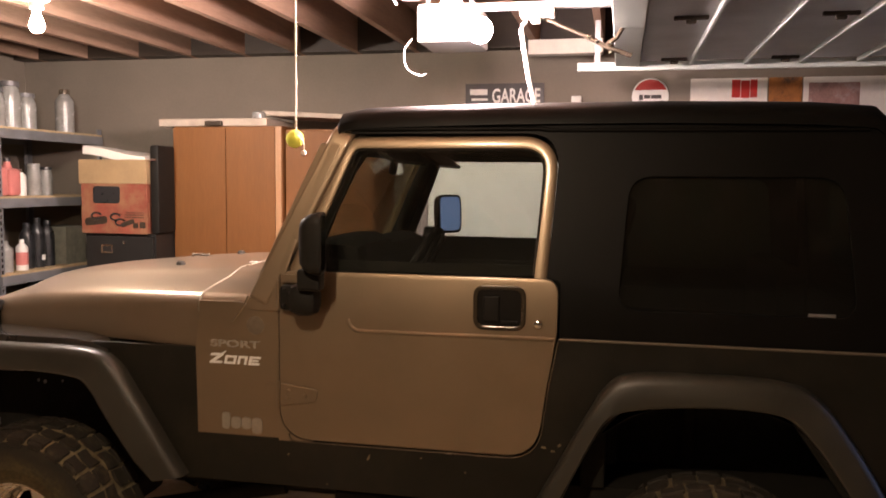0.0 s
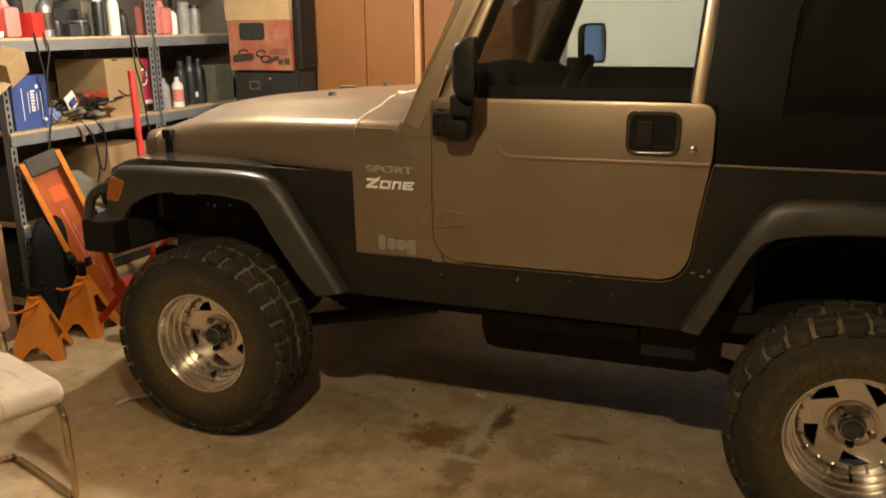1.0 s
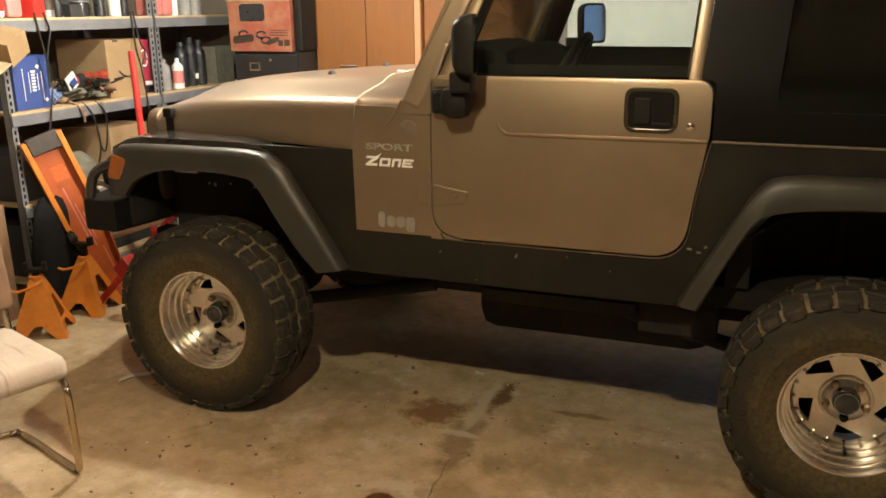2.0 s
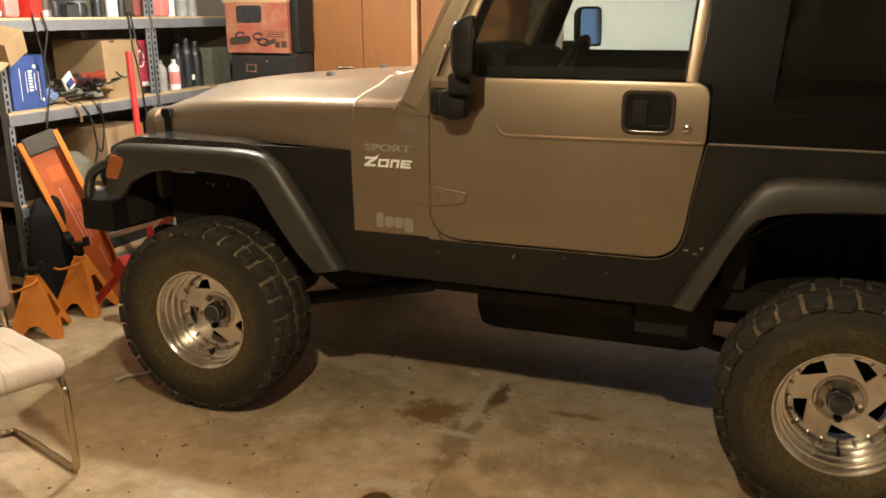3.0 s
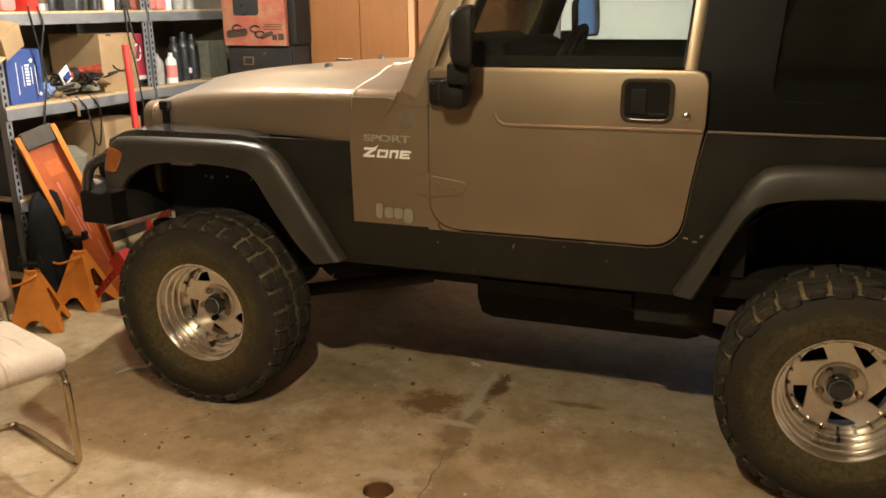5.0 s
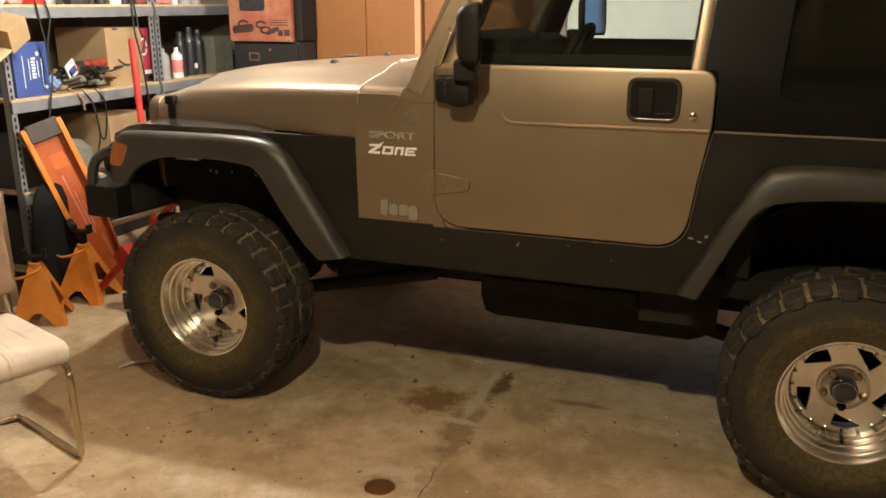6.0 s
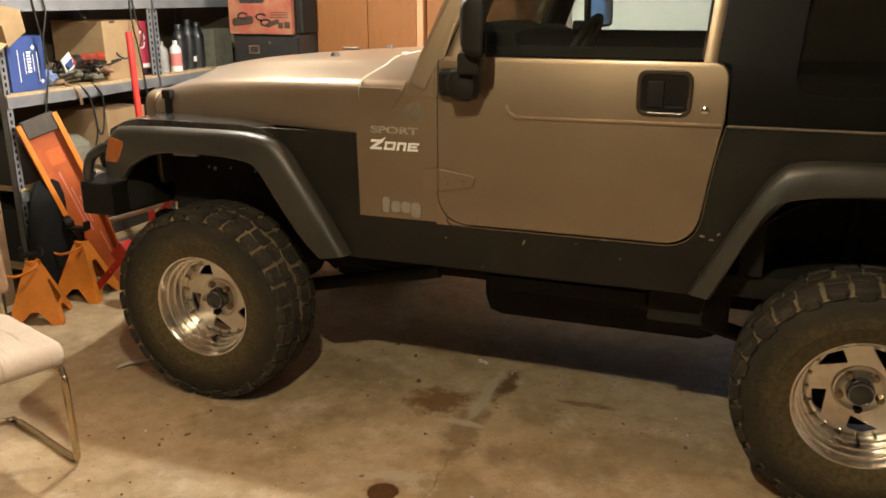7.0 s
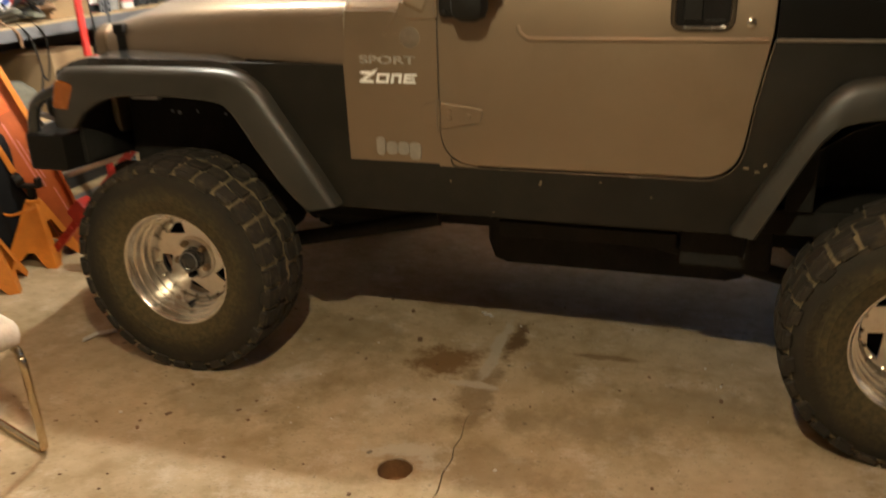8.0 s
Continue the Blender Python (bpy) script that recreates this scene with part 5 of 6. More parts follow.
part("batten", boxes(((1.08, -1.85, 2.531), (1.56, -1.75, TOP), 0.003)), M["joist"], mb)
ceiling_bulb(pose(1.34, -1.80, 2.531), M["bulb_near"], "bare lit bulb in a white holder")

op = thing("garage_door_opener", "grey garage door opener with two lit bulbs", "door opener")
part("housing", boxes(((1.215, 0.84, 2.268), (1.475, 1.14, 2.430), 0.015)), M["opener"], op)
for z, x0, x1 in ((2.378, 1.235, 1.40), (2.352, 1.235, 1.46), (2.305, 1.235, 1.31)):
    part("vent_slot", boxes(((x0, 0.834, z), (x1, 0.842, z + 0.012), 0.002)), M["white_plastic"], op)
for at in (pose(1.525, 0.615, 2.272, -70, -35), pose(1.412, 0.615, 2.352, -75, -10)):
    part("bulb", turned([(0.0, -0.066), (0.028, -0.060), (0.045, -0.038), (0.050, -0.008), (0.044, 0.020), (0.026, 0.045), (0.016, 0.062), (0.016, 0.09)], 24, at), M["bulb_opener"], op, "lit bare bulb")
part("socket", boxes(((1.40, 0.70, 2.305), (1.44, 0.845, 2.345), 0.008), ((1.44, 0.70, 2.285), (1.50, 0.84, 2.320), 0.008)), M["porcelain"], op, "white twin bulb socket")
part("rail", boxes(((1.42, 0.805, 2.385), (4.55, 0.835, 2.415), 0.003)), M["steel"], op, "steel rail")
part("trolley", boxes(((1.66, 0.775, 2.350), (1.80, 0.865, 2.385), 0.008), ((1.70, 0.79, 2.33), (1.74, 0.85, 2.352), 0.006)), M["white_plastic"], op)
for x in (1.24, 1.43):
    part("hanger", boxes(((x, 0.90, 2.42), (x + 0.02, 0.93, TOP), 0.002)), M["steel"], op)
part("door_arm", tubed([(1.76, 0.82, 2.345), (1.88, 0.82, 2.290), (1.945, 0.82, 2.262)], 0.007, 8), M["brown_metal"], op, "brown steel arm")
part("arm_chain", tubed([(1.93, 0.82, 2.268), (2.02, 0.82, 2.222), (2.105, 0.82, 2.190)], 0.010, 8), M["brown_metal"], op, "dark jointed arm")
part("arm_link", tubed([(2.00, 0.82, 2.232), (2.045, 0.82, 2.262), (2.075, 0.82, 2.315)], 0.009, 8), M["brown_metal"], op)
for x, z in ((1.935, 2.268), (1.965, 2.250), (2.02, 2.236), (2.02, 2.205)):
    part("arm_bolt", turned([(0.0, 0.012), (0.008, 0.010), (0.010, 0.0)], 8, pose(x, 0.812, z, 90)), M["chrome"], op)
part("arm_bracket", boxes(((2.055, 0.80, 2.300), (2.13, 0.84, 2.325), 0.005)), M["white_paint"], op, "pale bracket on the door's end rail")
part("release_cord", tubed([(1.68, 0.82, 2.335), (1.665, 0.80, 2.305), (1.675, 0.79, 2.24), (1.70, 0.78, 2.10), (1.725, 0.78, 2.0), (1.735, 0.78, 1.96)], 0.009, 8, 4), M["white_plastic"], op, "white release cord")
part("power_cable", tubed([(1.14, 0.80, 2.42), (1.08, 0.80, 2.52), (1.16, 0.76, 2.44), (1.27, 0.74, 2.44), (1.33, 0.74, 2.52)], 0.006, 8, 5), M["porcelain"], op, "pale cable loop")
part("antenna_wire", tubed([(1.22, 0.75, 2.27), (1.19, 0.74, 2.22), (1.20, 0.74, 2.15), (1.25, 0.74, 2.118), (1.28, 0.74, 2.12)], 0.003, 6, 5), M["porcelain"], op)

gd = thing("garage_door", "raised sectional garage door with grey panels and pale ribs", "garage door")
part("top_strut", boxes(((2.03, -0.44, 2.30), (2.155, 1.93, 2.345), 0.006)), M["white_paint"], gd, "white end rail")
for i in range(4):
    x0 = 2.16 + 0.535 * i
    part("door_panel", boxes(((x0, -0.44, 2.325), (x0 + 0.527, 1.93, 2.345), 0.003)), M["door_grey"], gd)
    for dx in (0.255, 0.525):
        part("rib", boxes(((x0 + dx - 0.010, -0.44, 2.300), (x0 + dx + 0.008, 1.93, 2.326), 0.004)), M["white_paint"], gd, "pale stiffening rib")
    for y in (-0.36, 0.75, 1.84):
        part("hinge", boxes(((x0 + 0.10, y - 0.012, 2.310), (x0 + 0.23, y + 0.012, 2.326), 0.004), ((x0 + 0.145, y - 0.010, 2.295), (x0 + 0.185, y + 0.010, 2.312), 0.006)), M["brown_metal"], gd, "dark steel hinge")
for y in (1.945, -0.475):
    tr = thing("door_track", "white steel track for the raised door", "door track", "door tracks")
    part("channel", boxes(((1.83, y, 2.285), (4.35, y + 0.012, 2.325), 0.002), ((1.83, y, 2.281), (4.35, y + 0.03, 2.286), 0.001)), M["white_paint"], tr)
    part("hanger", boxes(((1.92, y + 0.013, 2.32), (1.95, y + 0.018, TOP), 0.001), ((3.6, y + 0.013, 2.32), (3.63, y + 0.018, TOP), 0.001)), M["steel"], tr)
cb = thing("wall_bracket", "pale bracket under the ceiling joists", "bracket")
part("bracket", boxes(((1.50, 2.50, 2.46), (1.95, 2.60, TOP), 0.008)), M["paper"], cb)

# parking guide ball
hb = thing("hanging_ball", "yellow-green tennis ball hanging on a pale string", "ball", at=pose(0.90, 0.28, 0))
part("string", tubed([(0, 0, TOP), (0.001, 0, 2.2), (0, 0, 1.86)], 0.0035, 6), M["string"], hb)
part("ball", turned([(0.033 * math.sin(a), -0.033 * math.cos(a)) for a in np.linspace(0, math.pi, 13)], 24, pose(-0.004, 0, 1.835)), M["tennis"], hb)
part("knot", turned([(0.0, 0.012), (0.010, 0.006), (0.010, -0.006), (0.0, -0.012)], 10, pose(0.03, 0, 1.785)), M["string"], hb)
part("string_tail", tubed([(0.014, -0.02, 1.850), (0.034, -0.015, 1.82), (0.03, 0, 1.79)], 0.003, 6, 4), M["string"], hb)

# ---- signs on the far wall ----
def sign(name, label, x0, x1, z0, z1, material, cat="sign", t=0.008):
    s = thing(name, label, cat, at=pose(0, NY, 0))
    part("panel", moved(plate(round_poly([(x0, z0, 0.006), (x1, z0, 0.006), (x1, z1, 0.006), (x0, z1, 0.006)]), [], t, 0.001), pose(0, -t - 0.001, 0)), material, s)
    return s


s = sign("garage_sign", "dark tin sign with pale garage lettering", 1.045, 1.565, 2.175, 2.335, M["sign_dark"])
part("lettering", moved(lettering("GARAGE", 0.128, 0.001, 0.0, 0.64), pose(1.222, -0.011, 2.212)), M["white_decal"], s, "pale block letters")
for x0, x1, z0, z1 in ((1.075, 1.192, 2.262, 2.300), (1.085, 1.195, 2.225, 2.240)):
    part("print_bar", boxes(((x0, -0.011, z0), (x1, -0.009, z1), 0.0)), M["white_decal"], s)
s = thing("round_sign", "round red and white tin sign", "sign", at=pose(2.242, NY, 2.24))
part("disc", turned([(0.0, 0.010), (0.112, 0.010), (0.115, 0.006), (0.115, 0.001)], 40, TO_SIDE), M["white_decal"], s)
def cap(z0, z1, r=0.105):
    a0, a1 = math.asin(z0 / r), math.asin(z1 / r)
    A = [a0 + (a1 - a0) * i / 10 for i in range(11)]
    return [(r * math.cos(a), r * math.sin(a)) for a in A] + [(-r * math.cos(a), r * math.sin(a)) for a in reversed(A)]
part("red_cap", moved(plate(cap(0.040, 0.1049), [], 0.002), pose(0, -0.013, 0)), M["red"], s)
part("grey_base", moved(plate(cap(-0.1049, -0.060), [], 0.002), pose(0, -0.013, 0)), M["sign_dark"], s)
part("print_bar", boxes(((-0.07, -0.013, -0.025), (-0.045, -0.0105, 0.010), 0.0), ((-0.04, -0.013, -0.015), (0.0, -0.0105, 0.008), 0.0), ((0.006, -0.013, -0.015), (0.068, -0.0105, 0.008), 0.0)), M["sign_dark"], s)
s = sign("poster", "white poster with a block of red print", 2.488, 2.945, 2.12, 2.345, M["paper"], "poster")
part("print", boxes(((2.735, -0.012, 2.225), (2.785, -0.009, 2.335), 0), ((2.79, -0.012, 2.222), (2.84, -0.009, 2.33), 0), ((2.845, -0.012, 2.225), (2.885, -0.009, 2.335), 0), ((2.73, -0.012, 2.185), (2.885, -0.009, 2.20), 0)), M["red"], s)
sign("poster", "orange-brown picture poster on the wall", 2.955, 3.145, 2.12, 2.345, M["poster_orange"], "poster")
s = sign("poster", "pale poster with a dusky landscape picture", 3.155, 3.64, 2.10, 2.345, M["paper"], "poster")
part("picture", moved(plate([(3.185, 2.13), (3.475, 2.13), (3.475, 2.31), (3.185, 2.31)], [], 0.002), pose(0, -0.012, 0)), M["poster_red"], s)
s = thing("wall_box", "small white box on the tan wall", "switch box")
part("body", boxes(((1.745, NY - 0.05, 2.14), (1.81, NY, 2.245), 0.006)), M["white_plastic"], s)

# ---- wardrobes and what lies on them ----
wr = thing("wardrobe", "orange oak two-door wardrobe, unseen lower half darkened", "wardrobe")
WF, WL, WR, WT = 2.35, -0.795, -0.04, 2.03
part("body", boxes(((WL, WF + 0.022, 1.0), (WR, NY - 0.01, WT), 0.003)), M["oak"], wr)
# Unseen lower half is coloured dark to cut light bounced under the vehicle.
part("darkened_base", boxes(((WL, WF + 0.006, 0.0), (WR, NY - 0.01, 0.998), 0.003)), M["shade_brown"], wr, "unseen base, coloured dark to cut bounced light")
for x0, x1 in ((WL + 0.003, -0.425), (-0.420, WR - 0.043)):
    d = part("door", boxes(((x0, WF, 1.005), (x1, WF + 0.02, WT - 0.012), 0.003)), M["oak"], wr)
    part("handle", boxes(((x0 + 0.03 if x0 > -0.6 else x1 - 0.045, WF - 0.02, 1.04), (x0 + 0.045 if x0 > -0.6 else x1 - 0.03, WF + 0.001, 1.16), 0.004)), M["brown_metal"], d, "small dark handle")
part("edge_strip", boxes(((WR - 0.040, WF - 0.002, 1.0), (WR, WF + 0.02, WT - 0.006), 0.003)), M["oak_edge"], wr, "pale edge strip")
wr2 = thing("wardrobe", "brown oak cabinet beside the wardrobe, unseen lower half darkened", "wardrobe")
part("body", boxes(((WR + 0.004, WF + 0.062, 1.0), (0.56, NY - 0.01, WT - 0.02), 0.003)), M["oak"], wr2)
part("darkened_base", boxes(((WR + 0.004, WF + 0.046, 0.0), (0.56, NY - 0.01, 0.998), 0.003)), M["shade_brown"], wr2, "unseen base, coloured dark to cut bounced light")
part("door", boxes(((WR + 0.012, WF + 0.042, 1.005), (0.553, WF + 0.060, WT - 0.03), 0.003)), M["oak"], wr2)
fl = thing("folded_board", "pale flat folded board lying on the wardrobe", "board")
part("panel", boxes(((-0.90, 2.36, WT), (-0.14, 2.80, WT + 0.050), 0.008)), M["old_board"], fl)
fl = thing("folded_board", "long pale board across the cabinets", "board", at=pose(0.10, 2.62, WT + 0.083, 0, 3.0))
part("panel", boxes(((-0.30, -0.2, -0.025), (0.52, 0.2, 0.005), 0.005)), M["old_board"], fl)
tp = thing("tape_roll", "dark roll lying on the pale board", "tape")
part("roll", boxes(((-0.56, 2.33, WT + 0.002), (-0.44, 2.358, WT + 0.035), 0.008)), M["brown_metal"], tp)
jr = thing("glass_jar", "small clear jar on the wardrobe", "jar")
part("jar", turned([(0.0, 0.0), (0.045, 0.0), (0.046, 0.035), (0.035, 0.045), (0.0, 0.045)], 18, pose(-0.22, 2.42, WT + 0.050)), M["clear_plastic"], jr)
cap_ = thing("lamp_globe", "small clear fitting on the cabinet", "jar")
part("jar", turned([(0.0, 0.0), (0.04, 0.0), (0.05, 0.05), (0.03, 0.10), (0.0, 0.12)], 18, pose(0.50, 2.55, WT - 0.02)), M["clear_plastic"], cap_)

# ---- file cabinet with a printed carton ----
FF, FL, FR, FT = 2.12, -1.300, -0.800, 1.337
fc = thing("file_cabinet", "black steel four-drawer file cabinet", "file cabinet")
part("body", boxes(((FL, FF + 0.02, 0.02), (FR, FF + 0.66, FT), 0.004)), M["file_black"], fc)
for i in range(4):
    z0 = 0.045 + 0.321 * i
    d = part("drawer", boxes(((FL + 0.012, FF, z0), (FR - 0.012, FF + 0.02, z0 + 0.312), 0.006)), M["file_black"], fc)
    xm = FL + 0.165
    part("label_holder", moved(plate([(xm - 0.04, z0 + 0.205), (xm + 0.04, z0 + 0.205), (xm + 0.04, z0 + 0.258), (xm - 0.04, z0 + 0.258)], [[(xm - 0.03, z0 + 0.213), (xm + 0.03, z0 + 0.213), (xm + 0.03, z0 + 0.25), (xm - 0.03, z0 + 0.25)]], 0.004, 0.001), pose(0, FF - 0.004, 0)), M["chrome"], d, "chrome label frame")
    part("handle", boxes(((xm - 0.085, FF - 0.022, z0 + 0.105), (xm + 0.085, FF, z0 + 0.123), 0.005)), M["chrome"], d, "chrome pull")
    part("thumb_latch", turned([(0.0, 0.012), (0.010, 0.010), (0.012, 0.0)], 14, pose(FL + 0.29, FF, z0 + 0.275, 90)), M["chrome"], d)
cbx = thing("printed_carton", "orange-red printed cardboard carton on the file cabinet", "box")
part("body", boxes(((FL - 0.008, FF - 0.01, FT + 0.001), (FR - 0.042, FF + 0.40, 1.66), 0.004)), M["carton_print"], cbx)
part("lid", boxes(((FL - 0.018, FF - 0.018, 1.655), (FR - 0.038, FF + 0.41, 1.808), 0.004)), M["carton"], cbx, "plain brown cardboard lid")
for x0, z0, w, h, a in ((0.08, 0.185, 0.19, 0.11, 0), (0.02, 0.04, 0.16, 0.05, 6), (0.28, 0.03, 0.10, 0.03, 20)):
    part("picture", moved(plate(round_poly([(0, 0, 0.02), (w, 0, 0.03), (w, h, 0.02), (0, h, 0.03)]), [], 0.002), pose(FL + x0, FF - 0.0125, 1.345 + z0, 0, -a)), M["dark_plastic"] if x0 < 0.2 and z0 > 0.1 else M["brown_metal"], cbx, "dark printed picture")
for x0, z0 in ((0.10, 0.105), (0.235, 0.10), (0.27, 0.065)):
    part("printed_tool", moved(tubed([(0.035 * math.cos(a), 0, 0.020 * math.sin(a)) for a in np.linspace(0.3, 5.6, 14)], 0.006, 6), pose(FL + x0, FF - 0.012, 1.345 + z0)), M["dark_plastic"], cbx)
for x0, x1, z0, z1 in ((0.30, 0.435, 1.44, 1.446), (0.30, 0.435, 1.455, 1.461), (0.31, 0.435, 1.47, 1.475), (0.36, 0.395, 1.375, 1.41), (0.405, 0.445, 1.375, 1.415)):
    part("print_bar", boxes(((FL + x0, FF - 0.012, z0), (FL + x1, FF - 0.010, z1), 0)), M["brown_metal"], cbx)
ws = thing("white_sheet", "sagging white foam sheet on the carton", "sheet")
bm = loft([[(FL + 0.018 + 0.435 * i / 8, FF - 0.015 + 0.36 * j / 4, 1.895 - 0.072 * (i / 8) + 0.005 * math.sin(i * 0.8 + j)) for i in range(9)] for j in range(5)])
part("sheet", thicken(bm, 0.05), M["paper"], ws)
bg = thing("tool_case", "black upright case beside the carton", "case")
part("case", boxes(((FR - 0.034, FF + 0.01, FT), (FR + 0.030, FF + 0.215, 1.90), 0.018)), M["trim_black"], bg)
part("latch", boxes(((FR - 0.022, FF - 0.002, 1.80), (FR + 0.018, FF + 0.012, 1.815), 0.003)), M["chrome"], bg)


# ---- steel shelving along the side wall ----
SX0, SX1 = -2.24, -1.62
LEVELS = (0.16, 0.60, 1.092, 1.572, 2.0)


# Thin dark patch in place of a punched hole, shade put into its colour.
SLOT = bpy.data.meshes.new("post_slot")
bm = boxes(((0, -0.006, 0), (0.0008, 0.006, 0.022)))
bm.to_mesh(SLOT)
bm.free()


def shelving(y0, y1, label):
    s = thing("shelving_unit", label, "shelf", "steel shelving units")
    for x, sx in ((SX1, -1), (SX0, 1)):
        for y, sy in ((y0, 1), (y1, -1)):
            bm = boxes(((min(x, x + sx * 0.04), y if sy > 0 else y - 0.003, 0), (max(x, x + sx * 0.04), y + 0.003 if sy > 0 else y, 2.04)))
            box(bm, (min(x, x + sx * 0.003), y if sy > 0 else y - 0.04, 0), (max(x, x + sx * 0.003), y + 0.04 if sy > 0 else y, 2.04))
            p = part("post", bm, M["shelf_grey"], s)
            if x == SX1:
                for k in range(52):
                    q = as_object("post_slot", SLOT, M["dark_slot"], p)
                    q.location = (x + 0.0002, y + sy * 0.02, 0.03 + 0.038 * k)
    for z in LEVELS:
        for x0, x1 in ((SX1 - 0.003, SX1 + 0.012), (SX0 - 0.012, SX0 + 0.003)):
            part("beam", boxes(((x0, y0 + 0.004, z - 0.068), (x1, y1 - 0.004, z - 0.012), 0.002), ((min(x0, SX1 - 0.03) if x0 > -2 else x0, y0 + 0.004, z - 0.070), (x1, y1 - 0.004, z - 0.066), 0.001)), M["shelf_grey"], s)
        part("deck", boxes(((SX0 + 0.004, y0 + 0.006, z - 0.014), (SX1 + 0.008, y1 - 0.006, z), 0.001)), M["particle"], s, "raw particle board deck")
    return s


shelving(0.545, 1.735, "grey steel shelving unit with particle board decks, full of shop supplies")
shelving(1.750, 2.800, "grey steel shelving unit in the corner with bottles and jars")


def bottle(x, y, z, r, h, body, cap_mat, label, kind="bottle", band=None, neck=0.35):
    t = thing(kind, label, kind, at=pose(x, y, z))
    part("body", turned([(0, 0), (r * 0.95, 0), (r, 0.008), (r, h * 0.68), (r * 0.92, h * 0.76), (r * neck, h * 0.88), (r * neck, h * 0.93), (0, h * 0.93)], 18), body, t)
    part("cap", turned([(r * neck * 1.15, h * 0.89), (r * neck * 1.2, h * 0.90), (r * neck * 1.1, h), (0, h)], 14), cap_mat, t)
    if band:
        part("label_band", turned([(r * 1.012, h * 0.18), (r * 1.014, h * 0.19), (r * 1.014, h * 0.58), (r * 1.012, h * 0.59)], 18), band, t)
    return t


def can(x, y, z, r, h, body, cap_mat, label):
    t = thing("spray_can", label, "can", at=pose(x, y, z))
    part("body", turned([(0, 0), (r, 0), (r * 1.03, 0.004), (r, 0.008), (r, h * 0.78), (r * 0.8, h * 0.84), (0, h * 0.84)], 18), body, t)
    part("cap", turned([(r * 0.72, h * 0.83), (r * 0.74, h * 0.98), (r * 0.66, h), (0, h)], 16), cap_mat, t)


def jug(x, y, z, w, d, h, body, cap_mat, label, band=None):
    t = thing("jug", label, "jug", at=pose(x, y, z))
    bm = boxes(((-d / 2, -w / 2, 0), (d / 2, w / 2, h * 0.72), 0.02))
    lathe(bm, [(0.034, h * 0.70), (0.020, h * 0.86), (0.020, h * 0.92), (0.0, h * 0.92)], 14)
    part("body", bm, body, t)
    part("cap", turned([(0.023, h * 0.90), (0.023, h), (0.0, h)], 14), cap_mat, t)
    if band:
        part("label_panel", boxes(((d / 2 + 0.0005, -w * 0.4, h * 0.15), (d / 2 + 0.003, w * 0.4, h * 0.6), 0)), band, t)


def carton(x0, y0, z, dx, dy, dz, material, label, turn=0.0, kind="cardboard_box"):
    t = thing(kind, label, "box", at=pose(x0, y0, z, 0, 0, turn))
    part("body", boxes(((0, 0, 0), (dx, dy, dz), 0.004)), material, t)
    return t


# middle deck, first unit
Z = 1.092
bx = carton(-1.86, 0.640, Z, 0.20, 0.235, 0.285, M["blue_box"], "dark blue printed carton on the shelf", kind="printed_box")
for y0, y1, z0, z1 in [(0.118, 0.118 + w, 0.195 - 0.0165 * k, 0.206 - 0.0165 * k) for k, w in enumerate((0.030, 0.024, 0.026, 0.026, 0.022, 0.026, 0.024))] + [(0.100, 0.104, 0.09, 0.20), (0.158, 0.162, 0.10, 0.19), (0.060, 0.064, 0.05, 0.22), (0.185, 0.190, 0.045, 0.20)]:
    part("print_bar", boxes(((0.2005, y0, z0), (0.202, y1, z1), 0)), M["white_decal"], bx, "pale printed bar")
part("print_diamond", moved(boxes(((0.0, -0.009, -0.009), (0.0015, 0.009, 0.009), 0)), pose(0.2005, 0.165, 0.225, 45)), M["white_decal"], bx)
part("print_diamond", moved(boxes(((0.0, -0.009, -0.009), (0.0015, 0.009, 0.009), 0)), pose(0.2005, 0.205, 0.045, 45)), M["white_decal"], bx)
part("handle", tubed([(0.1, 0.06, 0.285), (0.1, 0.08, 0.325), (0.1, 0.15, 0.325), (0.1, 0.17, 0.285)], 0.006, 8, 4), M["blue_box"], bx)
bx = carton(-2.08, 1.375, Z, 0.40, 0.305, 0.345, M["carton"], "plain brown cardboard box with a dark curved mark", -2)
part("curved_mark", tubed([(0.402, 0.09, 0.155), (0.402, 0.13, 0.125), (0.402, 0.18, 0.120), (0.402, 0.235, 0.150)], 0.006, 6, 4), M["dark_plastic"], bx)
part("tape", boxes(((0.401, 0.06, 0.33), (0.4025, 0.10, 0.342), 0)), M["dark_plastic"], bx)
bx = carton(-1.93, 1.690, Z, 0.24, 0.115, 0.335, M["magenta"], "thin red and white product box", kind="printed_box")
part("print_bar", boxes(((0.2405, 0.006, 0.05), (0.242, 0.105, 0.075), 0)), M["white_decal"], bx)
part("print_bar", boxes(((0.2405, 0.004, 0.005), (0.242, 0.110, 0.045), 0)), M["dark_plastic"], bx, "dark printed band")
part("print_ring", moved(tubed([(0.0, 0.03 * math.cos(a), 0.05 * math.sin(a)) for a in np.linspace(0, 6.0, 16)], 0.005, 6), pose(0.241, 0.012, 0.22)), M["white_decal"], bx)
pile = thing("work_glove_pile", "heap of brown and tan work gloves and rags", "gloves")
rng = random.Random(5)
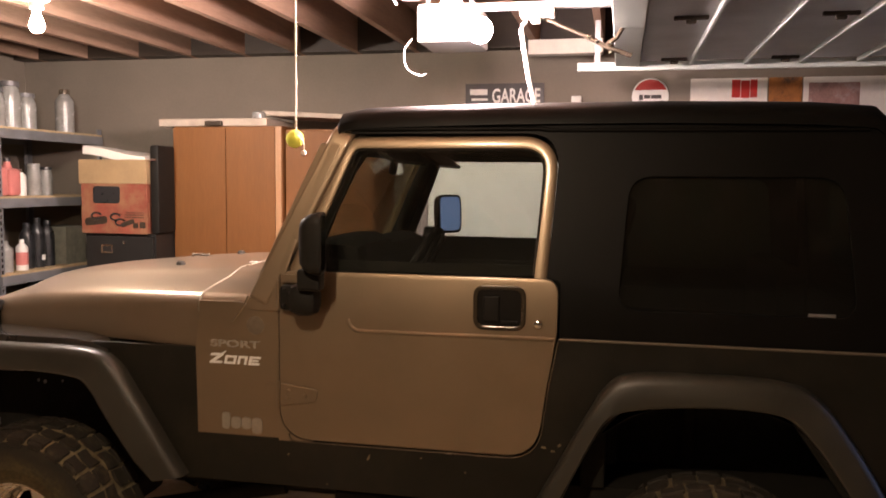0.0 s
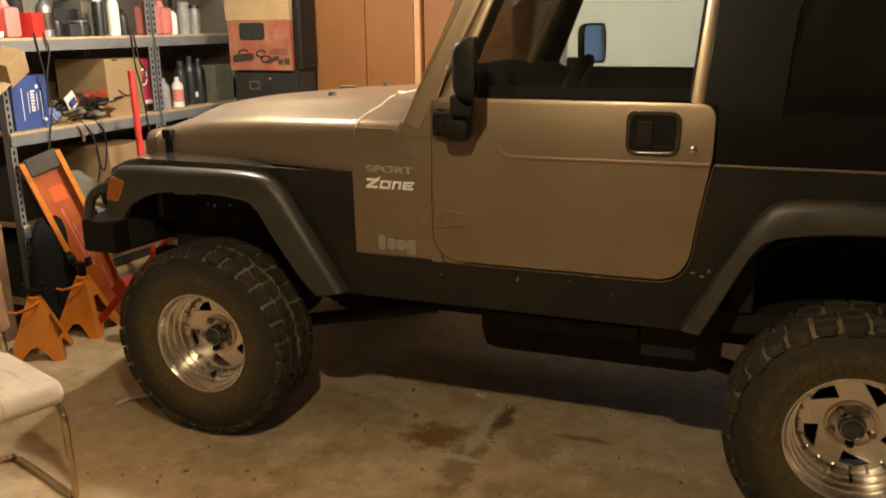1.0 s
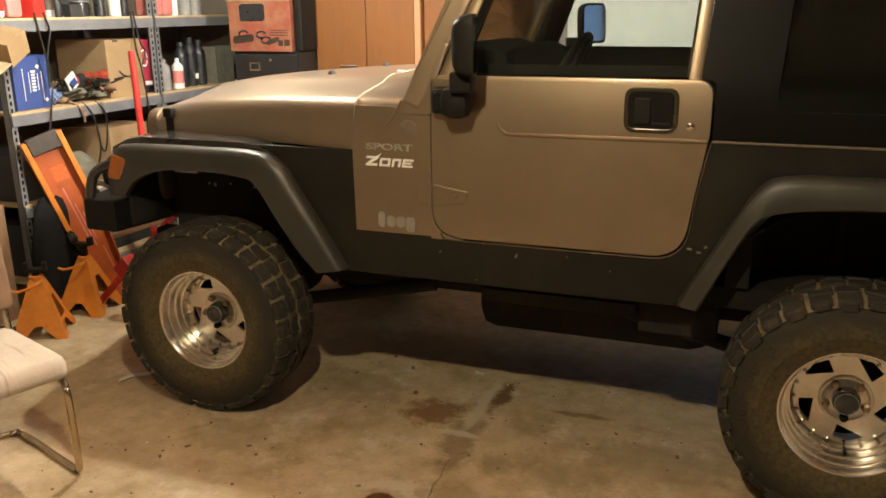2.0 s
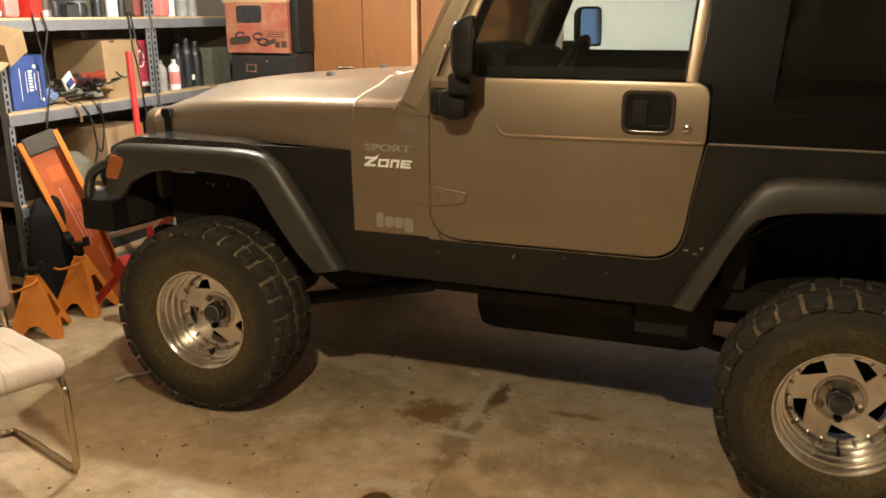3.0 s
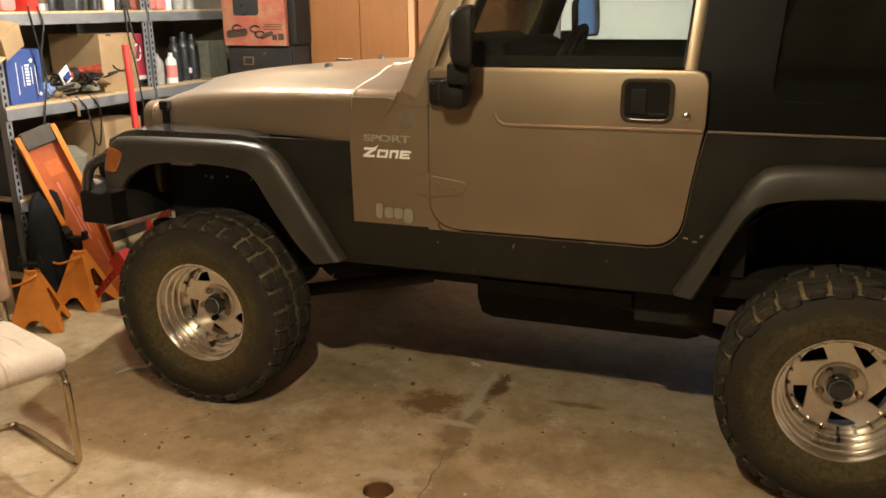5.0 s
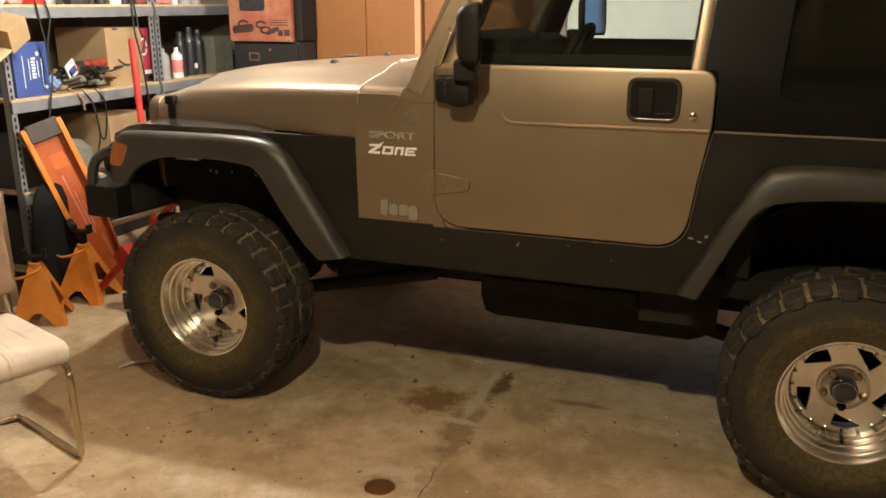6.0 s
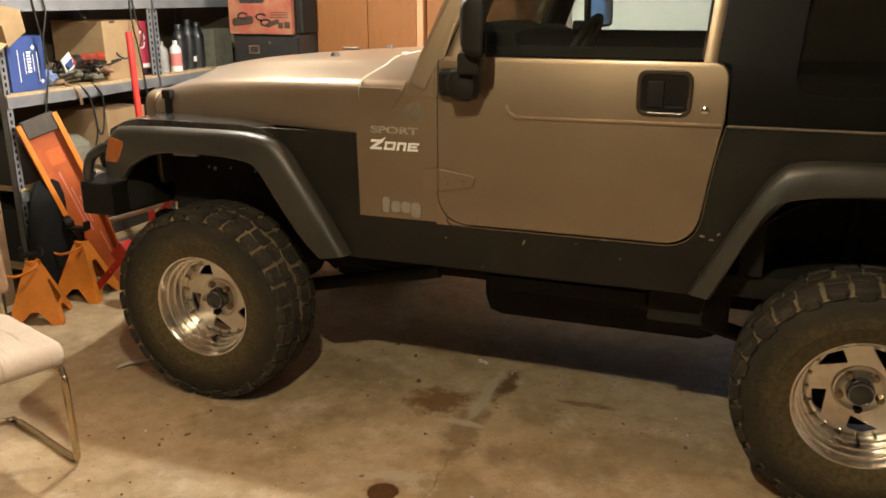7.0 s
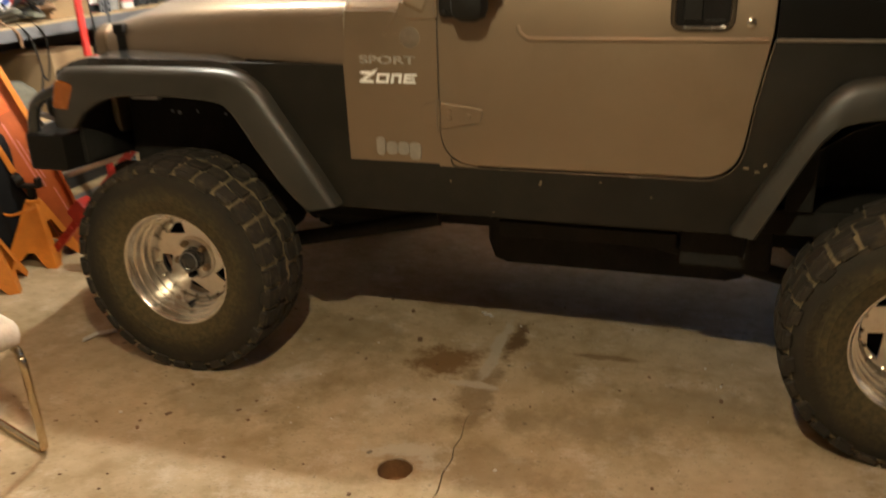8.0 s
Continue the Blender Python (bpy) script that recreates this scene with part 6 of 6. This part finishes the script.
for k in range(11):
    bm = bmesh.new()
    bmesh.ops.create_icosphere(bm, subdivisions=3, radius=1.0)
    for v in bm.verts:
        v.co *= 0.8 + 0.5 * noise.noise(v.co * 1.6 + Vector((k, 0, 0)))
        v.co = Vector((v.co.x * 0.085, v.co.y * 0.080, v.co.z * 0.036))
    part("glove", moved(bm, pose(-1.78 + rng.uniform(-0.10, 0.10), 1.02 + 0.028 * k + rng.uniform(-0.03, 0.03), Z + 0.040 + (k % 3) * 0.028, 0, 0, rng.uniform(-60, 60))), (M["particle"], M["grey_soft"], M["back_brown"], M["grey_soft"])[k % 4], pile, sharp=80)
t = thing("tangled_straps", "tangle of black webbing straps and cords over the gloves", "straps")
rng = random.Random(9)
for k in range(13):
    c = Vector((-1.70 + rng.uniform(-0.05, 0.05), 1.00 + 0.028 * k, Z + 0.085))
    pts = [c + Vector((rng.uniform(-0.07, 0.07), rng.uniform(-0.10, 0.10), rng.uniform(-0.055, 0.055))) for _ in range(6)]
    part("strap", tubed([(q[0], q[1], max(q[2], Z + 0.008)) for q in smooth_line(pts, 5)], 0.006, 6), M["cable"], t)
part("strap", tubed([(-1.66, 1.00, Z + 0.02), (-1.59, 1.02, Z - 0.03), (-1.59, 1.03, Z - 0.10)], 0.008, 6, 5), M["back_brown"], t)
dr = thing("power_tool", "red and black power tool lying on the gloves", "tool")
TM = pose(-1.70, 1.20, Z + 0.130, 4, 0, 4) @ Matrix.Diagonal((1.05, 1.25, 1.05, 1))
part("body", turned([(0.0, -0.135), (0.026, -0.130), (0.034, -0.10), (0.036, -0.02), (0.031, 0.03), (0.024, 0.08), (0.0, 0.082)], 18, TM @ pose(0, 0, 0, -90)), M["tool_red"], dr)
part("collar", turned([(0.0375, -0.085), (0.0385, -0.075), (0.0385, -0.045), (0.0375, -0.035)], 18, TM @ pose(0, 0, 0, -90)), M["dark_plastic"], dr, "black collar")
part("grip", turned([(0.0, 0.078), (0.026, 0.082), (0.030, 0.11), (0.026, 0.17), (0.029, 0.20), (0.018, 0.215), (0.0, 0.216)], 16, TM @ pose(0, 0, 0, -90)), M["tool_red"], dr)
part("trigger", moved(boxes(((0.012, 0.07, -0.036), (0.03, 0.15, -0.018), 0.006)), TM), M["dark_plastic"], dr)
part("label_plate", moved(boxes(((-0.006, -0.045, -0.045), (0.006, 0.045, 0.045), 0.004)), pose(-1.655, 1.035, Z + 0.125, 28, 0, 10)), M["white_plastic"], dr, "white tag")
part("label_print", moved(boxes(((0.0062, -0.035, -0.03), (0.0072, 0.035, 0.012), 0.0)), pose(-1.655, 1.035, Z + 0.125, 28, 0, 10)), M["blue_box"], dr)
bg = thing("plastic_bag", "crumpled blue plastic wrapper", "bag")
bm = bmesh.new()
bmesh.ops.create_icosphere(bm, subdivisions=3, radius=1.0)
for v in bm.verts:
    v.co *= 0.75 + 0.7 * noise.noise(v.co * 2.5)
    v.co = Vector((v.co.x * 0.06, v.co.y * 0.07, v.co.z * 0.06))
part("bag", moved(bm, pose(-1.72, 0.925, Z + 0.05)), mat("blue_film", (0.18, 0.24, 0.42), 0.25, 0.0, 0.3, 30.0, 0.1), bg)
# middle deck, second unit
bottle(-1.70, 1.90, Z, 0.040, 0.20, M["clear_plastic"], M["clear_plastic"], "hazy clear plastic bottle on the shelf")
bottle(-1.70, 2.04, Z, 0.038, 0.20, M["white_plastic"], M["white_plastic"], "white bottle with a red label", band=M["pink"])
for y, h in ((2.14, 0.30), (2.24, 0.33), (2.34, 0.31)):
    t = bottle(-1.74, y, Z, 0.046, h, M["dark_plastic"], M["dark_plastic"], "tall dark plastic bottle", neck=0.45)
    if h > 0.32:
        part("label_panel", boxes(((0.0455, -0.016, 0.05), (0.048, 0.016, 0.085), 0)), M["white_decal"], t)
carton(-1.95, 2.44, Z, 0.28, 0.22, 0.26, M["grey_soft"], "dull green carton on the shelf")
# upper deck
Z = 1.572
for y, h, w, b, c, l in ((0.62, 0.24, 0.10, "white_plastic", "red", "white jug with a red band"), (0.735, 0.22, 0.10, "pink", "white_plastic", "pink plastic jug on the shelf"), (1.86, 0.25, 0.11, "pink", "white_plastic", "pink plastic jug on the shelf"), (1.98, 0.24, 0.10, "pink", "dark_plastic", "pink plastic jug on the shelf")):
    jug(-1.74, y, Z, w, 0.13, h, M[b], M[c], l, M["red"] if b == "white_plastic" else None)
carton(-1.76, 0.80, Z, 0.12, 0.10, 0.13, M["red"], "small red box on the shelf", 12, "printed_box")
bottle(-1.70, 0.965, Z, 0.042, 0.22, M["steel"], M["trim_black"], "round metal fluid tin on the shelf", band=M["brown_metal"])
bottle(-1.72, 1.06, Z, 0.034, 0.12, M["dark_plastic"], M["dark_plastic"], "small dark bottle on the shelf")
carton(-1.80, 1.10, Z, 0.14, 0.09, 0.07, M["bin_dark"], "small dark case on the shelf")
t = bottle(-1.72, 1.235, Z, 0.055, 0.09, M["dark_plastic"], M["steel"], "dark tin with a metal lid", "tin", neck=0.9)
can(-1.70, 1.375, Z, 0.033, 0.235, M["dark_plastic"], M["white_plastic"], "dark spray can with a pale label")
bottle(-1.70, 1.50, Z, 0.036, 0.25, M["white_plastic"], M["orange"], "white bottle with an orange cap", band=M["paper"], neck=0.5)
bottle(-1.72, 1.60, Z, 0.032, 0.16, M["dark_plastic"], M["dark_plastic"], "small dark bottle on the shelf")
bottle(-1.71, 2.07, Z, 0.030, 0.17, M["white_plastic"], M["brown_metal"], "slim pale bottle on the shelf")
bottle(-1.72, 2.20, Z, 0.045, 0.21, M["clear_plastic"], M["clear_plastic"], "hazy clear jar on the shelf", "jar", neck=0.8)
bottle(-1.72, 2.32, Z, 0.042, 0.19, M["clear_plastic"], M["dark_plastic"], "hazy clear jar on the shelf", "jar", neck=0.8)
for i in range(5):
    carton(-2.16, 0.62 + 0.22 * i, Z, 0.22, 0.19, 0.16 + 0.05 * ((i * 7) % 3), M["bin_dark"] if i % 2 else M["grey_soft"], "dim storage box at the back of the shelf")
# top deck
Z = 2.0
for y, r, h in ((1.90, 0.07, 0.25), (2.05, 0.065, 0.30), (2.20, 0.06, 0.24)):
    bottle(-1.76, y, Z, r, h, M["clear_plastic"], M["steel"], "clear glass jar on the top shelf", "jar", neck=0.75)
t = bottle(-1.72, 2.53, Z, 0.062, 0.30, M["clear_plastic"], M["chrome"], "bright glass vessel with a metal lid on the top shelf", "vessel", neck=0.5)
carton(-2.15, 1.78, Z, 0.30, 0.40, 0.30, M["bin_dark"], "dark storage bin on the top shelf")
t = thing("red_rag", "red and white rag hanging off the shelf", "rag")
bm = loft([[(-1.60 - 0.03 * math.sin(i), 0.78 + 0.02 * i, 2.01 - 0.05 * j - 0.012 * (i % 2)) for i in range(7)] for j in range(4)])
part("rag", thicken(bm, 0.004), M["pink"], t, sharp=80)
# lower decks
Z = 0.60
carton(-2.0, 1.25, Z, 0.36, 0.36, 0.32, M["carton"], "brown cardboard box on the lower shelf", 3)
carton(-2.1, 0.60, Z, 0.42, 0.34, 0.26, M["bin_dark"], "dark storage bin on the lower shelf")
carton(-2.05, 1.80, Z, 0.40, 0.40, 0.30, M["bin_dark"], "dark storage bin on the lower shelf")
t = thing("helmet_bag", "grey-green rounded bag on the lower shelf", "bag")
part("bag", turned([(0, 0), (0.13, 0), (0.155, 0.06), (0.14, 0.15), (0.08, 0.20), (0, 0.21)], 24, pose(-1.78, 1.06, Z)), M["grey_soft"], t)
Z = 0.16
carton(-2.15, 0.62, Z, 0.46, 0.40, 0.30, M["bin_dark"], "dark storage bin on the bottom shelf")
carton(-2.15, 1.10, Z, 0.46, 0.50, 0.34, M["bin_dark"], "dark storage bin on the bottom shelf")
t = thing("shop_light", "dim metal lamp dome on the bottom shelf", "lamp")
part("dome", turned([(0.0, 0.10), (0.04, 0.095), (0.085, 0.06), (0.10, 0.0), (0.094, 0.0), (0.08, 0.05), (0.0, 0.085)], 24, pose(-1.54, 0.66, 0.24, 0, 60) @ Matrix.Scale(0.8, 4)), M["brown_metal"], t)
# cardboard piece jutting from the shelf
t = thing("open_carton", "small open cardboard carton tilted on the shelf edge", "box", at=pose(-1.60, 0.515, 1.425, 28, 12, 14))
part("body", boxes(((-0.10, -0.05, -0.06), (0.10, 0.11, 0.07), 0.004)), M["carton"], t)
part("flap", boxes(((-0.102, -0.16, -0.035), (0.102, -0.052, -0.030), 0.001)), M["particle"], t)
t = thing("hanging_cables", "black cables dangling from the shelves", "cable")
for pts in ([(-1.60, 0.78, 1.60), (-1.595, 0.80, 1.45), (-1.60, 0.84, 1.25), (-1.59, 0.80, 1.10), (-1.59, 0.77, 0.98)], [(-1.60, 0.84, 1.60), (-1.59, 0.86, 1.50), (-1.60, 0.83, 1.36), (-1.595, 0.81, 1.20)],
            [(-1.60, 1.52, 1.60), (-1.59, 1.52, 1.40), (-1.60, 1.56, 1.28), (-1.59, 1.58, 1.05), (-1.59, 1.60, 0.86)], [(-1.60, 1.54, 1.60), (-1.595, 1.57, 1.42), (-1.59, 1.60, 1.36), (-1.595, 1.57, 1.28)],
            [(-1.62, 1.06, 1.10), (-1.59, 1.10, 1.02), (-1.59, 1.13, 0.85), (-1.60, 1.11, 0.74)], [(-1.62, 1.16, 1.10), (-1.59, 1.20, 1.02), (-1.59, 1.19, 0.88), (-1.60, 1.17, 0.80), (-1.61, 1.15, 0.84)]):
    part("cable", tubed(pts, 0.005, 6, 5), M["cable"], t)

t = carton(-1.97, 0.10, 0.0, 0.33, 0.34, 0.635, M["back_brown"], "tall brown cardboard box standing on the slab")
t = thing("cord_heap", "heap of green and white cords on the slab", "cords")
rng = random.Random(4)
for k, m in enumerate(("grey_soft", "white_plastic", "cable", "grey_soft", "blue_box", "cable")):
    c = Vector((-1.40, 0.06, 0.035))
    pts = [c + Vector((0.09 * math.cos(a + k) + rng.uniform(-0.03, 0.03), 0.08 * math.sin(a + k) + rng.uniform(-0.03, 0.03), rng.uniform(-0.028, 0.05))) for a in np.linspace(0, 6.5, 9)]
    part("cord", tubed(pts, 0.006, 6, 4), M[m], t)
rng = random.Random(12)
bits = {"pale": bmesh.new(), "dark": bmesh.new()}
for k in range(130):
    x, y, w = rng.uniform(-0.45, 1.9), rng.uniform(-0.9, 0.75), 0.0012 + 0.0045 * rng.random() ** 2.5
    if math.hypot(x - 0.942, y + 0.508) > 0.08:
        box(bits["pale" if k % 4 == 0 else "dark"], (-w, -w * rng.uniform(0.4, 1.5), 0), (w, w, rng.uniform(0.001, 0.004)), 0, pose(x, y, 0.0, 0, 0, rng.uniform(0, 90)))
for x, y, w in ((0.508, 0.630, 0.013), (0.411, 0.397, 0.012), (0.635, 0.534, 0.014), (0.745, 0.298, 0.016), (1.12, 0.475, 0.012), (1.135, 0.46, 0.009), (0.10, -0.42, 0.012), (0.05, -0.52, 0.010), (0.32, -0.34, 0.009), (0.60, 0.10, 0.008), (1.86, 0.12, 0.011), (1.62, 0.22, 0.008)):
    box(bits["dark"], (-w, -w * 0.55, 0), (w, w * 0.55, 0.004), 0.0015, pose(x, y, 0.0, 0, 0, rng.uniform(0, 180)), 1)
for x, y, w in ((0.945, 0.575, 0.016), (0.925, 0.590, 0.010), (0.965, 0.560, 0.008), (1.10, 0.50, 0.008)):
    box(bits["pale"], (-w, -w * 0.4, 0), (w, w * 0.4, 0.006), 0.0015, pose(x, y, 0.0, 0, 0, rng.uniform(0, 180)), 1)
tagged(part("floor_debris", bits["pale"], M["paper"]), "pale paint flakes scattered on the slab", "debris", kind="stuff")
tagged(part("floor_debris", bits["dark"], M["back_brown"]), "dark grit scattered on the slab", "debris", kind="stuff")

t = thing("dark_bag", "slumped dark cloth bag standing against the shelving", "bag")
bm = turned([(0.0, 0.0), (0.80, 0.0), (1.0, 0.05), (1.0, 0.16), (0.93, 0.26), (0.97, 0.36), (0.86, 0.47), (0.74, 0.55), (0.52, 0.61), (0.22, 0.635), (0.0, 0.63)], 28)
for v in bm.verts:
    a = math.atan2(v.co.y, v.co.x)
    k = 1 + 0.06 * math.sin(3 * a + 9 * v.co.z) + 0.04 * math.sin(7 * a - 14 * v.co.z)
    v.co = (-1.525 + 0.072 * k * v.co.x, 0.655 + 0.185 * k * v.co.y, v.co.z + 0.03 * math.sin(2.3 * a) * v.co.z)
part("bag", bm, mat("dark_bag_cloth", (0.011, 0.011, 0.012), 0.9, 0.0, 0.3, 18.0, 0.3, 200.0, spec=0.15), t, sharp=60)

# ---- red pipe, ramp, stands, jack ----
t = thing("red_pipe", "red painted steel pipe leaning on the shelving", "pipe")
part("pipe", tubed([(-1.22, 1.08, 0.0), (-1.31, 1.15, 1.385)], 0.019, 12), M["red"], t)
FOOT, HEAD = Vector((-1.300, 0.860, 0.0)), Vector((-1.555, 0.655, 0.960))
ax = (HEAD - FOOT)
span = ax.length
ax.normalize()
side = Vector((0.55, 0.83, 0)) - ax * ax.dot(Vector((0.55, 0.83, 0)))
side.normalize()
out = side.cross(ax)
RM = Matrix(((side.x, -out.x, ax.x, FOOT.x), (side.y, -out.y, ax.y, FOOT.y), (side.z, -out.z, ax.z, FOOT.z), (0, 0, 0, 1)))
t = thing("steel_ramp", "worn orange steel channel leaning on the shelving post", "ramp", at=RM)
bm = plate(round_poly([(-0.055, 0.0, 0.02), (0.055, 0.0, 0.02), (0.075, 0.10, 0.02), (0.085, 0.42, 0.02), (0.105, 0.52, 0.02), (0.105, span, 0.01), (-0.105, span, 0.01), (-0.105, 0.52, 0.02), (-0.08, 0.42, 0.02), (-0.075, 0.10, 0.02)]), [], 0.008, 0.002)
part("web", bm, M["rust_orange"], t)
for sx in (-1, 1):
    part("flange", boxes(((sx * 0.105 - 0.005, -0.038, 0.50), (sx * 0.105 + 0.005, 0.004, span), 0.003), ((sx * 0.095 - 0.013, -0.041, 0.50), (sx * 0.095 + 0.013, -0.036, span), 0.002)), M["orange"], t, "bright orange edge")
    part("flange", moved(boxes(((-0.005, -0.035, 0.0), (0.005, 0.004, 0.50), 0.003)), pose(sx * 0.062, 0, 0.01, 0, sx * 4.5)), M["rust_orange"], t)
part("pad", boxes(((-0.080, -0.034, span - 0.085), (0.094, 0.012, span + 0.012), 0.010)), M["grey_rubber"], t, "grey rubber pad")
part("label_patch", boxes(((-0.03, -0.0015, 0.76), (0.045, 0.0, 0.84), 0)), mat("bright_orange_label", (0.75, 0.12, 0.02), 0.5, 0.0, 0.3, 60.0, 0.0), t, "bright orange label")
part("print_bar", boxes(((-0.02, -0.0015, 0.42), (-0.012, 0.0, 0.72), 0), ((0.0, -0.0015, 0.36), (0.007, 0.0, 0.62), 0), ((0.018, -0.0015, 0.40), (0.024, 0.0, 0.56), 0), ((0.03, -0.0015, 0.18), (0.036, 0.0, 0.34), 0)), M["pink"], t)
part("caster", moved(turned([(0.0, 0.02), (0.03, 0.02), (0.035, 0.0), (0.03, -0.02), (0.0, -0.02)], 18), pose(-0.10, -0.04, 0.46, 0, 90)), M["trim_black"], t)
part("bolt", turned([(0.0, 0.018), (0.012, 0.016), (0.014, 0.0)], 8, pose(-0.115, -0.01, 0.66, 0, -90)), M["orange"], t)


def jack_stand(m, lift):
    s = thing("jack_stand", "orange stamped-steel jack stand with a black post", "jack stand", "jack stands", m)
    top, base, h = 0.030, 0.132, 0.295
    for a in range(4):
        r = pose(0, 0, 0, 0, 0, 90 * a)
        bm = plate(round_poly([(-base, 0.0, 0.004), (-base + 0.05, 0.0, 0.01), (-0.02, 0.07, 0.03), (0.02, 0.07, 0.03), (base - 0.05, 0.0, 0.01), (base, 0.0, 0.004), (top, h, 0.004), (-top, h, 0.004)]),
                   [round_poly([(-0.058, 0.085, 0.012), (0.058, 0.085, 0.012), (0.020, 0.205, 0.012), (-0.020, 0.205, 0.012)])] if a % 2 else [], 0.005, 0.0015)
        for v in bm.verts:
            v.co.y += -top - (base - top) * (1 - v.co.z / h)
        part("leg_panel", moved(bm, r), M["orange"], s)
    part("collar", turned([(0.034, 0.285), (0.037, 0.296), (0.035, 0.310), (0.028, 0.313), (0.0, 0.313)], 20), M["orange"], s)
    p = part("post", boxes(((-0.016, -0.016, 0.12), (0.016, 0.016, 0.315 + lift), 0.004)), M["trim_black"], s, "black ratchet post")
    part("saddle", boxes(((-0.055, -0.022, 0.310 + lift), (0.055, 0.022, 0.330 + lift), 0.006), ((-0.055, -0.022, 0.325 + lift), (-0.035, 0.022, 0.360 + lift), 0.006), ((0.035, -0.022, 0.325 + lift), (0.055, 0.022, 0.360 + lift), 0.006)), M["trim_black"], s)
    part("handle", tubed([(0.03, -0.045, 0.290), (0.0, -0.072, 0.275), (-0.07, -0.085, 0.255), (-0.115, -0.08, 0.262)], 0.007, 8, 4), M["orange"], s, "bent orange release handle")


jack_stand(pose(-1.350, 0.315, 0, 0, 0, 35), 0.02)
jack_stand(pose(-1.375, 0.675, 0, 0, 0, 12), 0.06)
t = thing("bar_jack", "red lifting jack bar with holes lying behind the tyre", "jack")
D0, D1 = Vector((-1.02, 0.62, 0.30)), Vector((-0.70, 0.60, 0.60))
d = (D1 - D0).normalized()
JM = Matrix.Translation(D0) @ d.to_track_quat("X", "Z").to_matrix().to_4x4()
bm = plate([(-0.45, -0.018), (0.50, -0.018), (0.50, 0.018), (-0.45, 0.018)], [circle(-0.42 + 0.045 * i, 0, 0.008, 10) for i in range(20)], 0.012, 0.001)
part("bar", moved(bm, JM), M["red"], t)
part("runner", moved(boxes(((-0.06, -0.05, -0.05), (0.05, 0.03, 0.05), 0.012), ((-0.01, -0.06, -0.09), (0.03, 0.02, -0.04), 0.01)), JM), M["red"], t)
part("tip", moved(boxes(((0.49, -0.006, -0.01), (0.56, 0.01, 0.012), 0.004)), JM), M["paper"], t)
t = thing("steel_bar", "pale steel bar leaning behind the tyre", "bar")
part("bar", tubed([(-1.56, 0.98, 0.30), (-0.74, 0.80, 0.585)], 0.019, 8), M["pale_steel"], t)
part("leg", tubed([(-1.56, 0.98, 0.30), (-1.565, 1.0, 0.0)], 0.012, 8), M["pale_steel"], t)
t = thing("paper_strip", "white paper strip lying on the slab", "strip")
part("strip", thicken(loft([[(-0.570, -0.025, 0.004), (-0.550, -0.054, 0.004)], [(-0.535, 0.018, 0.016), (-0.515, -0.010, 0.016)], [(-0.487, 0.085, 0.005), (-0.467, 0.055, 0.005)]]), 0.002), M["paper"], t)

# ---- cantilever chair ----
ch = thing("cantilever_chair", "cream tweed chair on a bent chrome tube frame", "chair", at=pose(-0.438, -0.848, 0, 0, 0, -20))
bm = boxes(((-0.24, -0.245, 0.365), (0.235, 0.245, 0.455), 0.035))
bmesh.ops.subdivide_edges(bm, edges=[e for e in bm.edges if e.calc_length() > 0.2], cuts=8, use_grid_fill=True)
for v in bm.verts:
    if v.co.z > 0.43:
        v.co.z += 0.014 * (1 - (v.co.x / 0.25) ** 2) * (1 - (v.co.y / 0.25) ** 2) + 0.004 * noise.noise(v.co * 9)
part("seat", bm, M["cushion"], ch, "cream tweed seat cushion", 60)
bm = boxes(((-0.05, -0.25, 0.0), (0.0, 0.262, 0.36), 0.024))
part("backrest", moved(bm, pose(-0.19, 0, 0.53, 0, -9)), M["back_brown"], ch, "brown padded backrest")
bm = bmesh.new()
loop = [(-0.255, 0.235, 0.62), (-0.235, 0.235, 0.48), (-0.222, 0.235, 0.40), (-0.19, 0.230, 0.362), (0.17, 0.225, 0.36), (0.212, 0.225, 0.33), (0.225, 0.225, 0.29), (0.235, 0.225, 0.05), (0.222, 0.225, 0.018), (0.18, 0.222, 0.012), (-0.20, 0.215, 0.012), (-0.24, 0.19, 0.012), (-0.25, 0.15, 0.012)]
pts = loop + [(x, -y, z) for x, y, z in reversed(loop)]
tube(bm, smooth_line(pts, 3), 0.0125, 10)
part("tube_frame", bm, M["warm_chrome"], ch, "bent chrome tube frame with warm reflections in its tint")
